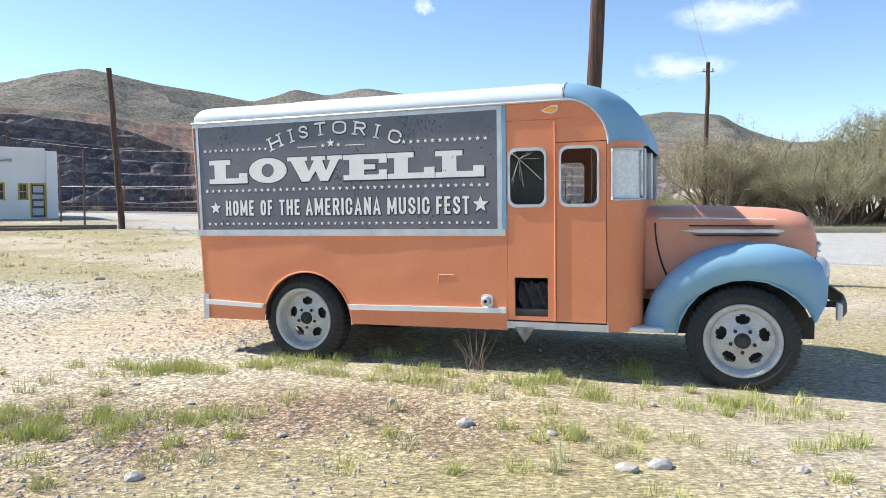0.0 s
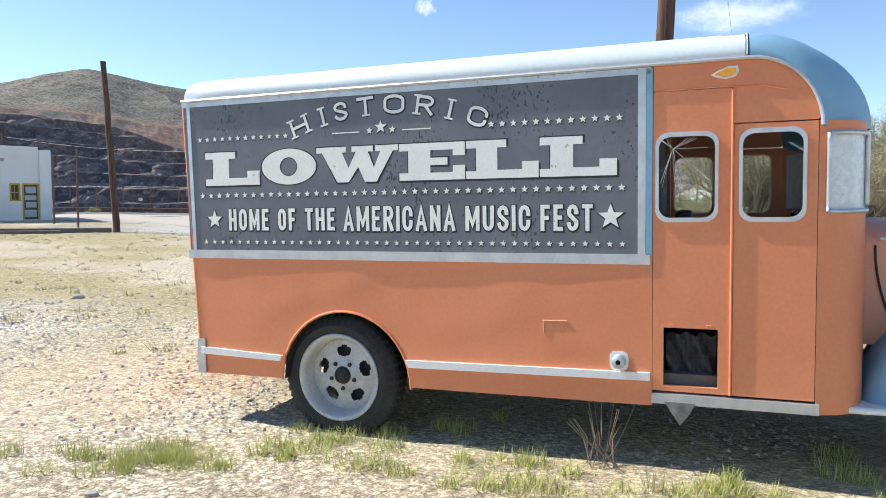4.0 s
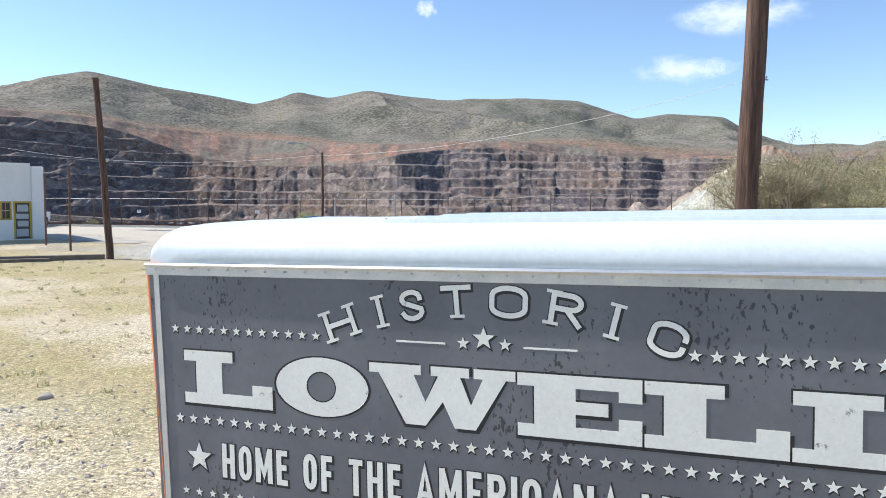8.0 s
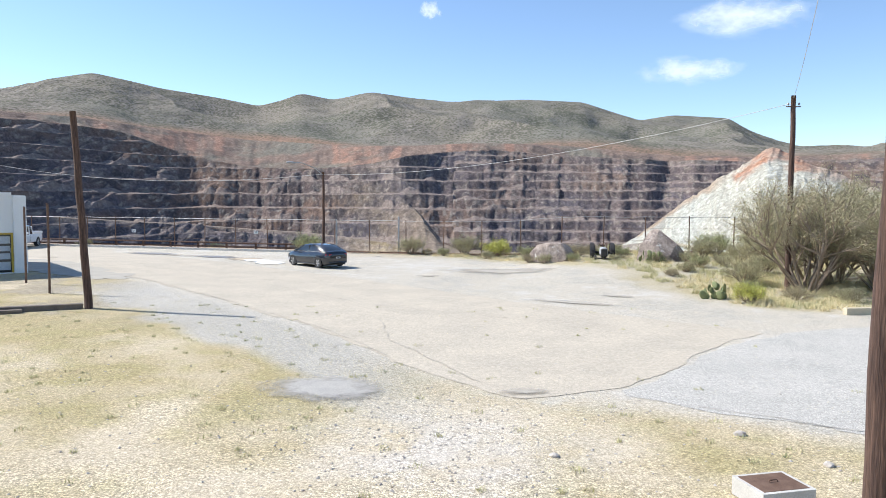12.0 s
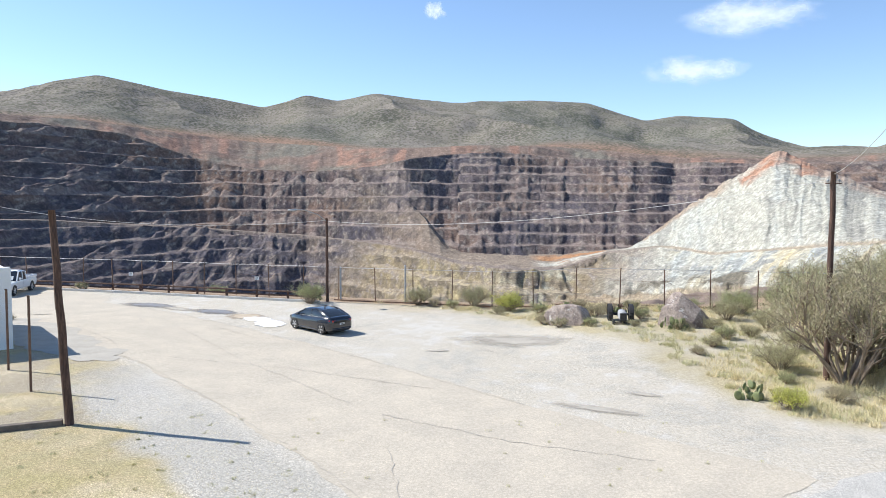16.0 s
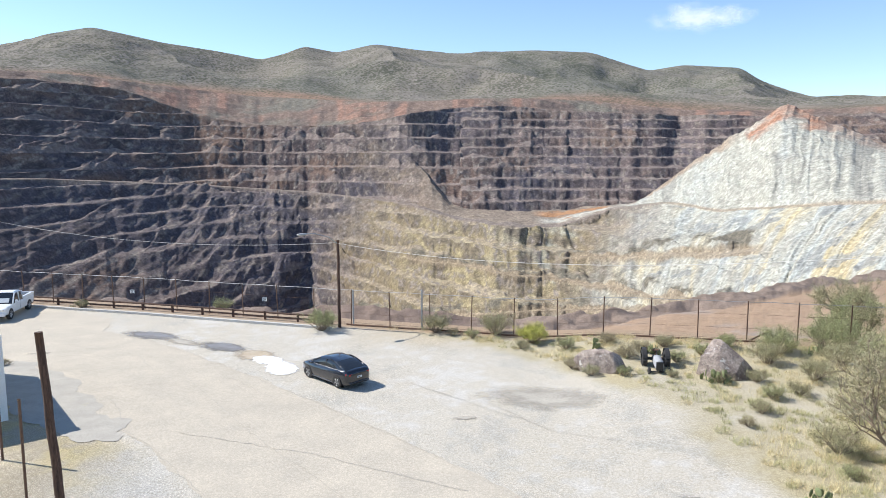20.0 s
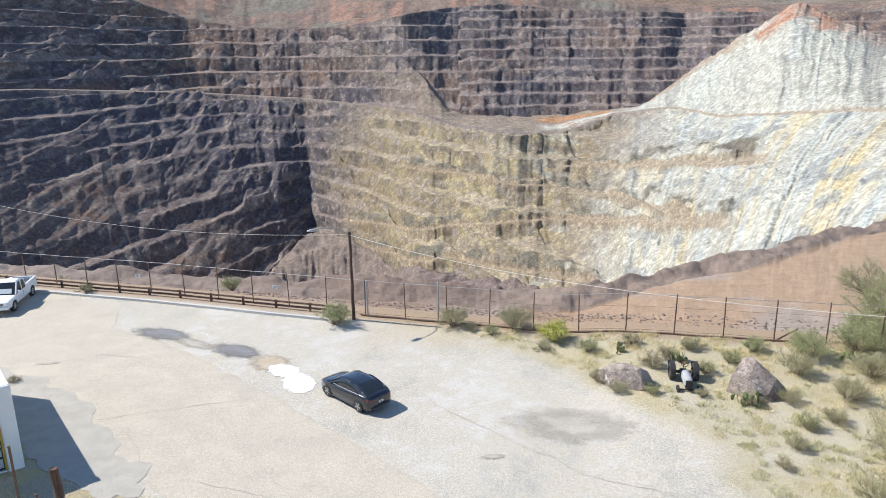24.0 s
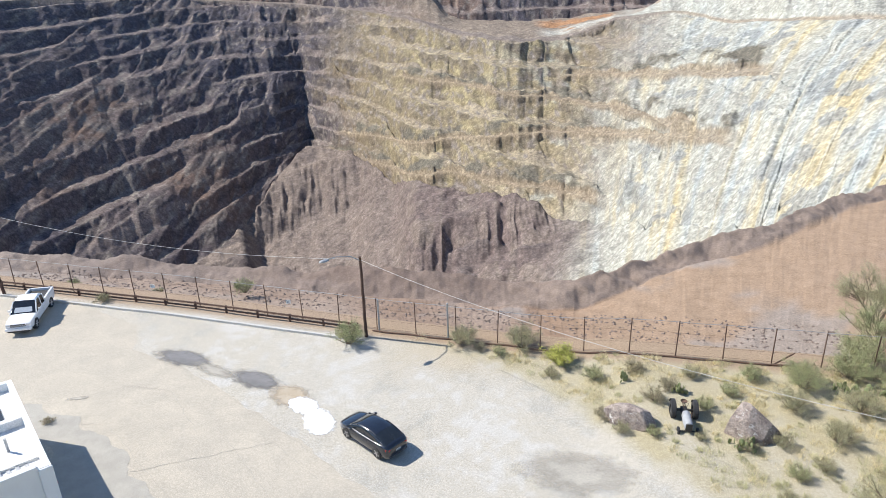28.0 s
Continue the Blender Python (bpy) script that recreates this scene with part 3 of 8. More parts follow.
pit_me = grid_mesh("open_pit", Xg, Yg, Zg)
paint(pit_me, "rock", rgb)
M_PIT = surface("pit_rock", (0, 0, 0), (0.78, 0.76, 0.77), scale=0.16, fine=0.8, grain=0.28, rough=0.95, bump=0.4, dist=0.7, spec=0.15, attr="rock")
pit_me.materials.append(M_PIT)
M_RIM = surface("rim_soil", (0, 0, 0), (0.85, 0.84, 0.82), scale=0.9, fine=9.0, rough=0.95, bump=0.6, dist=0.08, spec=0.12, attr="rock")
pit_me.materials.append(M_RIM)
pit_me.polygons.foreach_set("material_index", np.repeat((np.arange(Xg.shape[0] - 1) < sum(rows_in[:4])).astype(np.int32), Xg.shape[1] - 1))
open_pit = tagged(new("open_pit", pit_me), "terraced open pit mine of dark, tan and white rock", "mine", kind="structure")

# mountains behind: rows from the dump crest to the ridge and down again
nm = 150
s = np.linspace(0, 1, nm)[:, None]
Rm = rD + s * (rR - rD)
t0 = (zD - EYE_Z) / (rD + EYE_BACK)
tm = t0 + (np.maximum(tR, t0 + 0.01) - t0) * (0.25 * s + 0.75 * (1 - (1 - s) ** 1.7))
AZm = np.broadcast_to(az_f, Rm.shape)
Xm, Ym = CX + Rm * np.sin(np.radians(AZm)), CY + Rm * np.cos(np.radians(AZm))
spur = 1 - np.abs(fbm(Xm / 420, Ym / 520, seed=81, octaves=4))
Zm = EYE_Z + (Rm + EYE_BACK) * tm + np.sin(np.pi * s) ** 0.8 * (78 * (spur - 0.82) + 9 * (0.25 - np.abs(fbm(Xm / 170, Ym / 210, seed=84, octaves=4))) + 5 * fbm(Xm / 60, Ym / 60, seed=83))
keepm = sstep(54, 41, np.abs(AZm))
Zm = keepm * Zm + (1 - keepm) * np.maximum(plain_z(Rm, AZm), -3)
back_s = np.linspace(0.05, 1, 20)[:, None]
Rb = rR + back_s * 900
Zb = Zm[-1] - back_s * 260
far = sstep(26, 31, az_f)
Xb, Yb = CX + Rb * np.sin(np.radians(az_f)), CY + Rb * np.cos(np.radians(az_f))
Xm, Ym, Zm = np.vstack([Xm, Xb]), np.vstack([Ym, Yb]), np.vstack([Zm, Zb])
mount_me = grid_mesh("mountains", Xm, Ym, Zm)
m1 = fbm(Xm / 220, Ym / 220, seed=91)
rgbm = np.broadcast_to(col(0.25, 0.222, 0.19), Xm.shape + (3,)).copy()
rgbm = lay(rgbm, (0.205, 0.195, 0.165), 0.4 + 1.6 * m1)
rgbm = lay(rgbm, (0.30, 0.20, 0.15), sstep(0.14, 0.0, np.vstack([s * np.ones_like(Rm), 1 + 0 * Rb])) * (0.8 + m1))
paint(mount_me, "rock", rgbm)


def shrub_land(name, attr):
    """Dry slopes dotted with dark shrubs."""
    m = surface(name, (0, 0, 0), (0.80, 0.82, 0.78), scale=0.02, fine=0.11, rough=0.97, bump=0.6, dist=5.0, spec=0.1, attr=attr)
    n, l = m.node_tree.nodes, m.node_tree.links
    b = n["Principled BSDF"]
    src = b.inputs["Base Color"].links[0].from_socket
    tc = n.new("ShaderNodeTexCoord")
    vo = n.new("ShaderNodeTexVoronoi")
    vo.inputs["Scale"].default_value, vo.inputs["Randomness"].default_value = 0.19, 1.0
    l.new(tc.outputs["Object"], vo.inputs["Vector"])
    de = n.new("ShaderNodeTexNoise")
    de.inputs["Scale"].default_value, de.inputs["Detail"].default_value = 0.012, 5
    l.new(tc.outputs["Object"], de.inputs["Vector"])
    size = n.new("ShaderNodeMapRange")
    size.inputs[1].default_value, size.inputs[2].default_value, size.inputs[3].default_value, size.inputs[4].default_value = 0.35, 0.65, 0.32, 0.58
    l.new(de.outputs[0], size.inputs[0])
    lt = n.new("ShaderNodeMath")
    lt.operation = "LESS_THAN"
    l.new(vo.outputs["Distance"], lt.inputs[0])
    l.new(size.outputs[0], lt.inputs[1])
    mx = n.new("ShaderNodeMix")
    mx.data_type = "RGBA"
    half = n.new("ShaderNodeMath")
    half.operation = "MULTIPLY"
    half.inputs[1].default_value = 0.65
    l.new(lt.outputs[0], half.inputs[0])
    l.new(half.outputs[0], mx.inputs[0])
    l.new(src, mx.inputs[6])
    mx.inputs[7].default_value = (0.075, 0.080, 0.052, 1)
    l.new(mx.outputs[2], b.inputs["Base Color"])
    return m


M_MOUNT = shrub_land("mountain_scrub", "rock")
mount_me.materials.append(M_MOUNT)
mountains = tagged(new("mountains", mount_me), "dry tan desert mountains dotted with dark green shrubs", "mountains", kind="structure")

# desert all round, where no view goes
az_b = np.linspace(55.5, 304.5, 160)
rb = np.concatenate([np.linspace(38, 120, 14), np.geomspace(130, 3400, 30)])[:, None]
AZb = np.broadcast_to(((az_b + 180) % 360) - 180, (len(rb), len(az_b)))
Rbk = np.broadcast_to(rb, AZb.shape)
Xk, Yk = CX + Rbk * np.sin(np.radians(AZb)), CY + Rbk * np.cos(np.radians(AZb))
Zk = np.where(Rbk < 60, -0.1, plain_z(Rbk, AZb))
des_me = grid_mesh("desert_floor", Xk, Yk, Zk)
paint(des_me, "rock", np.broadcast_to(col(0.30, 0.25, 0.18), Xk.shape + (3,)))
des_me.materials.append(M_MOUNT)
desert_floor = tagged(new("desert_floor", des_me), "dry tan desert plain with sparse scrub", "ground", kind="structure")

# the lot and rough ground: from the centre to the fence
az_g = np.concatenate([np.linspace(-180, -56, 300)[:-1], np.linspace(-56, 56, 420), np.linspace(56, 180, 300)[1:]])
near = np.linspace(0.02, 38, 190)
Rg2 = [np.full_like(az_g, r) for r in near]
edge = np.where(np.abs(az_g) <= 56.5, 0, 62.0)
edge[np.abs(az_g) <= 56.5] = edge_radius(az_g[np.abs(az_g) <= 56.5]) + 0.3
edge = np.maximum(edge, 38.2)
for f in np.linspace(0, 1, 80)[1:]:
    Rg2.append(38 + f * (edge - 38))
Rg2 = np.array(Rg2)
AZg2 = np.broadcast_to(az_g, Rg2.shape)
Xa, Ya = CX + Rg2 * np.sin(np.radians(AZg2)), CY + Rg2 * np.cos(np.radians(AZg2))
Za = ground_z(Xa, Ya)
LOT_L = [(-40, 56), (-30, 47), (-18, 41.2), (-12.5, 36.4), (-7, 30.2), (-3, 25.2), (-0.5, 21.2), (1.8, 18.0), (4.2, 17.6), (6.3, 16.6), (7.4, 15.9), (12, 12.5), (20, 7), (40, -4)]


def lot_side(x):
    """The y of the lot's near edge."""
    return np.interp(x, [p[0] for p in LOT_L], [p[1] for p in LOT_L])


g1, g2, g3 = fbm(Xa / 2.2, Ya / 2.2, seed=101), fbm(Xa / 0.5, Ya / 0.5, seed=103), fbm(Xa / 7, Ya / 7, seed=105)
inlot = sstep(-1.2, 0.6, Ya - lot_side(Xa) + 1.2 * g1)
rgbg = np.broadcast_to(col(0.56, 0.485, 0.365), Xa.shape + (3,)).copy()
rgbg = lay(rgbg, (0.64, 0.575, 0.46), 0.3 + 2.0 * g1)
grass = np.clip(0.25 + 2.2 * g3 + 1.0 * g1 + 0.65 * sstep(1.2, -2, Xa) * sstep(6.5, 9.5, Ya), 0, 1)
rgbg = lay(rgbg, (0.49, 0.40, 0.225), grass * 0.9)
rgbg = lay(rgbg, (0.40, 0.365, 0.165), np.clip(grass - 0.45 + 1.2 * g2, 0, 1) * 0.45)
rgbg = lay(rgbg, (0.42, 0.365, 0.275), sstep(24, 30, Ya) * (0.35 + 1.6 * g1 + 1.2 * g2))
track = np.exp(-((Ya - (3.5 + 0.12 * Xa) + 0.4 * fbm(Xa / 1.2, Ya / 1.2, seed=121)) / 0.75) ** 2) * sstep(3.6, 1.2, Xa)
rgbg = lay(rgbg, (0.32, 0.235, 0.165), track * (0.8 + 1.6 * g2))
stones = np.exp(-(((Xa - 0.5) / 2.1) ** 2 + ((Ya - 15.6) / 2.4) ** 2)) + np.exp(-(((Xa + 4) / 2.0) ** 2 + ((Ya - 8.5) / 1.6) ** 2))
rgbg = lay(rgbg, (0.60, 0.55, 0.48), stones * (0.8 + g2))
shoulder = sstep(-5.5, -4.0, Ya - lot_side(Xa) + 1.6 * g1) * sstep(2.0, -2.0, Xa) * sstep(-16, -11, Xa)
rgbg = lay(rgbg, (0.52, 0.50, 0.46), shoulder * 0.9)
rgbg = lay(rgbg, (0.53, 0.49, 0.42), inlot * 0.95)
rgbg = lay(rgbg, (0.46, 0.435, 0.385), inlot * (-0.15 + 1.6 * g1 + 1.2 * g2))
rgbg = lay(rgbg, (0.575, 0.55, 0.505), inlot * (-0.2 - 1.6 * g1 + 1.6 * g2))
rgbg = lay(rgbg, (0.50, 0.43, 0.32), inlot * sstep(50, 54, Ya + 2 * g1) * sstep(-9, -4, Xa) * 0.8)
verge = sstep(-1.2, 0.8, Xa - np.interp(Ya, [28, 30, 34, 40, 45, 49, 54, 57], [14, 11.2, 10.0, 9.0, 6.2, 3.6, -2.5, -9]) + 0.9 * g1) * sstep(27.5, 31, Ya + 1.5 * g1)
rgbg = lay(rgbg, (0.44, 0.385, 0.255), verge * (0.85 + 0.6 * g1))
rgbg = lay(rgbg, (0.50, 0.45, 0.345), verge * (0.1 + 2.0 * g3))
fstrip = sstep(-1.6, -0.4, Ya - fence_y(Xa))
rgbg = lay(rgbg, (0.36, 0.26, 0.18), fstrip * 0.9)
ground_me = grid_mesh("ground", Xa, Ya, Za)
paint(ground_me, "rock", rgbg)
M_GROUND = surface("lot_ground", (0, 0, 0), (0.80, 0.785, 0.75), scale=9.0, fine=30.0, rough=0.95, bump=0.8, dist=0.02, spec=0.15, attr="rock", grain=0.22)
ground_me.materials.append(M_GROUND)
ground = tagged(new("ground", ground_me), "pale dusty ground of gravel, dirt and dry grass", "ground", kind="structure")


def gritty(m, cover=None, sizes=(30.0, 85.0), depth=0.012, gravel=1.0, straw=0.0):
    """Adds pebbles of two sizes and dry stems to a ground material; cover: a colour layer, red for stems, green for pebbles."""
    n, l = m.node_tree.nodes, m.node_tree.links
    b = n["Principled BSDF"]
    base = b.inputs["Base Color"].links[0].from_socket
    tc = n.new("ShaderNodeTexCoord")

    def op(kind, a, c, clamp=False):
        x = n.new("ShaderNodeMath")
        x.operation, x.use_clamp = kind, clamp
        for k, v in enumerate((a, c)):
            if isinstance(v, (int, float)):
                x.inputs[k].default_value = v
            else:
                l.new(v, x.inputs[k])
        return x.outputs[0]

    def span(src, a, c, lo, hi):
        r = n.new("ShaderNodeMapRange")
        for k, v in ((1, a), (2, c), (3, lo), (4, hi)):
            r.inputs[k].default_value = v
        l.new(src, r.inputs[0])
        return r.outputs[0]

    def mul(col_, fac, grey):
        x = n.new("ShaderNodeMix")
        x.data_type, x.blend_type = "RGBA", "MULTIPLY"
        if isinstance(fac, (int, float)):
            x.inputs[0].default_value = fac
        else:
            l.new(fac, x.inputs[0])
        l.new(col_, x.inputs[6])
        l.new(grey, x.inputs[7])
        return x.outputs[2]

    peb, stem = gravel, straw
    if cover:
        va, sp = n.new("ShaderNodeVertexColor"), n.new("ShaderNodeSeparateColor")
        va.layer_name = cover
        l.new(va.outputs[0], sp.inputs[0])
        stem, peb = sp.outputs[0], sp.outputs[1]
    heights = []
    for sc in sizes:
        vo, pick = n.new("ShaderNodeTexVoronoi"), n.new("ShaderNodeSeparateColor")
        vo.inputs["Scale"].default_value = sc
        l.new(tc.outputs["Object"], vo.inputs["Vector"])
        l.new(vo.outputs["Color"], pick.inputs[0])
        # random pebble tone, darkened towards the gaps as painted crevice shade
        tone = op("MULTIPLY", span(pick.outputs[0], 0.0, 1.0, 0.74, 1.98), span(vo.outputs["Distance"], 0.32, 0.72, 1.05, 0.45))
        base = mul(base, peb, tone)
        big_one = op("MULTIPLY", span(pick.outputs[1], 0.35, 1.0, 0.1, 1.0), span(vo.outputs["Distance"], 0.0, 0.7, 1.0, 0.0))
        heights.append(op("MULTIPLY", op("MULTIPLY", big_one, peb), depth * 30.0 / sc))
    if cover or straw:
        best = None
        for k, (ang, ln, wd) in enumerate(((0.4, 13, 95), (1.25, 15, 110), (2.0, 12, 90), (2.75, 16, 120))):
            mp, nz = n.new("ShaderNodeMapping"), n.new("ShaderNodeTexNoise")
            mp.inputs["Rotation"].default_value, mp.inputs["Scale"].default_value = (0, 0, ang), (ln, wd, 1)
            nz.inputs["Scale"].default_value, nz.inputs["Detail"].default_value, nz.inputs["Distortion"].default_value = 1.0, 2.0, 0.5
            l.new(tc.outputs["Object"], mp.inputs["Vector"])
            l.new(mp.outputs[0], nz.inputs["Vector"])
            best = nz.outputs[0] if best is None else op("MAXIMUM", best, nz.outputs[0])
        base = mul(base, stem, span(best, 0.50, 0.72, 0.55, 1.75))
        heights.append(op("MULTIPLY", op("MULTIPLY", best, stem), 0.03))
    tot = heights[0]
    for h_ in heights[1:]:
        tot = op("ADD", tot, h_)
    l.new(base, b.inputs["Base Color"])
    bp = n.new("ShaderNodeBump")
    bp.inputs["Strength"].default_value, bp.inputs["Distance"].default_value = 0.8, 1.0
    l.new(tot, bp.inputs["Height"])
    if b.inputs["Normal"].links:
        l.new(b.inputs["Normal"].links[0].from_socket, bp.inputs["Normal"])
    l.new(bp.outputs[0], b.inputs["Normal"])
    return m


near_straw = sstep(0.8, 2.4, Xa + 0.8 * g1) * sstep(6, 4.5, Ya) * 0.8
stem_w = np.clip(np.maximum(grass * 1.1, near_straw) * (1 - inlot) * (1 - 0.9 * track) * (1 - 0.8 * np.clip(stones, 0, 1)), 0, 1)
peb_w = np.clip((1.0 - 0.75 * stem_w) * (0.75 + 0.8 * g1) * (1 - 0.68 * inlot), 0.1, 1)
paint(ground_me, "cover", np.stack([stem_w, peb_w, 0 * peb_w], -1))
gritty(M_GROUND, "cover")
gritty(M_RIM, None, (6.0, 19.0), 0.006, 0.13)
gritty(M_PIT, None, (0.30, 0.8), 0.005, 0.26)

# ---- paints and metals ----
M_ORANGE = surface("orange_paint", (0.81, 0.287, 0.132), (0.75, 0.252, 0.112), scale=1.4, fine=60, rough=0.42, rough2=0.6, bump=0.05, dist=0.004, spots=((0.62, 0.20, 0.085), 2.6, 0.66), grain=0.05)
M_HOODP = surface("faded_red_paint", (0.72, 0.30, 0.175), (0.74, 0.36, 0.24), scale=3.0, fine=80, rough=0.4, rough2=0.62, bump=0.05, dist=0.003, spots=((0.62, 0.42, 0.33), 7.0, 0.69), grain=0.05)
M_BLUE = surface("pale_blue_paint", (0.20, 0.38, 0.53), (0.24, 0.43, 0.56), scale=2.0, fine=70, rough=0.4, rough2=0.58, bump=0.05, dist=0.004, spots=((0.40, 0.52, 0.58), 6.0, 0.69), grain=0.05)
M_ROOF = surface("roof_paint", (0.60, 0.67, 0.70), (0.66, 0.71, 0.73), scale=1.2, fine=50, rough=0.35, rough2=0.55, bump=0.08, dist=0.006, grain=0.05)
M_PALEORANGE = surface("worn_orange_paint", (0.72, 0.40, 0.25), (0.66, 0.32, 0.17), scale=6.0, fine=60, rough=0.55, bump=0.05, dist=0.003)
M_WHITE = surface("white_paint", (0.86, 0.85, 0.82), (0.80, 0.79, 0.75), scale=4.0, fine=80, rough=0.5, bump=0.05, dist=0.003, spots=((0.55, 0.5, 0.42), 9.0, 0.7), grain=0.05)
M_ALU = surface("dull_aluminium", (0.66, 0.67, 0.68), (0.56, 0.57, 0.58), scale=9.0, fine=120, rough=0.32, rough2=0.5, metal=0.6, bump=0.06, dist=0.002, grain=0.05)
M_SILVER = surface("silver_wheel_paint", (0.60, 0.59, 0.575), (0.50, 0.49, 0.475), scale=12.0, fine=90, rough=0.4, metal=0.25, bump=0.05, dist=0.002, spots=((0.36, 0.32, 0.27), 20, 0.68))
M_SLATE = surface("slate_sign", (0.125, 0.130, 0.152), (0.185, 0.190, 0.208), scale=1.7, fine=30, rough=0.36, rough2=0.55, bump=0.04, dist=0.003, spots=((0.035, 0.036, 0.045), 11.0, 0.66), grain=0.05)


def speckled(m, colour, fine, coarse, lo):
    """Clusters of small dark drip marks on a painted sheet."""
    n, l = m.node_tree.nodes, m.node_tree.links
    b = n["Principled BSDF"]
    src = b.inputs["Base Color"].links[0].from_socket
    tc, mp = n.new("ShaderNodeTexCoord"), n.new("ShaderNodeMapping")
    mp.inputs["Scale"].default_value = (1.0, 1.0, 0.55)
    l.new(tc.outputs["Object"], mp.inputs["Vector"])
    val = []
    for sc, det in ((fine, 3.0), (coarse, 3.0)):
        t = n.new("ShaderNodeTexNoise")
        t.inputs["Scale"].default_value, t.inputs["Detail"].default_value = sc, det
        l.new(mp.outputs[0], t.inputs["Vector"])
        val.append(t.outputs[0])
    ad, mr, mx = n.new("ShaderNodeMath"), n.new("ShaderNodeMapRange"), n.new("ShaderNodeMix")
    l.new(val[0], ad.inputs[0])
    l.new(val[1], ad.inputs[1])
    mr.inputs[1].default_value, mr.inputs[2].default_value, mr.inputs[4].default_value = lo, lo + 0.06, 0.8
    l.new(ad.outputs[0], mr.inputs[0])
    mx.data_type = "RGBA"
    l.new(mr.outputs[0], mx.inputs[0])
    l.new(src, mx.inputs[6])
    mx.inputs[7].default_value = (*colour, 1)
    l.new(mx.outputs[2], b.inputs["Base Color"])


speckled(M_SLATE, (0.03, 0.031, 0.038), 75.0, 2.2, 1.17)
M_CREAM = surface("cream_lettering", (0.96, 0.945, 0.87), (0.90, 0.88, 0.81), scale=5.0, fine=90, rough=0.5, bump=0.03, dist=0.002, spots=((0.30, 0.30, 0.30), 22.0, 0.635), grain=0.05)
M_INK = surface("black_outline", (0.02, 0.02, 0.024), (0.03, 0.03, 0.034), scale=4.0, rough=0.5, bump=0)
M_RUBBER = surface("tyre_rubber", (0.024, 0.024, 0.025), (0.040, 0.038, 0.036), scale=6.0, fine=60, rough=0.72, bump=0.15, dist=0.004, spots=((0.10, 0.085, 0.065), 8.0, 0.66))
M_BRACKET = surface("weathered_steel", (0.30, 0.29, 0.28), (0.17, 0.155, 0.145), scale=14, rough=0.6, metal=0.4, bump=0.1, dist=0.003)
M_BLACK = surface("black_iron", (0.022, 0.021, 0.021), (0.045, 0.04, 0.036), scale=8.0, rough=0.55, bump=0.1, dist=0.003)
M_CABIN = surface("dark_cabin", (0.11, 0.10, 0.09), (0.15, 0.135, 0.12), scale=3.0, rough=0.8, bump=0.1)
M_GLASS = glass_mat("window_glass", (0.86, 0.89, 0.88))
# corner pane: pale grey and opaque all over
M_PALEPANE = surface("pale_opaque_pane", (0.78, 0.79, 0.78), (0.70, 0.715, 0.715), scale=4.0, rough=0.22, bump=0.02, spec=0.6)
M_AMBER = surface("amber_lens", (0.95, 0.46, 0.03), (0.85, 0.36, 0.02), scale=20, rough=0.2, bump=0)
M_CLOTH = surface("black_bag", (0.02, 0.02, 0.024), (0.05, 0.05, 0.06), scale=9, rough=0.45, bump=0.5, dist=0.02)


def rounded(x0, x1, z0, z1, r, n=6):
    pts = []
    for cx, cz, a0 in ((x1 - r, z1 - r, 0), (x0 + r, z1 - r, 90), (x0 + r, z0 + r, 180), (x1 - r, z0 + r, 270)):
        for k in range(n):
            a = math.radians(a0 + 90 * k / (n - 1))
            pts.append((cx + r * math.cos(a), cz + r * math.sin(a)))
    return pts


def holed(outer, inner, y0, y1):
    """A plate between two outlines of equal count."""
    loops = [[(x, y, z) for x, z in o] for o, y in ((outer, y0), (inner, y0), (inner, y1), (outer, y1), (outer, y0))]
    return loft(loops, closed=True)


def rim_ring(pts, w, y0, y1):
    """A moulding of width w round an outline."""
    cx, cz = sum(p[0] for p in pts) / len(pts), sum(p[1] for p in pts) / len(pts)
    out = []
    for x, z in pts:
        d = Vector((x - cx, z - cz)).normalized()
        out.append((x + d.x * w * 1.15, z + d.y * w * 1.15))
    return holed(out, pts, y0, y1)


def star_points(cx, cz, r, turn=90):
    return [(cx + (r if k % 2 == 0 else 0.42 * r) * math.cos(math.radians(turn + 36 * k)), cz + (r if k % 2 == 0 else 0.42 * r) * math.sin(math.radians(turn + 36 * k))) for k in range(10)]


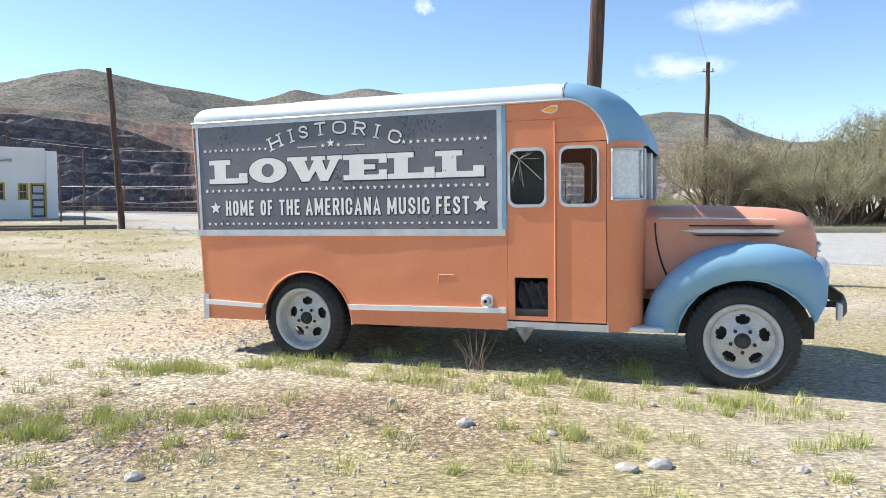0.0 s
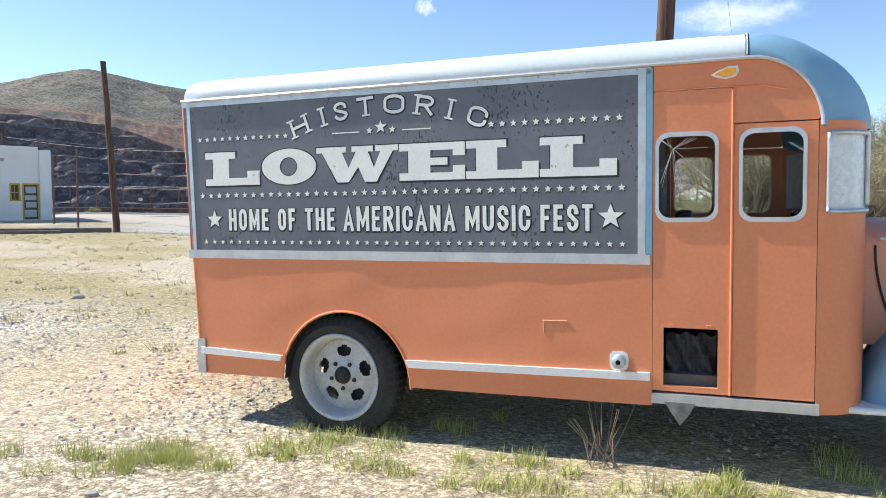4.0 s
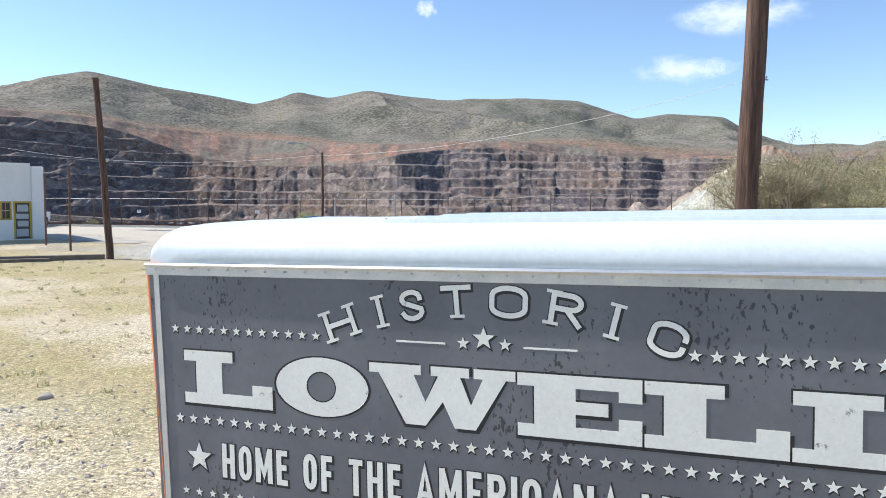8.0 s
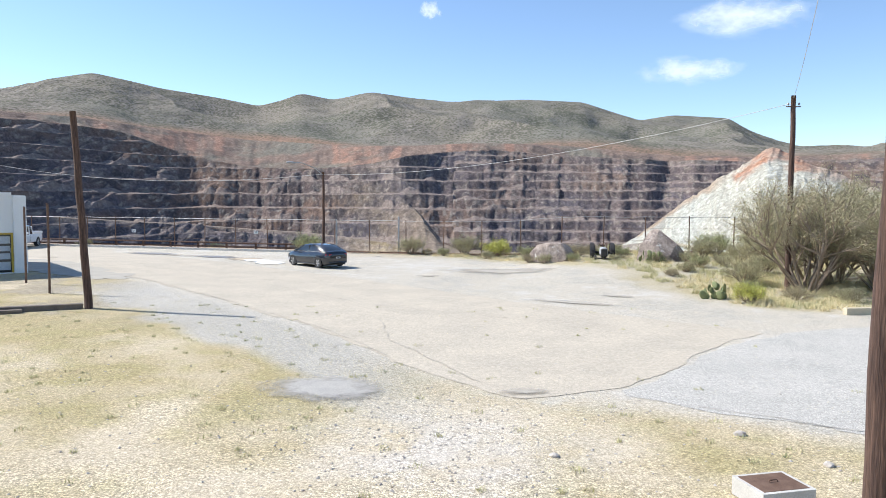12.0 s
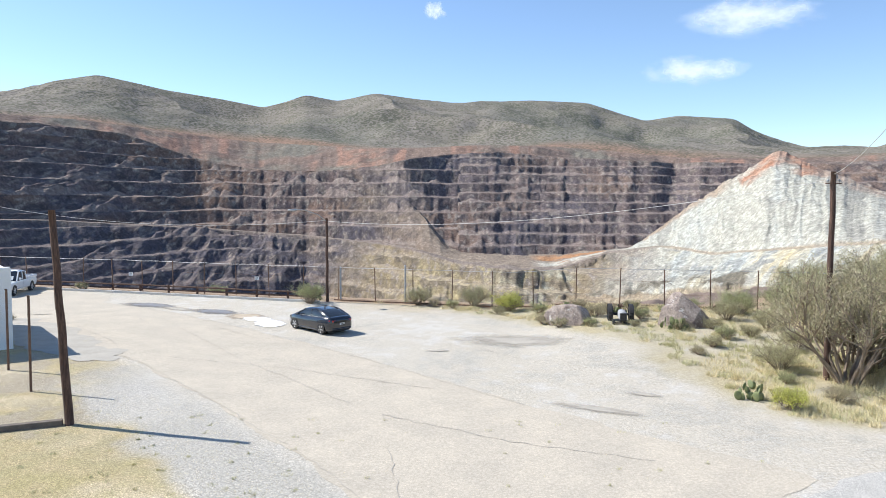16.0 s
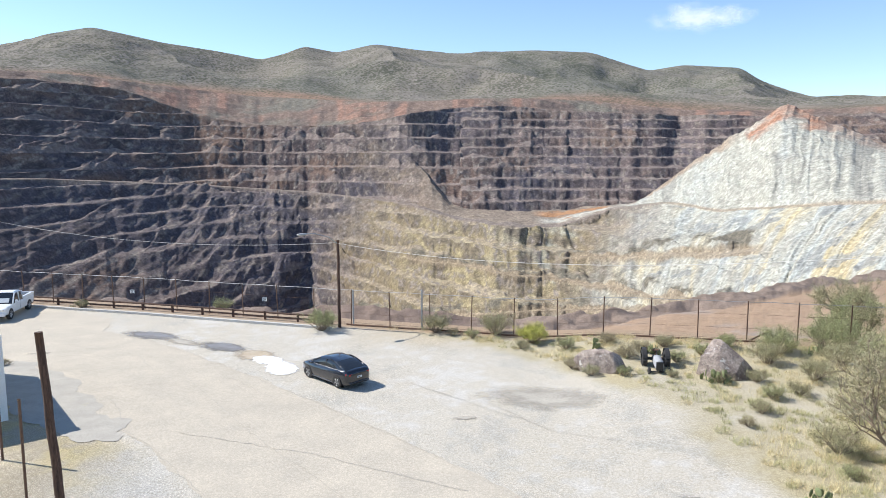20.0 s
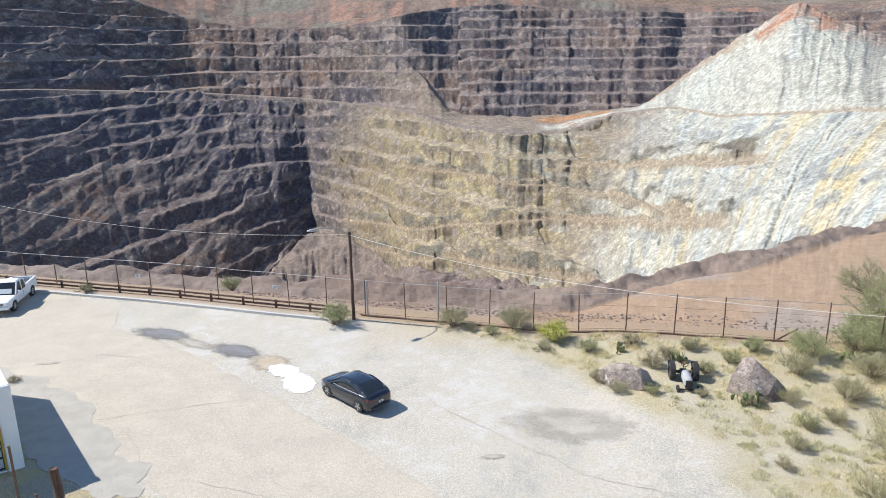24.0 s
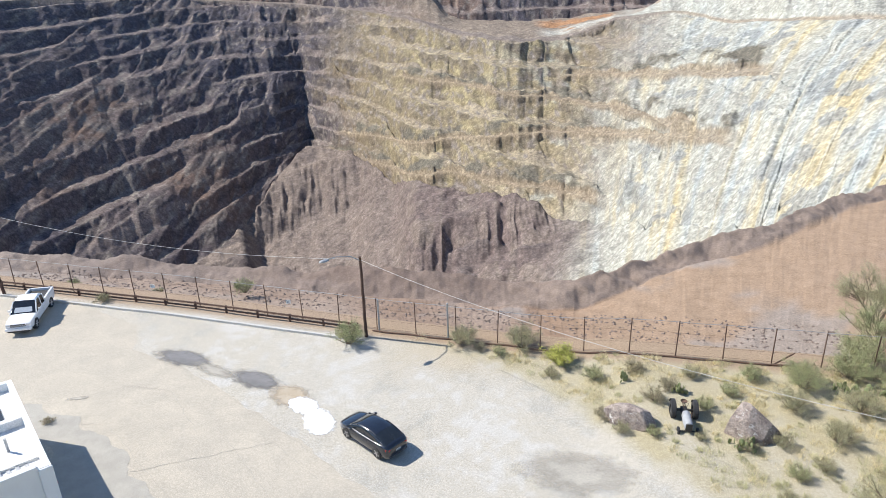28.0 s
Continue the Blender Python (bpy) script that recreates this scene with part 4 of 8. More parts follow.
def wheel(name_parent, cx, cz, y_out, dish, rr=0.355, rim=0.235):
    """A road wheel: axis along y, outer face at y_out towards -y."""
    w = 0.19
    t = thing_part("wheel", name_parent, (cx, y_out, cz))
    bm = bmesh.new()
    sides = 96
    prof = [(rim - 0.005, 0.012), (rim + 0.012, -0.004), (rim + 0.05, -0.012), (rr - 0.045, 0.0), (rr - 0.012, 0.022), (rr, 0.045), (rr, w - 0.045), (rr - 0.012, w - 0.02), (rim + 0.05, w + 0.01), (rim - 0.01, w)]
    rings = []
    for i, (r, h) in enumerate(prof):
        ring = []
        for k in range(sides):
            a = 2 * math.pi * k / sides
            lug = -0.011 if (3 <= i <= 7 and k % 2) else 0.0
            ring.append(bm.verts.new(((r + lug) * math.cos(a), h, (r + lug) * math.sin(a))))
        rings.append(ring)
    for r0, r1 in zip(rings, rings[1:]):
        for k in range(sides):
            bm.faces.new((r0[k], r1[k], r1[(k + 1) % sides], r0[(k + 1) % sides]))
    bmesh.ops.recalc_face_normals(bm, faces=bm.faces)
    part("tyre", bm, M_RUBBER, t, "black ribbed rubber tyre")
    bm = lathe([(rim + 0.003, 0.012), (rim + 0.006, -0.006), (rim - 0.004, -0.012), (rim - 0.018, -0.004), (rim - 0.03, 0.016), (rim - 0.040, 0.04 + 0.7 * dish), (rim - 0.045, 0.06 + 0.9 * dish), (rim - 0.05, 0.15)], 64)
    bmesh.ops.recalc_face_normals(bm, faces=bm.faces)
    part("rim", bm, M_SILVER, t, "silver painted steel rim", smooth=True)
    # the disc with five oval holes
    bm = bmesh.new()
    radii = [0.052, 0.075, 0.092, 0.10, 0.108, 0.116, 0.124, 0.132, 0.14, 0.148, 0.156, 0.165, 0.175, rim - 0.042]
    ns = 150
    rows = []
    for r in radii:
        f = (r - 0.05) / (rim - 0.09)
        depth = 0.012 + 0.030 * f if dish <= 0.02 else 0.062 + 0.024 * f
        if r < 0.10:
            depth -= 0.008
        rows.append([bm.verts.new((r * math.cos(2 * math.pi * k / ns), depth, r * math.sin(2 * math.pi * k / ns))) for k in range(ns)])
    for i in range(len(radii) - 1):
        for k in range(ns):
            rm, am = (radii[i] + radii[i + 1]) / 2, 360 * (k + 0.5) / ns
            da = ((am - 18 + 36) % 72) - 36
            if ((rm - 0.140) / 0.031) ** 2 + (math.radians(da) * 0.140 / 0.047) ** 2 < 1:
                continue
            bm.faces.new((rows[i][k], rows[i + 1][k], rows[i + 1][(k + 1) % ns], rows[i][(k + 1) % ns]))
    bmesh.ops.recalc_face_normals(bm, faces=bm.faces)
    part("disc", bm, M_SILVER, t, "silver wheel disc with five oval holes", smooth=True)
    hub_y = 0.055 if dish > 0.02 else 0.004
    bm = lathe([(0.0001, hub_y - 0.03), (0.03, hub_y - 0.03), (0.044, hub_y - 0.022), (0.05, hub_y), (0.05, hub_y + 0.05)], 24)
    bmesh.ops.recalc_face_normals(bm, faces=bm.faces)
    part("hub", bm, M_BLACK, t, "black hub cap", smooth=False)
    for k in range(5):
        a = math.radians(54 + 72 * k)
        bm = lathe([(0.0001, hub_y - 0.012), (0.010, hub_y - 0.012), (0.013, hub_y - 0.006), (0.013, hub_y + 0.03)], 6)
        bmesh.ops.translate(bm, verts=bm.verts, vec=(0.078 * math.cos(a), 0, 0.078 * math.sin(a)))
        part("lug_nut", bm, M_BLACK, t)
    bm = lathe([(0.0001, 0.125), (0.17, 0.125), (0.17, 0.18), (0.0001, 0.18)], 24)
    part("brake_drum", bm, M_BLACK, t)
    return t


def thing_part(name, parent, at):
    ob = new(name, bpy.data.meshes.new(name))
    ob.parent = parent
    ob.location = at
    bm = lathe([(0.03, 0.02), (0.03, 0.18)], 8)
    bm.to_mesh(ob.data)
    bm.free()
    ob.data.materials.append(M_BLACK)
    return ob


TILT = Matrix.Rotation(-0.021, 4, "Y")
truck = thing("box_truck", "vintage orange and blue box truck parked on dry grass", "truck", pose(-0.155, 5.630, 0.004, 0, 0, -19.9) @ TILT)
W = 1.75

# lower side panels with the wheel arch
arch = [(1.03 + 0.405 * math.cos(a), 0.25 + 0.41 * math.sin(a)) for a in np.linspace(math.pi, 0, 23)]
out = [(0.065, 0.25)] + arch + [(2.70, 0.268), (2.70, 1.0), (0.02, 1.0)]


# the near side is a skin of small faces, so that it can carry shallow dents
def side_skin(y):
    bm = bmesh.new()
    us, zs = np.linspace(0.0, 2.70, 91), np.linspace(0.25, 1.0, 31)
    vv = {}
    for i, uu in enumerate(us):
        for j, zz in enumerate(zs):
            x0 = 0.02 + 0.045 * (1 - zz) / 0.75
            x = x0 + uu * (2.70 - x0) / 2.70
            z = 0.25 + (zz - 0.25) / 0.75 * (0.75 - 0.007 * uu) + 0.007 * uu
            rr_ = math.hypot(x - 1.03, z - 0.25)
            if rr_ < 0.43 and rr_ > 1e-6:
                k = 0.405 / rr_
                if rr_ < 0.405:
                    x, z = 1.03 + (x - 1.03) * k, 0.25 + (z - 0.25) * k
            d = 0.007 * float(fbm(x * 2.2, z * 3.5, seed=7, octaves=2)) - 0.004 * math.exp(-((z - 0.95 + 0.03 * math.sin(x * 3.1)) / 0.035) ** 2) * (0.5 + 0.5 * math.sin(x * 4.0 + 1.2))
            vv[i, j] = bm.verts.new((x, y + d, z))
    for i in range(90):
        for j in range(30):
            q = [vv[i, j], vv[i + 1, j], vv[i + 1, j + 1], vv[i, j + 1]]
            c = sum((p.co for p in q), Vector()) / 4
            if math.hypot(c.x - 1.03, c.z - 0.25) < 0.4045:
                continue
            bm.faces.new(q)
    bmesh.ops.remove_doubles(bm, verts=bm.verts, dist=1e-4)
    return bm


part("lower_side_panel", side_skin(-0.002), M_ORANGE, truck, "dented orange lower side panel", smooth=True)
part("side_wall", slab([(-0.01, 1.0), (2.70, 1.0), (2.70, 1.90), (-0.028, 1.90)], 0.004, 0.03), M_ORANGE, truck)
part("lower_side_panel", slab(out, W - 0.03, W), M_ORANGE, truck)
part("side_wall", slab([(-0.01, 1.0), (2.70, 1.0), (2.70, 1.90), (-0.028, 1.90)], W - 0.03, W), M_ORANGE, truck)
part("rear_wall", loft([[(0.06, 0.005, 0.26), (0.06, W - 0.005, 0.26)], [(-0.029, 0.005, 1.889), (-0.029, W - 0.005, 1.889)]]), M_ORANGE, truck)
part("rear_edge", tube([(0.052, 0.008, 0.25), (-0.028, 0.010, 1.86)], 0.014, 8), M_ORANGE, truck, "salmon painted rear corner moulding")
part("floor_pan", box(1.5, 3.5, 0.05, W - 0.05, 0.36, 0.42), M_CABIN, truck)
part("bulkhead", box(2.66, 2.68, 0.04, W - 0.04, 0.42, 1.9), M_CABIN, truck)
# chassis under the body
for y in (0.5, W - 0.5):
    part("chassis_rail", box(0.1, 4.75, y - 0.04, y + 0.04, 0.22, 0.36), M_BLACK, truck)
part("rear_axle", tube([(0.99, 0.25, 0.25), (0.99, W - 0.25, 0.25)], 0.06, 10), M_BLACK, truck)
part("differential", lathe([(0.02, -0.12), (0.12, -0.06), (0.14, 0), (0.12, 0.06), (0.02, 0.12)], 14, "x"), M_BLACK, truck).location = (0.99, 0.875, 0.25)
part("front_axle", tube([(4.29, 0.3, 0.22), (4.29, W - 0.3, 0.22)], 0.045, 8), M_BLACK, truck)
arch_in = [(1.03 + 0.40 * math.cos(a), 0.25 + 0.405 * math.sin(a)) for a in np.linspace(math.pi, 0, 17)]
part("wheel_housing", loft([[(x, 0.01, z) for x, z in arch_in], [(x, 0.42, z) for x, z in arch_in]]), M_BLACK, truck)
part("wheel_housing", slab([(x, z) for x, z in arch_in], 0.42, 0.43), M_BLACK, truck)
part("arch_lip", tube([(1.03 + 0.407 * math.cos(a), -0.003, 0.25 + 0.412 * math.sin(a)) for a in np.linspace(math.pi, 0, 25)], 0.008, 6), M_ORANGE, truck)

# white rubbing strips
part("rub_strip", slab([(0.06, 0.372), (0.615, 0.358), (0.63, 0.39), (0.06, 0.412)], -0.022, 0.0), M_WHITE, truck, "white painted rubbing strip")
part("rub_strip", slab([(1.43, 0.372), (2.69, 0.392), (2.69, 0.43), (1.41, 0.412)], -0.022, 0.0), M_WHITE, truck, "white painted rubbing strip")
# diamond plate at the rear corner, step and bracket
def diamond(x0, x1, z0, z1, y, nx, nz):
    bm = box(x0, x1, y, y + 0.006, z0, z1)
    for i in range(nx):
        for j in range(nz):
            cx, cz = x0 + (i + 0.5) * (x1 - x0) / nx, z0 + (j + 0.5) * (z1 - z0) / nz
            s = 0.35 * min((x1 - x0) / nx, (z1 - z0) / nz)
            a = [bm.verts.new((cx + dx, y - 0.002, cz + dz)) for dx, dz in ((-1.6 * s, 0), (0, -0.6 * s), (1.6 * s, 0), (0, 0.6 * s))]
            bm.faces.new(a)
    return bm


part("corner_guard", diamond(0.035, 0.085, 0.25, 0.46, -0.012, 3, 14), M_ALU, truck, "diamond plate corner guard")
part("corner_guard_side", box(0.03, 0.036, -0.012, 0.2, 0.25, 0.46), M_ALU, truck)
part("step_board", diamond(2.70, 3.42, 0.288, 0.336, -0.028, 48, 3), M_ALU, truck, "diamond plate step edge")
part("step_tread", box(2.70, 3.42, -0.022, 0.3, 0.32, 0.334), M_ALU, truck)
part("step_bracket", slab([(2.76, 0.30), (2.90, 0.30), (2.87, 0.24), (2.83, 0.19), (2.80, 0.235)], -0.034, -0.02), M_BRACKET, truck, "bent metal step bracket")
bm = lathe([(0.012, -0.05), (0.030, -0.05), (0.032, -0.045), (0.030, -0.01), (0.036, -0.004), (0.036, 0.01)], 20)
fp = part("fuel_filler", bm, M_ALU, truck, "white metal filler pipe", smooth=True)
fp.location = (2.545, 0, 0.478)
part("filler_plate", slab(rounded(2.50, 2.59, 0.43, 0.525, 0.03), -0.006, 0.0), M_WHITE, truck)
part("filler_bore", lathe([(0.0001, -0.02), (0.012, -0.02), (0.012, -0.05)], 14), M_BLACK, truck).location = (2.545, 0, 0.478)
for seg in ([(2.17, 0.66), (2.29, 0.665)], [(2.17, 0.66), (2.172, 0.60)]):
    part("seam_scratch", tube([(x, -0.003, z) for x, z in seg], 0.0032, 4), M_PALEORANGE, truck, "faint worn scratch in the paint")

# the sign with its aluminium frame
sign = part("sign_board", slab([(0.0, 0.985), (2.645, 0.985), (2.645, 1.865), (-0.02, 1.865)], -0.004, 0.004), M_SLATE, truck, "weathered slate grey sign board")
for nm, o in (("bottom", [(-0.010, 0.952), (2.69, 0.952), (2.69, 1.002), (-0.012, 1.002)]), ("top", [(-0.03, 1.855), (2.69, 1.855), (2.69, 1.885), (-0.03, 1.885)]),
              ("left", [(0.022, 0.998), (0.046, 0.998), (0.026, 1.86), (0.002, 1.86)]), ("right", [(2.632, 0.998), (2.668, 0.998), (2.668, 1.86), (2.632, 1.86)])):
    y = -0.008 if nm in ("left", "right") else -0.010
    part("sign_frame", slab(o, y, 0.003), M_ALU, truck, "dull aluminium sign frame strip")
part("blue_post", box(2.67, 2.699, -0.010, 0.003, 0.998, 1.88), M_BLUE, truck, "blue painted upright strip")
bm = bmesh.new()
bmesh.ops.create_icosphere(bm, subdivisions=1, radius=0.0045)
first = part("rivet", bm, M_ALU, truck)
first.location = (0.02, -0.016, 0.962)
for k in range(34):
    for z in (0.962, 1.877):
        if k or z > 1:
            part("rivet", None, M_ALU, truck, data=first.data).location = (0.02 + k * 0.079, -0.016, z + 0.002 * math.sin(k * 7.0))

LET_L = [(0, 1), (.565, 1), (.565, .80), (.44, .80), (.44, .22), (.78, .22), (.78, .42), (1, .42), (1, 0), (0, 0), (0, .2), (.14, .2), (.14, .8), (0, .8)]
LET_E = [(0, 1), (1, 1), (1, .64), (.82, .64), (.82, .80), (.48, .80), (.48, .60), (.74, .60), (.74, .40), (.48, .40), (.48, .2), (.82, .2), (.82, .38), (1, .38), (1, 0), (0, 0), (0, .2), (.14, .2), (.14, .8), (0, .8)]
LET_W = [(0, 1), (.37, 1), (.37, .84), (.32, .84), (.40, .40), (.49, .84), (.44, .84), (.44, 1), (.70, 1), (.70, .84), (.64, .84), (.71, .40), (.79, .84), (.73, .84), (.73, 1), (1, 1), (1, .84), (.94, .84), (.74, 0), (.60, 0), (.52, .42), (.40, 0), (.26, 0), (.07, .84), (0, .84)]


def ring_letter(x0, x1, z0, z1):
    a = [(0.5 + 0.5 * math.cos(t), 0.5 + 0.5 * math.sin(t)) for t in np.linspace(0, 2 * math.pi, 40, endpoint=False)]
    b = [(0.5 + 0.16 * math.cos(t), 0.5 + 0.26 * math.sin(t)) for t in np.linspace(0, 2 * math.pi, 40, endpoint=False)]
    f = lambda p: [(x0 + x * (x1 - x0), z0 + z * (z1 - z0)) for x, z in p]
    return f(a), f(b)


for ch, x0, x1 in (("L", .127, .505), ("O", .522, .880), ("W", .884, 1.384), ("E", 1.39, 1.762), ("L", 1.768, 2.150), ("L", 2.156, 2.534)):
    z0, z1 = 1.384, 1.580
    if ch == "O":
        a, b = ring_letter(x0, x1, z0 - 0.004, z1 + 0.004)
        part("letter", holed(a, b, -0.0052, -0.004), M_CREAM, sign, "cream slab serif letter")
        grow = lambda p, k: [((x - (x0 + x1) / 2) * k + (x0 + x1) / 2, (z - (z0 + z1) / 2) * k + (z0 + z1) / 2) for x, z in p]
        part("letter_outline", holed(grow(a, 1.05), grow(b, 0.92), -0.0046, -0.004), M_INK, sign)
    else:
        sh = {"L": LET_L, "E": LET_E, "W": LET_W}[ch]
        pts = [(x0 + x * (x1 - x0), z0 + z * (z1 - z0)) for x, z in sh]
        part("letter", slab(pts, -0.0052, -0.004), M_CREAM, sign, "cream slab serif letter")
        mx, mz = (x0 + x1) / 2, (z0 + z1) / 2
        big = [(x + (0.009 if x > mx else -0.007) + 0.002, z + (0.006 if z > mz else -0.011)) for x, z in pts]
        part("letter_outline", slab(big, -0.0046, -0.004), M_INK, sign)


def strip(points, wide, y, closed=False, bm=None):
    """A flat stroke of even width along points in x, z, with square ends and mitred bends."""
    bm = bm or bmesh.new()
    pts = [Vector(p) for p in points]
    n = len(pts)
    if not closed:
        pts[0] = pts[0] + (pts[0] - pts[1]).normalized() * wide / 2
        pts[-1] = pts[-1] + (pts[-1] - pts[-2]).normalized() * wide / 2
    rows = []
    for i, p in enumerate(pts):
        a = pts[i - 1] if i or closed else None
        b = pts[(i + 1) % n] if i < n - 1 or closed else None
        d0 = (p - a).normalized() if a is not None else (b - p).normalized()
        d1 = (b - p).normalized() if b is not None else d0
        m = Vector((-d0.y - d1.y, d0.x + d1.x)).normalized()
        k = wide / 2 / max(m.dot(Vector((-d0.y, d0.x))), 0.45)
        rows.append([bm.verts.new((q.x, y, q.y)) for q in (p + m * k, p - m * k)])
    for i in range(n if closed else n - 1):
        r0, r1 = rows[i], rows[(i + 1) % n]
        bm.faces.new((r0[0], r1[0], r1[1], r0[1]))
    return bm


def bow(cx, cz, rx, rz, a0, a1, n=9):
    return [(cx + rx * math.cos(math.radians(a0 + (a1 - a0) * k / (n - 1))), cz + rz * math.sin(math.radians(a0 + (a1 - a0) * k / (n - 1)))) for k in range(n)]


# letters as strokes in a unit box; a trailing 1 closes the loop
GLYPH = {
    "H": [([(0, 0), (0, 1)], 0), ([(1, 0), (1, 1)], 0), ([(.1, .5), (.9, .5)], 0)],
    "I": [([(.5, 0), (.5, 1)], 0)],
    "T": [([(0, 1), (1, 1)], 0), ([(.5, 0), (.5, .9)], 0)],
    "E": [([(.92, 1), (0, 1), (0, 0), (.92, 0)], 0), ([(.1, .51), (.78, .51)], 0)],
    "F": [([(.95, 1), (0, 1), (0, 0)], 0), ([(.1, .5), (.8, .5)], 0)],
    "M": [([(0, 0), (0, 1)], 0), ([(1, 0), (1, 1)], 0), ([(.06, .94), (.5, .22), (.94, .94)], 0)],
    "N": [([(0, 0), (0, 1)], 0), ([(1, 0), (1, 1)], 0), ([(.05, .95), (.95, .05)], 0)],
    "A": [([(0, 0), (.5, 1), (1, 0)], 0), ([(.24, .27), (.76, .27)], 0)],
    "U": [([(0, 1)] + bow(.5, .28, .5, .28, 180, 360) + [(1, 1)], 0)],
    "O": [(bow(.5, .72, .5, .28, 0, 180) + bow(.5, .28, .5, .28, 180, 360), 1)],
    "C": [([(1, .68)] + bow(.5, .72, .5, .28, 0, 180) + bow(.5, .28, .5, .28, 180, 360) + [(1, .33)], 0)],
    "S": [([(.98, .74)] + bow(.5, .76, .48, .24, 10, 215) + bow(.5, .25, .5, .25, 45, -170)[1:], 0)],
    "R": [([(0, 0), (0, 1)], 0), ([(.1, 1), (.55, 1)] + bow(.6, .75, .38, .25, 80, -80) + [(.5, .5), (.1, .5)], 0), ([(.52, .48), (.98, 0)], 0)],
}
SPAN = {"I": 0.30, "M": 1.28, "A": 1.08, "E": 0.86, "F": 0.84, "T": 0.90}


def letter(ch, put, wid, hgt, weight, name="letter", label=""):
    """One painted letter with its dark outline; put maps letter x, z onto the sign."""
    for nm, mat, w, y, dx, dz in (("letter_shadow", M_INK, weight + 0.012, -0.0046, 0.0025, -0.003), (name, M_CREAM, weight, -0.0052, 0, 0)):
        bm = bmesh.new()
        for j, (pts, loop) in enumerate(GLYPH[ch]):
            q = [put(weight / 2 + u * (wid - weight), weight / 2 + v * (hgt - weight)) for u, v in pts]
            strip([(a_ + dx, b_ + dz) for a_, b_ in q], w, y - 0.00012 * j, bool(loop), bm)
        part(nm, bm, mat, sign, label if nm == name else "")


# second line: each word spread over its span
for word, x0, x1, z0, hgt in (("HOME", .282, .560, 1.118, .126), ("OF", .622, .737, 1.118, .126), ("THE", .800, .993, 1.118, .126), ("AMERICANA", 1.045, 1.704, 1.114, .136), ("MUSIC", 1.760, 2.106, 1.115, .130), ("FEST", 2.158, 2.418, 1.114, .132)):
    gap = 0.017
    unit = (x1 - x0 - gap * (len(word) - 1)) / sum(SPAN.get(c_, 1.0) for c_ in word)
    x = x0
    for c_ in word:
        wid = unit * SPAN.get(c_, 1.0)
        letter(c_, lambda u, v, x=x, z0=z0: (x + u, z0 + v), wid, hgt, 0.0205, label="cream condensed letter")
        x += wid + gap
# first line on an arch, with small serifs
for k, ch in enumerate("HISTORIC"):
    mid_x = (0.796, 0.940, 1.050, 1.198, 1.362, 1.535, 1.672, 1.815)[k]
    a = math.asin((mid_x - 1.303) / 1.5)
    cz = 1.746 - 1.5 * (1 - math.cos(a))
    wid, hgt = {"I": 0.03, "S": 0.082, "H": 0.112, "O": 0.122, "C": 0.108}.get(ch, 0.102), 0.102

    def put(u, v, cx=mid_x, cz=cz, a=a, wid=wid):
        u -= wid / 2
        return cx + u * math.cos(a) + v * math.sin(a), cz - u * math.sin(a) + v * math.cos(a)

    letter(ch, put, wid, hgt, 0.0165, label="cream serif letter")
    for sx in {"H": (0.075, 0.925), "I": (0.5,), "T": (0.5,), "R": (0.08,)}.get(ch, ()):
        for zz in ((0.003, hgt - 0.003) if ch != "T" else (0.003,)):
            part("serif", slab([put(sx * wid + dx, zz + dz) for dx, dz in ((-0.024, -0.005), (0.024, -0.005), (0.024, 0.005), (-0.024, 0.005))], -0.0056, -0.004), M_CREAM, sign)


def star_row(x0, x1, z, n, r):
    """Small stars side by side, each a piece of its own."""
    for k in range(n):
        part("small_star", slab(star_points(x0 + (x1 - x0) * k / (n - 1), z + 0.0006 * math.sin(k * 5.0), r), -0.0052, -0.004), M_CREAM, sign)
        part("small_star_outline", slab(star_points(x0 + (x1 - x0) * k / (n - 1) + 0.002, z - 0.003, r * 1.28), -0.0046, -0.004), M_INK, sign)


star_row(.092, .685, 1.658, 12, .0175)
star_row(1.905, 2.545, 1.660, 12, .0195)
star_row(.100, 2.556, 1.325, 42, .0195)
star_row(.116, 2.560, 1.050, 42, .0165)
for x, z, r in ((.181, 1.183, .056), (2.504, 1.183, .064), (1.283, 1.678, .037), (1.215, 1.660, .021), (1.352, 1.662, .021)):
    part("star", slab(star_points(x, z, r), -0.0053, -0.004), M_CREAM, sign, "cream five-pointed star")
    part("star_outline", slab(star_points(x + 0.003, z - 0.004, r * 1.22), -0.0046, -0.004), M_INK, sign)
for x0, x1 in ((.985, 1.155), (1.41, 1.575)):
    part("ornament_line", slab([(x0, 1.653), (x1, 1.653), (x1, 1.659), (x0, 1.659)], -0.0052, -0.004), M_CREAM, sign)

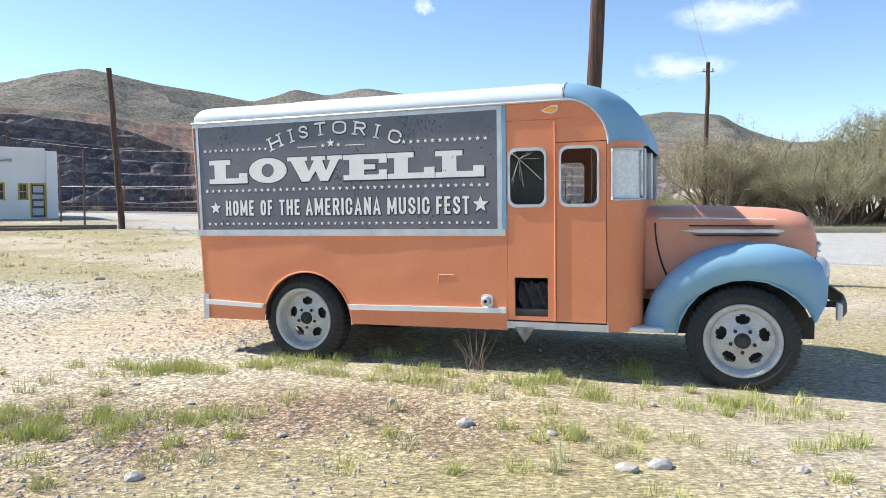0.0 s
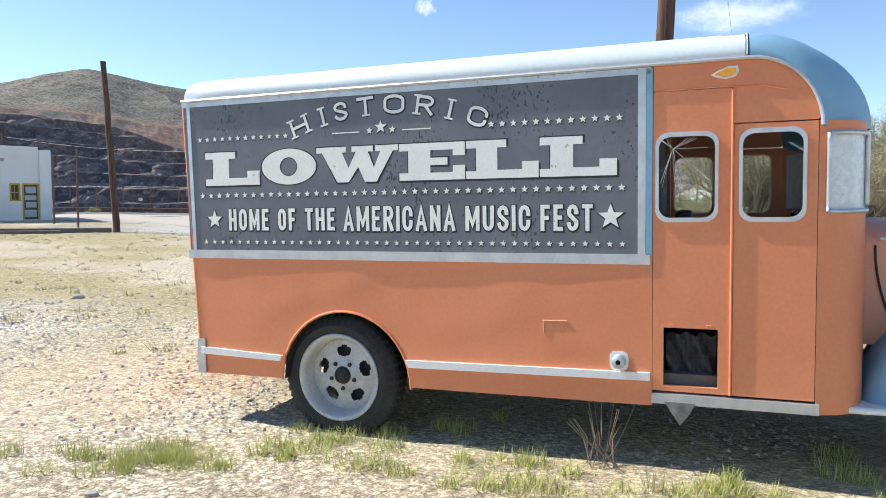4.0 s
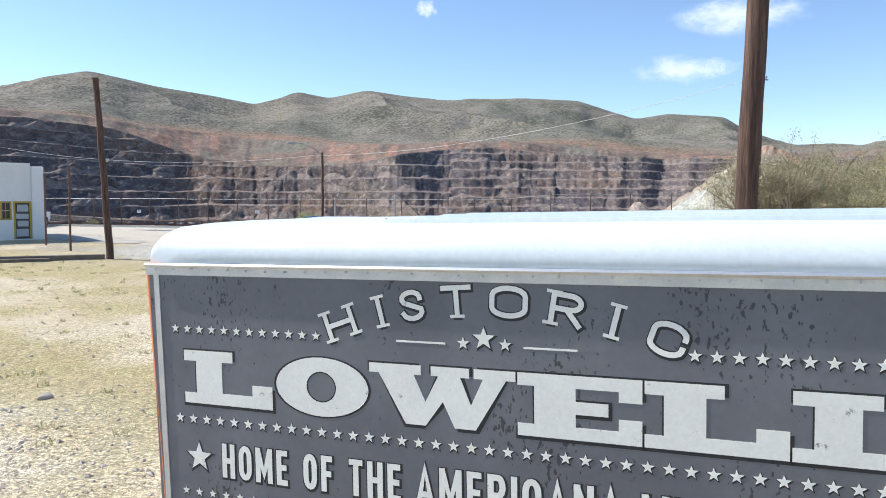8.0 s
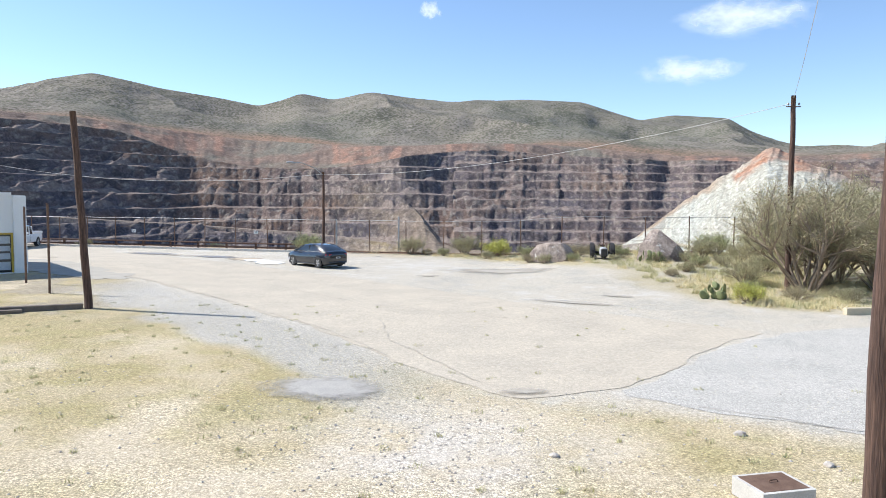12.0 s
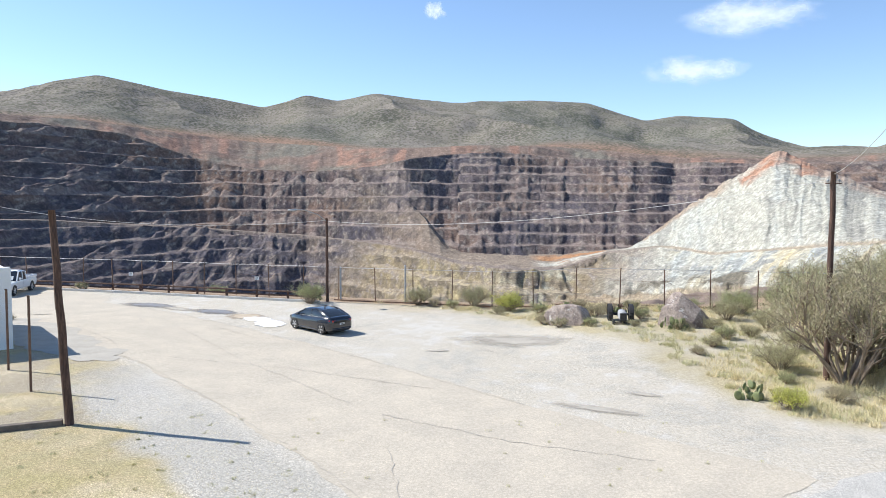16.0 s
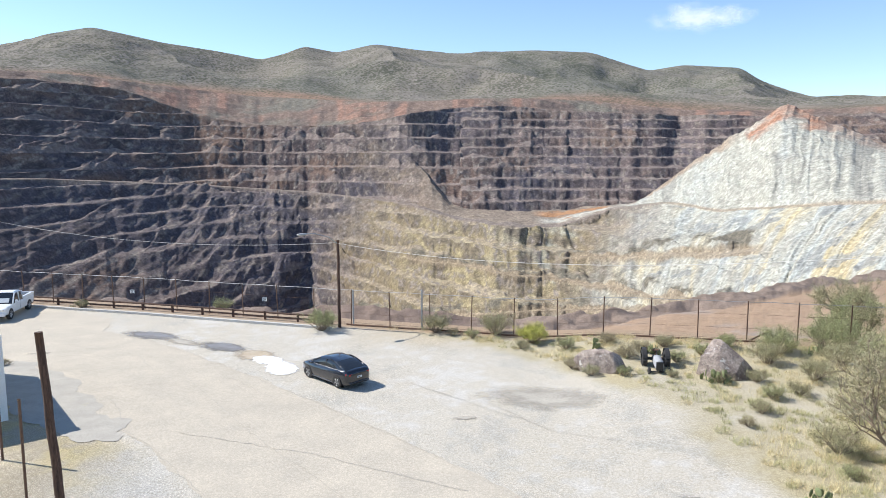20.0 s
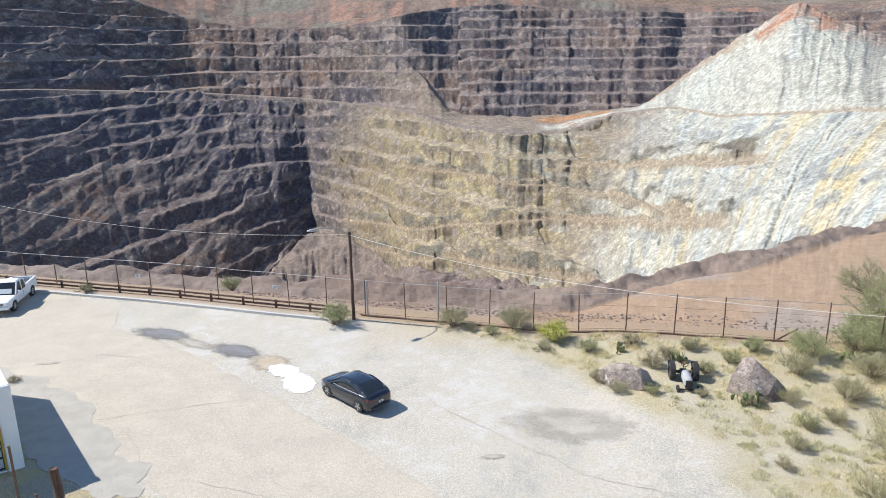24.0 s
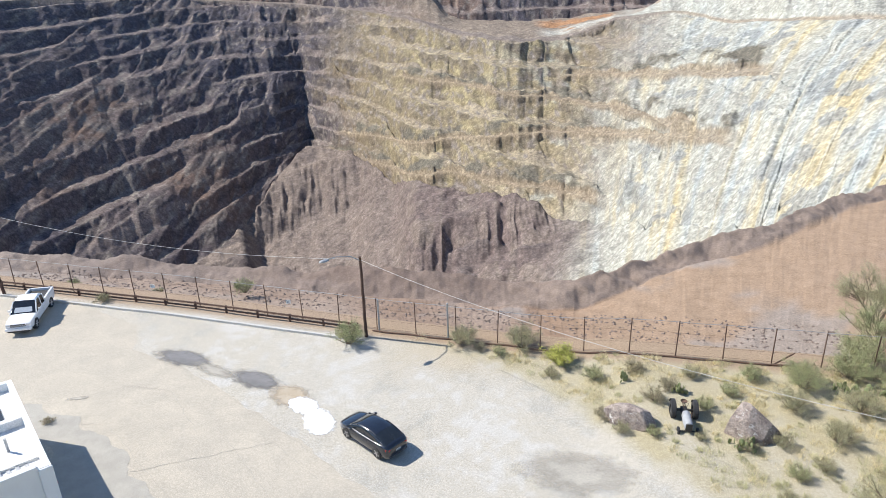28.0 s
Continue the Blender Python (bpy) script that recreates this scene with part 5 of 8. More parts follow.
# cab: folding door leaves with windows, header, corner pillar
def leaf(x0, x1, z0, z1, wx0, wx1, wz0, wz1, y0, y1, hatch=None):
    inner = rounded(wx0, wx1, wz0, wz1, 0.055)
    zb = hatch[3] + 0.02 if hatch else z0
    outer = []
    for i, (x, z) in enumerate(inner):
        g, k = divmod(i, 6)
        ex, ez = ((x1, z1), (x0, z1), (x0, zb), (x1, zb))[g]
        first_x = g in (0, 2)
        if k in (2, 3):
            outer.append((ex, ez))
        elif (k < 2) == first_x:
            outer.append((ex, z))
        else:
            outer.append((x, ez))
    ob = part("door_leaf", holed(outer, inner, y0, y1), M_ORANGE, truck, "orange folding cab door leaf")
    if hatch:
        hx0, hx1, hz0, hz1 = hatch
        for a in ((x0, hx0, z0, zb), (hx1, x1, z0, zb), (hx0, hx1, z0, hz0), (hx0, hx1, hz1, zb)):
            part("door_panel", box(a[0], a[1], y0, y1, a[2], a[3]), M_ORANGE, ob)
    part("window_moulding", rim_ring(rounded(wx0 + 0.006, wx1 - 0.006, wz0 + 0.006, wz1 - 0.006, 0.05), 0.02, y0 - 0.010 if y0 < 0.5 else y1, y0 if y0 < 0.5 else y1 + 0.01), M_ALU, ob, "bright aluminium window moulding", smooth=False)
    ym = (y0 + y1) / 2
    g = part("window_pane", slab(rounded(wx0, wx1, wz0, wz1, 0.05), ym - 0.002, ym + 0.002), M_GLASS, ob, "clear window glass")
    g.visible_shadow = False
    return ob


lf = leaf(2.702, 3.046, 0.345, 1.766, 2.722, 2.982, 1.17, 1.560, -0.004, 0.022, (2.752, 2.995, 0.372, 0.652))
leaf(3.058, 3.402, 0.345, 1.60, 3.088, 3.348, 1.17, 1.562, -0.004, 0.022)
leaf(2.702, 3.046, 0.345, 1.766, 2.722, 2.982, 1.17, 1.560, W - 0.022, W + 0.002)
leaf(3.058, 3.402, 0.345, 1.60, 3.088, 3.348, 1.17, 1.562, W - 0.022, W + 0.002)
# star-shaped cracks in the rear pane
for k in range(16):
    a = 2 * math.pi * k / 16 + 0.2 * math.sin(k * 3.7)
    rl = 0.12 + 0.10 * (math.sin(k * 5.1) * 0.5 + 0.5)
    x1_, z1_ = 2.79 + rl * math.cos(a) * 0.9, 1.50 + rl * math.sin(a) * 1.3
    x1_, z1_ = min(max(x1_, 2.735), 2.97), min(max(z1_, 1.18), 1.55)
    part("glass_crack", tube([(2.79, 0.006, 1.50), ((2.79 + x1_) / 2 + 0.004 * math.sin(k), 0.006, (1.50 + z1_) / 2), (x1_, 0.006, z1_)], 0.0012, 3), M_WHITE, lf)
part("hatch_bag", loft([[(2.76 + 0.23 * i / 10, 0.10 + 0.03 * math.sin(i * 1.7 + j), 0.37 + 0.24 * j / 8 + 0.01 * math.sin(i * 2.1 + j * 3)) for i in range(11)] for j in range(9)]), M_CLOTH, truck, "black plastic bag stuffed in the open hatch", smooth=True)
for x in (2.79, 2.955):
    part("hatch_hinge", box(x - 0.012, x + 0.012, -0.009, -0.004, 0.655, 0.672, 0.002, 1), M_ORANGE, truck)
part("door_gap", box(3.046, 3.058, 0.008, 0.02, 0.345, 1.77), M_BLACK, truck)
part("door_edge_strip", tube([(3.050, -0.008, 0.345), (3.050, -0.008, 1.76)], 0.007, 6), M_ORANGE, truck)
eave_arc = [(3.117 + 0.30 * math.sin(a), 1.58 + 0.315 * math.cos(a)) for a in np.linspace(0, math.pi / 2, 13)]
part("door_header", slab([(2.702, 1.772), (3.05, 1.772), (3.054, 1.606), (3.40, 1.606)] + eave_arc[::-1][1:] + [(2.702, 1.897)], -0.004, 0.02), M_ORANGE, truck, "orange panel over the cab door")
part("door_header", slab([(2.702, 1.772), (3.05, 1.772), (3.054, 1.606), (3.40, 1.606)] + eave_arc[::-1][1:] + [(2.702, 1.897)], W - 0.02, W), M_ORANGE, truck)
part("header_crease", tube([(2.71, -0.006, 1.77), (3.0, -0.007, 1.772), (3.17, -0.006, 1.768), (3.28, -0.005, 1.74)], 0.004, 4), M_ORANGE, truck)
mk = part("marker_lamp_base", slab([(2.955, 1.828), (2.985, 1.845), (3.03, 1.862), (3.068, 1.862), (3.075, 1.84), (3.062, 1.815), (3.02, 1.805), (2.985, 1.812)], -0.012, -0.004), M_WHITE, truck, "teardrop marker lamp base")
part("marker_lens", slab([(2.972, 1.829), (3.02, 1.85), (3.058, 1.85), (3.062, 1.835), (3.05, 1.82), (3.01, 1.815)], -0.026, -0.012), M_AMBER, mk, "amber marker lens")


def corner(z0, z1, n=10, grow=0.0):
    rows = []
    for z in np.linspace(z0, z1, 12):
        row = []
        for k in range(n):
            a = math.radians(90 * k / (n - 1))
            row.append((3.405 + (0.225 + grow) * math.sin(a), 0.25 - (0.25 + grow) * math.cos(a), z))
        rows.append(row)
    return rows


def mirrored(rows):
    return [[(x, W - y, z) for x, y, z in r] for r in rows]


for f in (lambda r: r, mirrored):
    part("cab_corner", loft(f(corner(0.285, 1.20))), M_ORANGE, truck, "orange rounded cab corner", smooth=True)
    part("cab_corner", loft(f(corner(1.545, 1.60))), M_ORANGE, truck, smooth=True)
    part("cab_corner", loft(f([r[:2] for r in corner(1.20, 1.545)])), M_ORANGE, truck, smooth=True)
    part("corner_pane", loft(f([r[1:8] for r in corner(1.20, 1.545, grow=-0.004)])), M_PALEPANE, truck, "pale curved corner window", smooth=True)
    fr = corner(1.20, 1.545, 10, 0.006)
    loop = [fr[0][k] for k in range(1, 8)] + [r[7] for r in fr[1:]] + [fr[-1][k] for k in range(6, 0, -1)] + [r[1] for r in fr[::-1]]
    part("corner_moulding", tube(loop if f is not mirrored else [(x, W - y, z) for x, y, z in loop], 0.011, 6), M_ALU, truck, "aluminium corner window moulding", smooth=True)
part("cab_front", box(3.615, 3.63, 0.25, W - 0.25, 0.5, 1.20), M_ORANGE, truck)
part("windscreen_post", box(3.612, 3.636, 0.84, 0.91, 1.20, 1.56, 0.004, 1), M_ALU, truck)
for y0, y1 in ((0.25, 0.84), (0.91, W - 0.25)):
    g = part("windscreen", box(3.618, 3.624, y0, y1, 1.21, 1.55), M_GLASS, truck, "flat windscreen pane")
    g.visible_shadow = False
    part("windscreen_frame", box(3.61, 3.645, y0, y0 + 0.03, 1.20, 1.56, 0.004, 1), M_ALU, truck)
    part("windscreen_frame", box(3.61, 3.645, y1 - 0.03, y1, 1.20, 1.56, 0.004, 1), M_ALU, truck)
part("driver_seat", box(2.80, 3.2, 1.0, 1.45, 0.42, 0.80, 0.04), M_CABIN, truck)
part("seat_back", box(2.76, 2.86, 1.0, 1.45, 0.80, 1.20, 0.03), M_CABIN, truck)
ring = [(3.40 + 0.04 * math.sin(a), 1.22 + 0.2 * math.cos(a), 1.02 + 0.16 * math.sin(a)) for a in np.linspace(0, 2 * math.pi, 25)]
part("steering_wheel", tube(ring, 0.012, 6, caps=False), M_BLACK, truck)
part("dashboard", box(3.42, 3.6, 0.25, W - 0.25, 0.86, 1.14, 0.03), M_CABIN, truck)

# roof
half = [(0.0, 1.890), (-0.010, 1.905), (-0.008, 1.935), (0.012, 1.975), (0.055, 2.008), (0.13, 2.029), (0.28, 2.039), (0.55, 2.045), (0.875, 2.048)]
prof = half + [(W - y, z) for y, z in half[::-1][1:]]


def roof_section(x):
    return [(x, y, z) for y, z in prof]


rear_rows = []
for k in range(7):
    a = math.radians(90 * (1 - k / 6))
    kx, kz = math.sin(a) ** 0.7, max(math.cos(a), 0.0) ** 0.7
    rear_rows.append([(0.06 - 0.095 * kx, min(max(y, 0.02 * kx), W - 0.02 * kx), 1.89 + (z - 1.89) * kz) for y, z in prof])
body_rows = [roof_section(x) for x in np.linspace(0.12, 3.0, 20)]
bm = loft(rear_rows + body_rows + [roof_section(3.10)])
for v in bm.verts:
    v.co.z += 0.006 * float(fbm(v.co.x * 1.5, v.co.y * 2.5, seed=9, octaves=2)) * (1 if v.co.z > 1.95 else 0)
part("roof", bm, M_ROOF, truck, "sun-bleached pale blue sheet metal roof", smooth=True)
cap_rows = []
for k in range(15):
    a = math.radians(90 * k / 14)
    row = []
    for y, z in prof:
        c = min(max((0.5 - abs(y - W / 2) / W) * 2, 0), 1)
        reach = 0.30 + (0.54 - 0.30) * min(1.0, (c * 3.2)) ** 0.6
        row.append((3.117 + reach * math.sin(a), y, 1.575 + (z - 1.575) * math.cos(a)))
    cap_rows.append(row)
part("front_cap", loft(cap_rows), M_BLUE, truck, "pale blue rounded front roof cap", smooth=True)
part("cap_seam", tube([(3.108, y, z + 0.003) for y, z in prof[1:-1]], 0.004, 5), M_ROOF, truck)
part("drip_rail", tube([(-0.03, -0.012, 1.892), (1.3, -0.014, 1.893), (3.117, -0.012, 1.895)] + [(x, -0.012, z) for x, z in eave_arc[1:]], 0.009, 6), M_ALU, truck, "dented white drip rail")
part("drip_rail", tube([(-0.03, W + 0.01, 1.892), (3.117, W + 0.01, 1.895)], 0.009, 6), M_ALU, truck)
for y in (0.22, 0.45, 0.68, 0.91, 1.14, 1.37, 1.55):
    zc = np.interp(y if y < W / 2 else W - y, [p[0] for p in half[1:]], [p[1] for p in half[1:]])
    u0 = 0.80 + 0.13 * (y - 0.2)
    prof_r = ((-0.017, -0.008), (-0.009, 0.015), (0.009, 0.015), (0.017, -0.008))
    ends = [[(u, y + d * k_, zc + h * k_) for d, h in prof_r] for u, k_ in ((u0, 0.25), (u0 + 0.05, 1.0), (3.0, 1.0), (3.03, 0.3))]
    part("roof_rib", loft(ends), M_ROOF, truck, "raised roof rib")
part("sheet_edge", loft([[(u, 0.112, zz - 0.004), (u, 0.121, zz + 0.005), (u, 0.17, zz + 0.010)] for u, zz in ((0.95, float(np.interp(0.118, [p[0] for p in half[1:]], [p[1] for p in half[1:]]))), (3.0, float(np.interp(0.118, [p[0] for p in half[1:]], [p[1] for p in half[1:]]))))]), M_ROOF, truck, "lapped edge of the roof sheet")
bm = bmesh.new()
bmesh.ops.create_icosphere(bm, subdivisions=1, radius=0.0032)
first = part("roof_screw", bm, M_BRACKET, truck)
first.location = (0.8, 0.335, 2.05)
for y in (0.335, 0.565, 0.79, 1.02, 1.25):
    zc = float(np.interp(y if y < W / 2 else W - y, [p[0] for p in half[1:]], [p[1] for p in half[1:]]))
    for k in range(0 if y > 0.4 else 1, 9):
        part("roof_screw", None, M_BRACKET, truck, data=first.data).location = (0.86 + k * 0.25, y + 0.02 * math.sin(k * 3), zc + 0.003)

# hood, cowl, grille, fenders
def hood_section(x, w, top, side, low):
    pts = []
    for k in range(9):
        f = k / 8
        pts.append((W / 2 - w, low + (side - low) * f))
    for k in range(1, 12):
        a = math.radians(90 * k / 11)
        pts.append((W / 2 - w * math.cos(a) ** 0.75, side + (top - side) * math.sin(a) ** 0.9))
    full = pts + [(W - y, z) for y, z in pts[::-1][1:]]
    return [(x, y, z) for y, z in full]


HS = [(3.60, .50, 1.150, 1.03, .55), (3.70, .50, 1.152, 1.03, .55), (3.95, .485, 1.150, 1.025, .6), (4.2, .465, 1.143, 1.015, .6), (4.45, .435, 1.128, 1.0, .6), (4.6, .405, 1.112, .98, .6), (4.70, .365, 1.085, .95, .6), (4.755, .325, 1.03, .90, .6), (4.775, .29, .95, .84, .6)]
part("hood", loft([hood_section(*s) for s in HS[1:]]), M_HOODP, truck, "sun-faded orange hood", smooth=True)
part("cowl", loft([hood_section(*s) for s in HS[:2]]), M_HOODP, truck, smooth=True)
part("hood_front", loft([hood_section(4.775, .29, .95, .84, .6), hood_section(4.78, .02, .62, .61, .6)]), M_ALU, truck)
part("cowl_seam", tube([(3.70 + 0.09 * ((1.03 - z) / 0.4) ** 2, W / 2 - .503, z) for z in np.linspace(1.03, 0.62, 10)], 0.006, 5), M_BLACK, truck)
for sgn, y in ((1, 0.0), (-1, W)):
    yy = lambda d: y + sgn * d
    part("hood_trim", slab([(3.86, .972), (4.0, .982), (4.50, .980), (4.555, .970), (4.50, .955), (4.0, .957)], yy(.375), yy(.43)), M_ALU, truck, "chrome spear on the hood side")
    part("hood_vent", slab([(3.93, 1.012), (4.48, 1.008), (4.48, 1.000), (3.93, 1.003)], yy(.38), yy(.44)), M_BLACK, truck)
    part("hood_vent", slab([(3.95, .945), (4.52, .942), (4.50, .932), (4.0, .934)], yy(.38), yy(.44)), M_BLACK, truck)
    part("hood_seam", tube([(3.72, yy(.371), 1.062), (4.1, yy(.392), 1.058), (4.5, yy(.44), 1.045)], 0.006, 5), M_WHITE, truck)
    # fender
    top = [(3.61, .275), (3.64, .40), (3.70, .55), (3.80, .68), (3.95, .80), (4.12, .87), (4.30, .895), (4.48, .885), (4.64, .845), (4.75, .77), (4.80, .67), (4.79, .52), (4.72, .395)]
    lip = [(3.86, .275), (3.885, .38), (3.93, .47), (4.00, .555), (4.09, .615), (4.20, .655), (4.31, .665), (4.42, .65), (4.52, .605), (4.60, .545), (4.655, .48), (4.69, .425), (4.705, .39)]
    rows = []
    for f, d in ((0.0, .075), (0.10, .052), (0.35, .035), (0.65, .04), (0.86, .068), (0.96, .11), (1.0, .17), (1.005, .26), (0.99, .36), (0.96, .47)):
        rows.append([(l[0] + (t[0] - l[0]) * f, yy(d + (0.10 * max(0, (t[0] - 4.55)) / 0.25) ** 1.0 * 0.8 + 0.10 * max(0, 3.75 - t[0]) / 0.14), l[1] + (t[1] - l[1]) * f) for l, t in zip(lip, top)])
    part("fender", loft(rows), M_BLUE, truck, "faded pale blue rounded front fender", smooth=True)
    part("fender_lip", tube([(a, yy(.078 + (0.08 * max(0, a - 4.55) / 0.25)), b) for a, b in lip[:-2]], 0.008, 5), M_BLUE, truck)
    hb = lathe([(0.0001, 0.035), (0.05, 0.03), (0.085, 0.012), (0.10, 0.0), (0.10, -0.05)], 24, "x")
    h = part("headlamp", hb, M_ALU, truck, "round headlamp in the fender nose", smooth=True)
    h.location = (4.775, yy(.27), .70)
    inner_l = [(a, yy(.42), b) for a, b in lip]
    part("inner_fender", slab([(a, b) for a, b in lip] + [(4.7, .3), (3.86, .27)], yy(.40), yy(.42)), M_BLACK, truck)
for k in range(6):
    part("grille_bar", tube([(4.79, .58, .60 + k * .055), (4.80, W / 2, .60 + k * .055), (4.79, W - .58, .60 + k * .055)], .009, 6), M_ALU, truck)
part("nose_trim", tube([(4.76, .56, .845), (4.80, .7, .86), (4.81, W / 2, .865), (4.80, W - .7, .86), (4.76, W - .56, .845)], .016, 8), M_ALU, truck, "chrome nose moulding")
bar = [(4.86, .16, .47), (4.90, .26, .475), (4.93, .5, .48), (4.935, W / 2, .48), (4.93, W - .5, .48), (4.90, W - .26, .475), (4.86, W - .16, .47)]
part("bumper", loft([[(x, y, z + .05), (x + .012, y, z + .02), (x + .012, y, z - .03), (x, y, z - .055), (x - .015, y, z - .055), (x - .015, y, z + .05)] for x, y, z in bar], closed=True, caps=True), M_BLACK, truck, "black curved steel bumper")
for y in (.15, W - .15):
    part("bumper_tip", box(4.835, 4.868, y - .02, y + .05, .40, .515, .012, 2), M_ALU, truck, "silver bumper end")
for y in (.45, W - .45):
    part("bumper_iron", box(4.66, 4.92, y - .02, y + .02, .45, .49), M_BLACK, truck)
part("running_board", box(3.45, 3.78, .06, .36, .285, .315, .008, 1), M_WHITE, truck, "white running board stub")

wheel(truck, 0.955, 0.268, 0.06, 0.055, 0.372, 0.250)
wheel(truck, 4.278, 0.250, 0.095, 0.0, 0.365, 0.242)
for cx in (0.99, 4.286):
    w2 = wheel(truck, cx, 0.256, W - 0.09, 0.0)
    w2.rotation_euler = (0, 0, math.pi)

# ---- paving, kerb and marks on the lot ----
M_DRIVE = surface("pale_asphalt", (0.495, 0.44, 0.355), (0.435, 0.39, 0.32), scale=0.55, fine=45, rough=0.9, bump=0.25, dist=0.006, spec=0.2, spots=((0.33, 0.315, 0.29), 0.8, 0.69))
M_ROAD = surface("grey_asphalt", (0.455, 0.435, 0.395), (0.405, 0.39, 0.355), scale=0.6, fine=60, rough=0.88, bump=0.35, dist=0.006, spec=0.25, spots=((0.42, 0.41, 0.385), 1.4, 0.66))
gritty(M_DRIVE, None, (14.0, 60.0), 0.004, 0.14)
gritty(M_ROAD, None, (40.0, 95.0), 0.006, 0.45)
M_CONC = surface("pale_concrete", (0.55, 0.53, 0.49), (0.47, 0.45, 0.41), scale=3, fine=50, rough=0.85, bump=0.2, dist=0.005)
M_DARKST = surface("oil_stain", (0.37, 0.335, 0.28), (0.43, 0.395, 0.33), scale=1.2, fine=30, rough=0.75, bump=0.2, dist=0.006)
M_MUD = surface("tan_mud", (0.40, 0.32, 0.22), (0.45, 0.38, 0.29), scale=1.5, fine=20, rough=0.8, bump=0.2)
M_WATER = surface("puddle", (0.25, 0.23, 0.21), (0.17, 0.16, 0.15), scale=1.0, rough=0.25, rough2=0.7, bump=0)
M_WPATCH = surface("white_spill", (0.80, 0.79, 0.77), (0.74, 0.73, 0.71), scale=2, rough=0.8, bump=0.1)
M_CRACK = surface("crack_fill", (0.36, 0.33, 0.28), (0.42, 0.385, 0.33), scale=4, rough=0.9, bump=0.1)
M_WOOD = surface("creosoted_wood", (0.135, 0.078, 0.054), (0.062, 0.036, 0.028), scale=16, fine=60, rough=0.85, bump=0.9, dist=0.02, stretch=(1, 1, 0.07), spots=((0.030, 0.020, 0.017), 11, 0.62), grain=0.4)
M_GREYWOOD = surface("weathered_timber", (0.20, 0.165, 0.13), (0.13, 0.105, 0.085), scale=4, fine=50, rough=0.9, bump=0.6, dist=0.02)
M_RUST = surface("rusty_steel", (0.13, 0.075, 0.05), (0.19, 0.12, 0.085), scale=6, fine=70, rough=0.8, metal=0.2, bump=0.25, dist=0.004)
M_GALV = surface("galvanised_steel", (0.42, 0.43, 0.43), (0.34, 0.34, 0.34), scale=8, fine=60, rough=0.55, metal=0.6, bump=0.05)
M_WIRE = surface("pale_cable", (0.55, 0.53, 0.50), (0.45, 0.44, 0.42), scale=4, rough=0.6, bump=0)


def sheet(name, outline, material, label, category, lift=0.012, cell=0.45, ragged=0.25, seed=1):
    """A ragged-edged paving sheet that follows the ground."""
    ox = [p[0] for p in outline]
    oy = [p[1] for p in outline]
    xs = np.arange(min(ox) - 0.5, max(ox) + 0.5, cell)
    ys = np.arange(min(oy) - 0.5, max(oy) + 0.5, cell)
    X, Y = np.meshgrid(xs, ys, indexing="ij")
    inside = np.zeros(X.shape, bool)
    px = X + ragged * fbm(X / 1.3, Y / 1.3, seed=seed)
    py = Y + ragged * fbm(X / 1.3, Y / 1.3, seed=seed + 50)
    n = len(outline)
    for k in range(n):
        (xa, ya), (xb, yb) = outline[k], outline[(k + 1) % n]
        cross = ((ya > py) != (yb > py)) & (px < (xb - xa) * (py - ya) / ((yb - ya) if yb != ya else 1e-9) + xa)
        inside ^= cross
    Z = ground_z(X, Y) + lift
    idx = -np.ones(X.shape, int)
    ii, jj = np.nonzero(inside[:-1, :-1] & inside[1:, :-1] & inside[1:, 1:] & inside[:-1, 1:])
    verts, faces = [], []

    def vid(i, j):
        if idx[i, j] < 0:
            idx[i, j] = len(verts)
            verts.append((X[i, j], Y[i, j], Z[i, j]))
        return idx[i, j]

    for i, j in zip(ii, jj):
        faces.append((vid(i, j), vid(i + 1, j), vid(i + 1, j + 1), vid(i, j + 1)))
    # the rim follows the outline, a little ragged
    use = [0] * len(verts)
    for f in faces:
        for v in f:
            use[v] += 1
    rim = []
    for k in range(n):
        (xa, ya), (xb, yb) = outline[k], outline[(k + 1) % n]
        m_ = max(2, int(math.hypot(xb - xa, yb - ya) / 0.05))
        rim += [(xa + (xb - xa) * j / m_, ya + (yb - ya) * j / m_) for j in range(m_)]
    rim = np.array(rim)
    rim = rim - ragged * np.stack([fbm(rim[:, 0] / 1.3, rim[:, 1] / 1.3, seed=seed), fbm(rim[:, 0] / 1.3, rim[:, 1] / 1.3, seed=seed + 50)], 1)
    for v, u_ in enumerate(use):
        if u_ < 4:
            d_ = np.hypot(rim[:, 0] - verts[v][0], rim[:, 1] - verts[v][1])
            j = int(d_.argmin())
            if d_[j] < 2.2 * cell:
                x_, y_ = rim[j]
                verts[v] = (x_, y_, float(ground_z(x_, y_)) + lift)
    me = mesh_of(name, verts, faces, True)
    me.materials.append(material)
    return tagged(new(name, me), label, category, kind="structure")


FAR_EDGE = [(-40, 63.2), (-30, 61), (-24.3, 58.0), (-23.3, 54.7), (-18.9, 52.1), (-14.5, 48.5), (-10.3, 44.7), (-7.0, 41.7), (-2.0, 36.6), (3.0, 31.0), (7.5, 26.8), (9.5, 25.0)]
drive = [p for p in LOT_L if p[0] < 4] + [(4.0, 18.9), (5.2, 20.2), (7.8, 23.6)] + FAR_EDGE[::-1]
driveway = sheet("driveway", drive, M_DRIVE, "smooth pale beige asphalt drive", "driveway", lift=0.008, cell=0.22, seed=3)
road_pts = [(3.9, 18.6), (5.2, 20.0), (7.8, 23.4), (10, 25), (14, 26.6), (24, 28.2), (44, 31), (44, 2), (24, 6), (12.4, 12.8), (7.4, 16.1), (4.8, 17.7)]
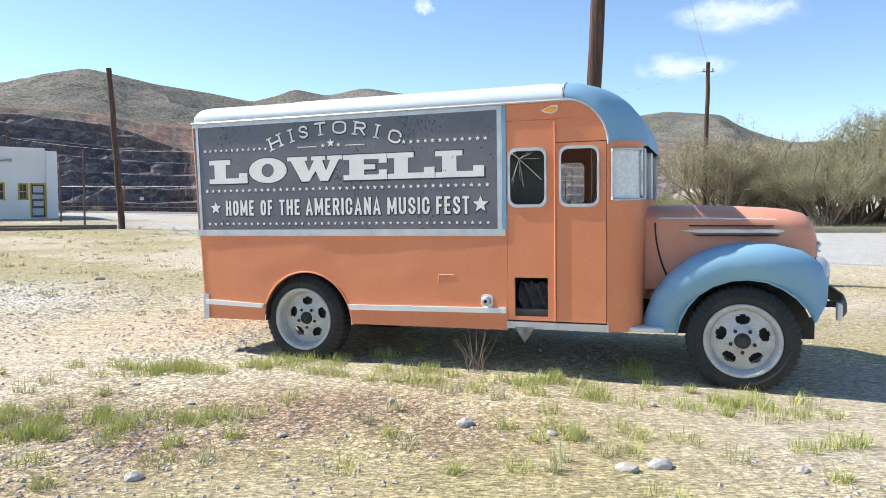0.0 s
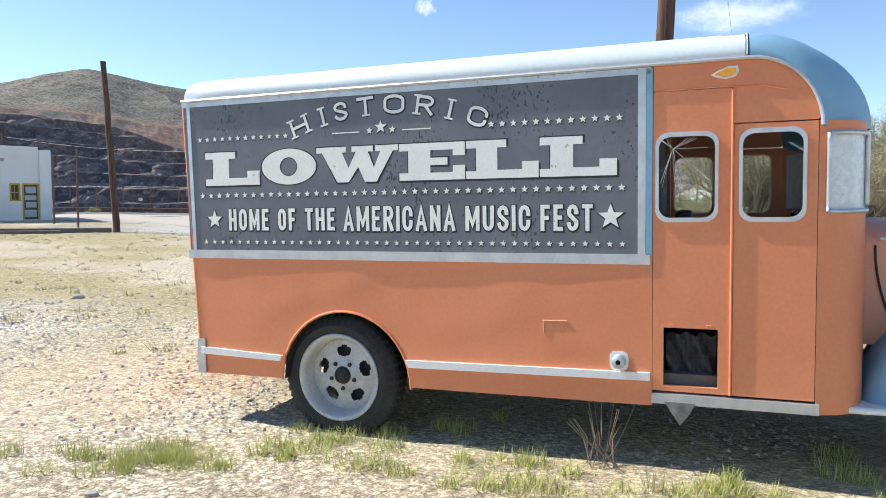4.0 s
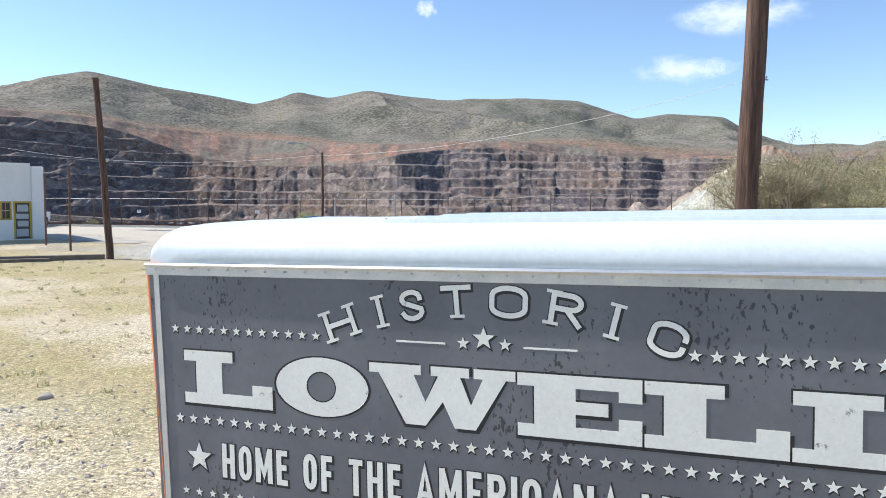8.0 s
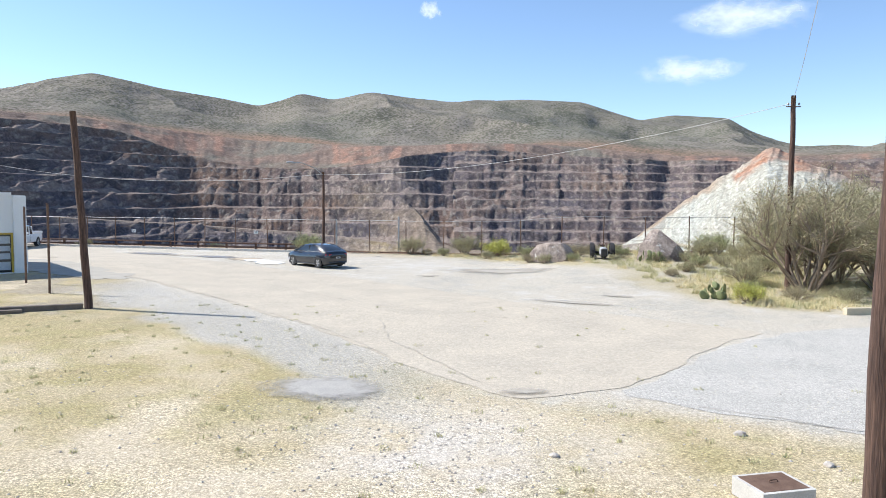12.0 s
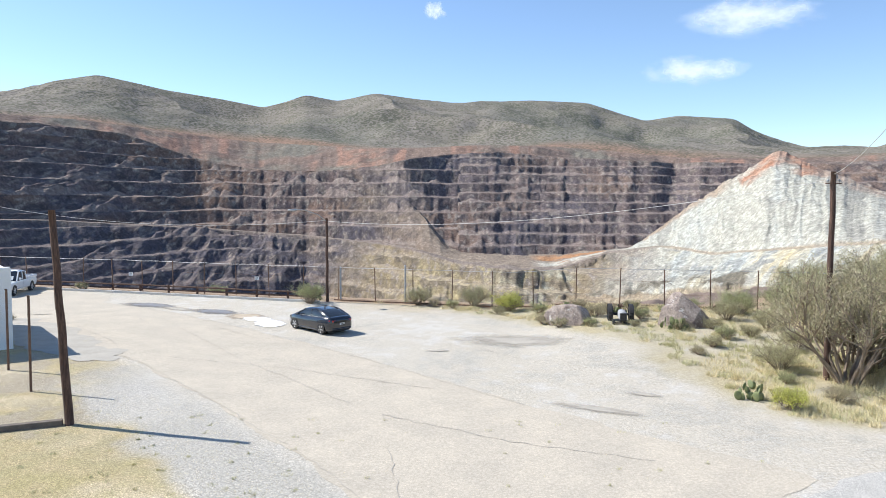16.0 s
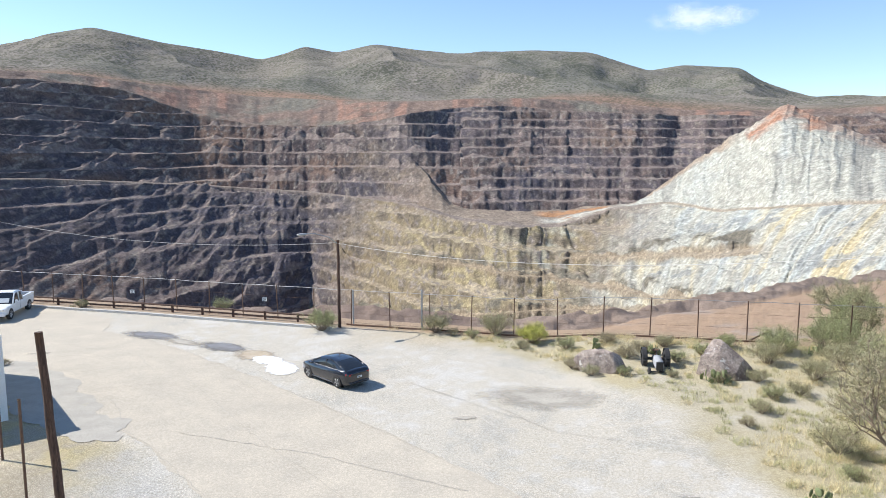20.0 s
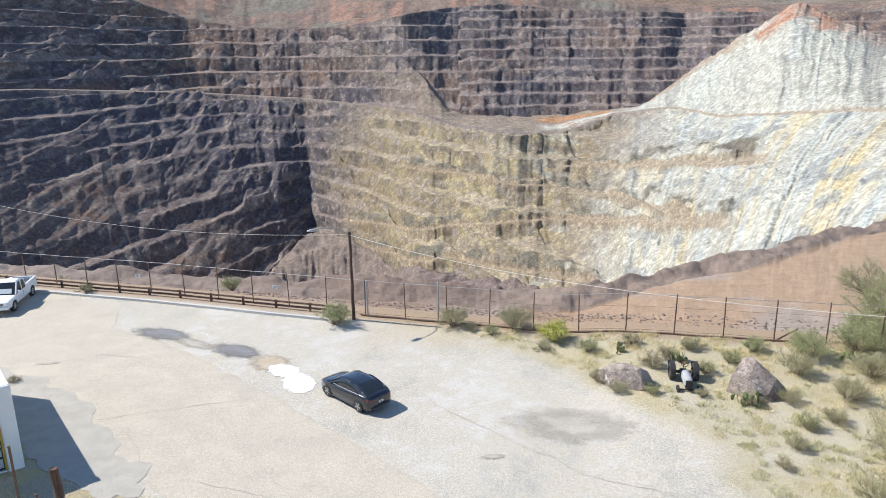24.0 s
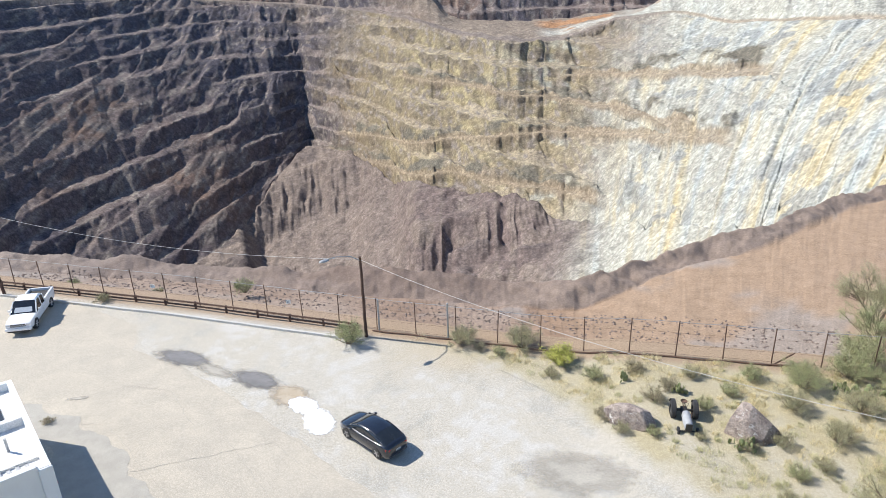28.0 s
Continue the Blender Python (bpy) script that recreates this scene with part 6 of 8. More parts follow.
road = sheet("road", road_pts, M_ROAD, "grey asphalt road beside the lot", "road", lift=0.006, cell=0.22, seed=9)


def faded(material, edge=0.45):
    """Lets a stain thin out towards its rim, where the dust shows through."""
    n, l = material.node_tree.nodes, material.node_tree.links
    tc, gr, nz = n.new("ShaderNodeTexCoord"), n.new("ShaderNodeTexGradient"), n.new("ShaderNodeTexNoise")
    gr.gradient_type = "SPHERICAL"
    l.new(tc.outputs["Object"], gr.inputs["Vector"])
    l.new(tc.outputs["Object"], nz.inputs["Vector"])
    nz.inputs["Scale"].default_value, nz.inputs["Detail"].default_value, nz.inputs["Roughness"].default_value = 2.6, 8, 0.65
    ad, mr = n.new("ShaderNodeMath"), n.new("ShaderNodeMapRange")
    ad.operation = "ADD"
    l.new(gr.outputs[0], ad.inputs[0])
    l.new(nz.outputs[0], ad.inputs[1])
    mr.inputs[1].default_value, mr.inputs[2].default_value = 0.62, 0.62 + edge
    l.new(ad.outputs[0], mr.inputs[0])
    l.new(mr.outputs[0], n["Principled BSDF"].inputs["Alpha"])
    return material


faded(M_DARKST, 0.65)
for _m in (M_MUD, M_WATER):
    faded(_m)
faded(M_WPATCH, 0.08)
M_OLDROAD = faded(surface("broken_asphalt", (0.40, 0.38, 0.345), (0.35, 0.335, 0.31), scale=3, fine=40, rough=0.9, bump=0.3), 0.5)


def blob(name, x, y, rx, ry, turn, material, label, category, lift, seed):
    """A stain: a thin disc laid on the ground."""
    rings, n = 8, 40
    verts, faces = [], []
    m = pose(x, y, 0, 0, 0, turn) @ Matrix.Diagonal((rx, ry, 1, 1))
    for r in range(rings + 1):
        for k in range(n):
            a = 2 * math.pi * k / n
            q_ = Vector((r / rings * math.cos(a), r / rings * math.sin(a), 0))
            w_ = m @ q_
            verts.append((q_.x, q_.y, float(ground_z(np.array(w_.x), np.array(w_.y))) + lift))
    for r in range(rings):
        for k in range(n):
            faces.append((r * n + k, r * n + (k + 1) % n, (r + 1) * n + (k + 1) % n, (r + 1) * n + k))
    me = mesh_of(name, verts, faces, True)
    me.materials.append(material)
    ob = tagged(new(name, me), label, category, kind="structure")
    ob.matrix_world = m
    return ob


for k, (x, y, rx, ry, turn, m, lab) in enumerate((
        (-19.6, 53.5, 2.6, 1.1, -20, M_WATER, "shallow dark puddle on the lot"), (-14.4, 50.9, 2.2, 1.1, -25, M_WATER, "shallow dark puddle on the lot"),
        (-17.2, 52.0, 2.2, 0.7, -30, M_DARKST, "dark damp stain on the lot"), (-12.0, 49.2, 1.7, 1.3, -35, M_MUD, "tan muddy puddle on the lot"),
        (-11.0, 48.2, 1.15, 0.85, -35, M_WPATCH, "white spilled patch on the lot"), (-9.9, 46.7, 1.45, 1.0, -60, M_WPATCH, "white spilled patch on the lot"), (3.2, 42.4, 3.4, 2.0, -10, M_DARKST, "faded grey oil stain on gravel"),
        (7.1, 32.6, 0.8, 0.35, -20, M_DARKST, "small dark patch in gravel"), (5.0, 30.8, 2.1, 0.5, -25, M_DARKST, "long dark rut in gravel"),
        (-0.4, 39.8, 0.7, 0.3, 10, M_DARKST, "small dark patch in gravel"), (-24.2, 49.2, 0.8, 0.25, 10, M_DARKST, "dark damp stain on asphalt"),
        (2.1, 18.6, 0.62, 0.30, 10, M_DARKST, "dark patched square in the drive"), (-1.7, 18.75, 1.5, 1.2, -10, M_OLDROAD, "grey asphalt remnant in dry grass"))):
    blob("ground_patch", x, y, rx, ry, turn, m, lab, "patch", 0.020 + 0.0012 * k, 200 + k)

# the older apron beside the building
M_APRON = surface("grey_old_asphalt", (0.43, 0.40, 0.345), (0.37, 0.345, 0.30), scale=1.4, fine=30, rough=0.9, bump=0.3, dist=0.008, spec=0.2, spots=((0.45, 0.40, 0.27), 0.9, 0.62))
APRON = [(-27, 49), (-24, 47.8), (-21.2, 45.8), (-18.6, 43.4), (-16.9, 41.5), (-15, 39.7), (-13.6, 38), (-14.2, 36.6), (-17, 37.5), (-19.4, 39.2), (-25.0, 45.9), (-28, 48)]
sheet("apron", APRON, M_APRON, "older cracked grey asphalt beside the building", "pavement", lift=0.018, cell=0.22, ragged=0.9, seed=15)

# cracks across the drive
random.seed(5)
def crack(pts, w, seed):
    rnd = random.Random(seed)
    fine_pts = []
    for (xa, ya), (xb, yb) in zip(pts, pts[1:]):
        nn = max(2, int(math.hypot(xb - xa, yb - ya) / 0.35))
        for k in range(nn):
            f = k / nn
            fine_pts.append((xa + f * (xb - xa) + rnd.uniform(-.07, .07), ya + f * (yb - ya) + rnd.uniform(-.07, .07)))
    verts, faces = [], []
    for k, (x, y) in enumerate(fine_pts):
        x2, y2 = fine_pts[min(k + 1, len(fine_pts) - 1)]
        x1, y1 = fine_pts[max(k - 1, 0)]
        d = Vector((x2 - x1, y2 - y1, 0)).normalized()
        z = float(ground_z(np.array(x), np.array(y))) + 0.0185
        ww = w * rnd.uniform(.5, 1.3)
        verts += [(x - d.y * ww, y + d.x * ww, z), (x + d.y * ww, y - d.x * ww, z)]
    for k in range(len(fine_pts) - 1):
        faces.append((2 * k, 2 * k + 1, 2 * k + 3, 2 * k + 2))
    me = mesh_of("asphalt_crack", verts, faces)
    me.materials.append(M_CRACK)
    tagged(new("asphalt_crack", me), "thin dark crack in the pavement", "crack", group="cracks in the pavement", kind="structure")


for k, c in enumerate(([(-23.3, 54.6), (-18.9, 52), (-14.5, 48.4), (-10.3, 44.6), (-7, 41.6), (-2, 36.5), (3, 30.9)], [(-18, 41.4), (-12.5, 36.6), (-7, 30.4), (-3, 25.4), (-0.5, 21.4)],
                       [(-25, 46.5), (-21.5, 46.8), (-19, 44.2), (-15.5, 40.5), (-14.2, 37.8)], [(-15, 46), (-9, 38), (-3, 31)], [(-18.5, 42.8), (-12, 45), (-9, 42)], [(-12, 38), (-6, 36), (0, 33)],
                       [(-2, 30), (2, 27.5), (6, 26)], [(-22, 50.5), (-19, 49.8), (-16, 45.5)], [(-1.5, 27), (-0.8, 23.5), (1.5, 19)], [(0.5, 42), (3, 38.5), (6.5, 37)], [(-3, 44.5), (1, 40.5), (2.5, 39.5)],
                       [(4.9, 17.8), (7.4, 16.2), (12.4, 12.9)])):
    crack(c, 0.012, 40 + k)


def ribbon(name, pts, half, z0, z1, material, label, category, bevel=True):
    """A kerb or rail with a box section along points on the ground."""
    bm = bmesh.new()
    secs = []
    for k, (x, y) in enumerate(pts):
        x2, y2 = pts[min(k + 1, len(pts) - 1)]
        x1, y1 = pts[max(k - 1, 0)]
        d = Vector((x2 - x1, y2 - y1, 0)).normalized()
        n = Vector((-d.y, d.x, 0))
        g = float(ground_z(np.array(x), np.array(y)))
        p = Vector((x, y, g))
        secs.append([p - n * half + Vector((0, 0, z0)), p - n * half * 0.92 + Vector((0, 0, z1)), p + n * half * 0.92 + Vector((0, 0, z1)), p + n * half + Vector((0, 0, z0))])
    loft(secs, bm, closed=True, caps=True)
    me = bpy.data.meshes.new(name)
    bm.to_mesh(me)
    bm.free()
    me.materials.append(material)
    return tagged(new(name, me), label, category, kind="structure")


ribbon("kerb", [(x, fence_y(x) - 1.75 + 0.02 * math.sin(x)) for x in np.arange(-60, -8.2, 1.6)], 0.10, -0.1, 0.16, M_CONC, "low white concrete kerb below the fence", "kerb")
ribbon("kerb", [(x, 28.9 + 0.12 * (x - 17)) for x in np.arange(13.5, 44, 2.0)], 0.12, -0.1, 0.22, surface("yellow_kerb", (0.55, 0.47, 0.33), (0.48, 0.42, 0.31), scale=3, rough=0.85), "faded yellow kerb along the road", "kerb")

# ---- fence: posts, rails and wires ----
xs_f = list(np.arange(-57.5, 30, 2.62))
fence = thing("wire_fence", "tall rusty post and wire fence along the pit rim", "fence", pose(0, 0, 0))
post_me = None
for k, x in enumerate(xs_f):
    y = fence_y(x)
    g = float(ground_z(np.array(x), np.array(y)))
    hgt = 2.35
    lean = 0.03 * math.sin(k * 2.3)
    if post_me is None:
        bm = tube([(0, 0, -0.4), (0, 0, hgt)], 0.035, 6)
        ob = part("post", bm, M_RUST, fence, "rusty steel fence post")
        post_me = ob.data
    else:
        ob = part("post", None, M_RUST, fence, data=post_me)
    ob.location = (x, y, g)
    ob.rotation_euler = (lean, 0.02 * math.cos(k * 1.7), 0)
for z, r in ((2.28, 0.016), (1.55, 0.006), (0.75, 0.006), (0.12, 0.008)):
    part("fence_wire", tube([(x, fence_y(x), float(ground_z(np.array(x), np.array(fence_y(x)))) + z + (0.02 * math.sin(x * 3))) for x in np.arange(-57.5, 30, 1.31)], r, 5), M_GALV if z > 2 else M_RUST, fence)
rail = thing("guard_rail", "low dark timber guard rail below the fence", "rail", pose(0, 0, 0))
for z in (0.22, 0.50):
    part("rail", tube([(x, fence_y(x) - 0.45, z + 0.01 * math.sin(x)) for x in np.arange(-57, -8.8, 2.0)], 0.065, 6), M_WOOD, rail, "dark timber rail")
for x in np.arange(-57, -8.8, 2.4):
    part("rail_post", box(x - .07, x + .07, fence_y(x) - .50, fence_y(x) - .36, -0.2, .58, .01, 1), M_WOOD, rail)
part("ground_pipe", tube([(x, fence_y(x) - 0.30 + 0.05 * math.sin(x * 2), 0.07 + float(ground_z(np.array(x), np.array(fence_y(x) - .3)))) for x in np.arange(-8, 17, 0.8)], 0.05, 6), M_RUST, fence, "rusty pipe lying at the fence foot")
part("brace_pole", tube([(15.2, 50.6, .25), (17.2, 51.2, 1.0)], 0.05, 6), M_RUST, fence)
for x, dz, m in ((-7.55, 2.3, M_GALV), (-3.0, 2.55, M_GALV)):
    ob = thing("gate_post", "thick pale steel gate post in the fence", "post", pose(x, fence_y(x) - 0.15, 0))
    part("post", tube([(0, 0, -0.3), (0, 0, dz)], 0.06, 10), m, ob)
    part("post_cap", lathe([(0.065, dz), (0.05, dz + 0.03), (0.0005, dz + 0.045)], 10, "z"), m, ob)
for x, z in ((-24.4, 1.25), (-13.9, 1.3)):
    ob = thing("warning_sign", "small pale sign wired to the fence", "sign", pose(x, fence_y(x) - 0.05, z))
    part("plate", box(-.16, .16, -.006, .006, -.13, .13), M_WHITE, ob)
    for j in range(3):
        part("text_bar", box(-.11, .11 - .03 * j, -.009, -.006, .06 - .07 * j, .085 - .07 * j), M_INK, ob)

# ---- poles and wires ----
def wood_pole(base, top, r0, r1, label, name="utility_pole"):
    b, t = Vector(base), Vector(top)
    ob = thing(name, label, "pole", pose(*b))
    n = 14
    bm = tube([(t - b) * (k / n) + Vector((0.012 * math.sin(k * 1.3), 0.012 * math.cos(k * 1.9), -0.35 if k == 0 else 0)) for k in range(n + 1)], [r0 + (r1 - r0) * k / n for k in range(n + 1)], 12)
    part("shaft", bm, M_WOOD, ob, smooth=True)
    return ob


wood_pole((-11.26, 28.6, 0), (-11.72, 28.81, 6.5), 0.13, 0.10, "bare leaning dark wooden pole in dry grass")
pr = wood_pole((14.65, 34.97, 0), (14.65, 34.97, 8.0), 0.12, 0.095, "dark wooden utility pole among mesquite bushes")
for dx in (-0.22, 0.22):
    part("insulator", lathe([(0.012, -0.08), (0.012, 0.0), (0.04, 0.01), (0.045, 0.05), (0.02, 0.09), (0.0005, 0.1)], 10, "z"), M_GALV, pr).location = (dx, 0, 7.62)
part("crossarm", tube([(-0.3, 0, 7.55), (0.3, 0, 7.55)], 0.025, 6), M_RUST, pr)
pn = wood_pole((4.22, 11.06, 0), (4.33, 10.89, 10.2), 0.125, 0.10, "tall dark brown wooden utility pole behind the truck")
part("ground_wire", tube([(0.11, -0.08, 0), (0.10, -0.07, 3), (0.085, -0.06, 9.5)], 0.008, 5), M_GALV, pn, "thin wire stapled down the pole")
part("tag", box(-0.03, 0.03, -0.128, -0.118, 1.7, 1.78), M_GALV, pn)
lamp = wood_pole((-8.35, 55.75, 0), (-8.35, 55.75, 5.7), 0.11, 0.085, "wooden pole with a street lamp arm above the fence", "street_lamp")
part("arm", tube([(0, 0, 5.45), (-0.5, -0.5, 5.95), (-1.25, -1.2, 6.25), (-1.7, -1.6, 6.28)], 0.03, 8), M_GALV, lamp, "curved galvanised lamp arm")
head = bmesh.new()
bmesh.ops.create_uvsphere(head, u_segments=14, v_segments=8, radius=1.0)
bmesh.ops.scale(head, verts=head.verts, vec=(0.36, 0.17, 0.085))
bmesh.ops.rotate(head, verts=head.verts, matrix=Matrix.Rotation(radians(43), 3, "Z"))
bmesh.ops.translate(head, verts=head.verts, vec=(-1.9, -1.78, 6.25))
part("lamp_head", head, M_GALV, lamp, "cobra-head lamp housing", smooth=True)
wood_pole((-36.4, 62.9, -0.3), (-37.0, 63.3, 7.0), 0.12, 0.1, "dark wooden pole by the fence")
for x, y, h, lab in ((-14.6, 32.2, 3.45, "thin dark steel post in dry grass"), (-17.3, 35.2, 3.3, "thin dark steel post beside the building")):
    ob = thing("steel_post", lab, "post", pose(x, y, 0))
    part("shaft", tube([(0, 0, -0.3), (0.02, 0, h)], 0.045, 8), M_RUST, ob)
    part("cap", lathe([(0.05, h - .01), (0.045, h + .02), (0.0005, h + .03)], 8, "z"), M_RUST, ob)


def wire(name, a, b, sag, r=0.012, n=40):
    a, b = Vector(a), Vector(b)
    pts = [a.lerp(b, k / n) - Vector((0, 0, sag * 4 * (k / n) * (1 - k / n))) for k in range(n + 1)]
    me = bpy.data.meshes.new(name)
    bm = tube(pts, r, 5)
    bm.to_mesh(me)
    bm.free()
    me.materials.append(M_WIRE)
    return tagged(new(name, me), "thin sagging overhead cable between poles", "cable")


wire("overhead_cable", (-37.0, 63.3, 6.6), (-8.35, 55.75, 5.55), 0.9)
wire("overhead_cable", (-8.35, 55.75, 5.5), (14.65, 34.97, 7.7), 0.8)
wire("overhead_cable", (14.65, 34.97, 7.9), (4.33, 10.9, 9.9), 0.5, 0.008)
wire("overhead_cable", (-37.0, 63.3, 6.8), (-70, 71, 7.2), 0.8)

# timber edging left lying beside the leaning pole
ob = thing("timber_edging", "weathered grey timber edging with a dirt bank", "timber", pose(-14.1, 27.4, 0, 0, 0, 24))
part("timber", box(-2.6, 2.9, -0.12, 0.12, -0.05, 0.20, 0.03, 2), M_GREYWOOD, ob)
part("timber", box(-2.2, 1.2, -0.42, -0.18, -0.05, 0.13, 0.03, 2), M_GREYWOOD, ob)

# meter box with a rusty lid
ob = thing("valve_box", "concrete valve box with a rusty steel lid", "box", pose(4.62, 13.75, 0.0, 0, 0, 14))
part("collar", holed(rounded(-.36, .36, -.30, .30, .02), rounded(-.30, .30, -.24, .24, .015), 0, .22), M_CONC, ob, "chipped concrete collar").rotation_euler = (radians(90), 0, 0)
part("lid", box(-.315, .315, -.255, .255, .19, .225, .008, 1), M_RUST, ob, "rusty brown steel lid")
part("lid_handle", tube([(-.06, 0, .225), (-.05, 0, .25), (.05, 0, .25), (.06, 0, .225)], .008, 5), M_RUST, ob)

# ---- white building with yellow joinery ----
M_STUCCO = surface("white_stucco", (0.80, 0.80, 0.78), (0.73, 0.72, 0.69), scale=0.8, fine=30, rough=0.85, bump=0.3, dist=0.008, spots=((0.62, 0.59, 0.54), 1.6, 0.68))
M_YELLOW = surface("mustard_paint", (0.52, 0.36, 0.05), (0.46, 0.31, 0.045), scale=5, fine=50, rough=0.55, bump=0.08, dist=0.003)
M_ROOFW = surface("white_roof_coating", (0.78, 0.77, 0.74), (0.68, 0.66, 0.62), scale=1.0, fine=14, rough=0.85, bump=0.3, dist=0.02, spots=((0.50, 0.47, 0.43), 1.1, 0.66))
M_DKGLASS = surface("dark_glass", (0.03, 0.035, 0.04), (0.06, 0.065, 0.07), scale=3, rough=0.08, rough2=0.2, bump=0)
M_BLIND = surface("grey_blind", (0.42, 0.46, 0.50), (0.50, 0.53, 0.55), scale=5, rough=0.7, bump=0.05)
house = thing("shop_building", "white stucco flat-roofed building with mustard door frames", "building", pose(-19.52, 39.0, 0.2, 0, 0, 219.8))
H, DEEP, LONG = 3.62, 8.7, 13.0
T = 0.25
# front wall with a door and windows cut through; local y is outwards
cuts = [(0.54, 1.32, 0.0, 1.87), (1.40, 1.88, 0.95, 1.86), (2.48, 3.35, 0.93, 1.88), (5.2, 6.6, 0.93, 1.88)]
xs_cut = sorted({0.0, LONG, *[c[0] for c in cuts], *[c[1] for c in cuts]})
for x0, x1 in zip(xs_cut, xs_cut[1:]):
    c = next((c for c in cuts if abs(c[0] - x0) < 1e-6 and abs(c[1] - x1) < 1e-6), None)
    spans = [(-0.4, H)] if c is None else [(-0.4, c[2]), (c[3], H)]
    for z0, z1 in spans:
        if z1 - z0 > 0.02:
            part("front_wall", box(x0, x1, -T, 0, z0, z1), M_STUCCO, house)
part("side_wall", box(-0.0, T, -DEEP, -T, -0.4, H - 0.12), M_STUCCO, house)
part("corner_buttress", box(-0.03, 0.52, 0.0, 0.10, -0.4, H - 0.02, 0.02, 1), M_STUCCO, house)
part("parapet", box(0.55, LONG, -0.28, 0.03, H, H + 0.14, 0.01, 1), M_STUCCO, house)
part("far_wall", box(LONG - T, LONG, -DEEP, -T, -0.4, H), M_STUCCO, house)
part("back_wall", box(T, LONG - T, -DEEP, -DEEP + T, -0.4, H - 0.1), M_STUCCO, house)
part("roof_deck", box(T, LONG - T, -DEEP + T, -T, H - 0.62, H - 0.5), M_ROOFW, house, "white coated flat roof")
part("roof_curb", box(T, LONG - T, -5.0, -4.7, H - 0.5, H - 0.1), M_ROOFW, house)
part("roof_curb", box(T, LONG - T, -1.7, -1.5, H - 0.5, H - 0.38), M_ROOFW, house)
# raised dark slab stands in for the shade of a sunken well
part("roof_well_shade", box(0.9, 3.4, -6.9, -5.2, H - 0.5, H - 0.42, 0.02, 1), M_DKGLASS, house)
for k in range(5):
    part("roof_board", box(0.7 + 0.35 * k, 0.85 + 0.35 * k, -1.4 - 0.1 * (k % 2), -0.4, H - 0.5, H - 0.46 + 0.02 * k), M_GALV, house)
part("roof_pipe", tube([(1.2, -2.9, H - 0.5), (1.2, -2.9, H + 0.2)], 0.06, 8), M_GALV, house)
part("floor_slab", box(T, LONG - T, -DEEP + T, -T, -0.1, 0.0), M_CONC, house)
for x0, x1, z0, z1 in cuts:
    door = z0 == 0.0
    w = part("door" if door else "window", box(x0, x0 + 0.08, -0.14, 0.02, z0, z1), M_YELLOW, house, "mustard yellow frame")
    for b in ((x1 - 0.08, x1, z0, z1), (x0 + 0.08, x1 - 0.08, z1 - 0.08, z1)) + (() if door else ((x0 - 0.02, x1 + 0.02, z0, z0 + 0.07),)):
        part("frame", box(b[0], b[1], -0.14, 0.02, b[2], b[3]), M_YELLOW, w)
    part("pane", box(x0 + 0.08, x1 - 0.08, -0.11, -0.09, z0 + (0.05 if door else 0.07), z1 - 0.08), M_DKGLASS, w, "dark reflecting glass")
    if door:
        for k, (za, zb) in enumerate(((0.12, 0.5), (0.62, 0.9), (1.0, 1.25), (1.36, 1.7))):
            part("notice", box(x0 + 0.12, x1 - 0.12 - 0.05 * (k % 2), -0.088, -0.084, za, zb), M_BLIND, w, "pale notices on the door glass")
        part("door_handle", tube([(x0 + 0.11, -0.07, 0.9), (x0 + 0.11, -0.05, 0.9), (x0 + 0.11, -0.05, 1.15), (x0 + 0.11, -0.07, 1.15)], 0.012, 6), M_GALV, w)
    else:
        part("mullion", box((x0 + x1) / 2 - 0.015, (x0 + x1) / 2 + 0.015, -0.10, -0.06, z0 + 0.07, z1 - 0.08), M_YELLOW, w)
        part("glazing_bar", box(x0 + 0.08, x1 - 0.08, -0.10, -0.06, (z0 + z1) / 2 - 0.012, (z0 + z1) / 2 + 0.012), M_WHITE, w)
wl_ = part("wall_lamp", box(2.1, 2.42, 0.0, 0.12, 2.98, 3.12, 0.02, 2), M_GALV, house, "grey wall lamp")
part("lamp_arm", tube([(2.26, 0.06, 3.05), (2.9, 0.25, 2.98), (3.3, 0.3, 2.92)], 0.05, 8), M_GALV, wl_)
part("alarm_bell", box(-0.07, 0.0, -0.35, -0.25, 2.35, 2.5, 0.01, 1), surface("red_plastic", (0.55, 0.05, 0.04), (0.45, 0.04, 0.03), scale=9, rough=0.4), house, "small red alarm box")

# ---- dark sedan ----
M_CARP = surface("dark_car_paint", (0.008, 0.010, 0.017), (0.010, 0.013, 0.02), scale=1.5, rough=0.16, rough2=0.22, bump=0, spec=0.6, coat=0.7)
M_CARW = surface("white_car_paint", (0.80, 0.80, 0.80), (0.77, 0.77, 0.77), scale=1.5, rough=0.28, bump=0, coat=0.5)
M_TAIL = surface("red_lens", (0.45, 0.02, 0.02), (0.35, 0.015, 0.015), scale=9, rough=0.15, bump=0)
M_LAMP = surface("headlamp_lens", (0.75, 0.76, 0.77), (0.62, 0.63, 0.64), scale=9, rough=0.12, metal=0.3, bump=0)
M_CARGL = surface("tinted_glass", (0.012, 0.015, 0.018), (0.02, 0.024, 0.028), scale=2, rough=0.06, rough2=0.1, bump=0, spec=0.8)


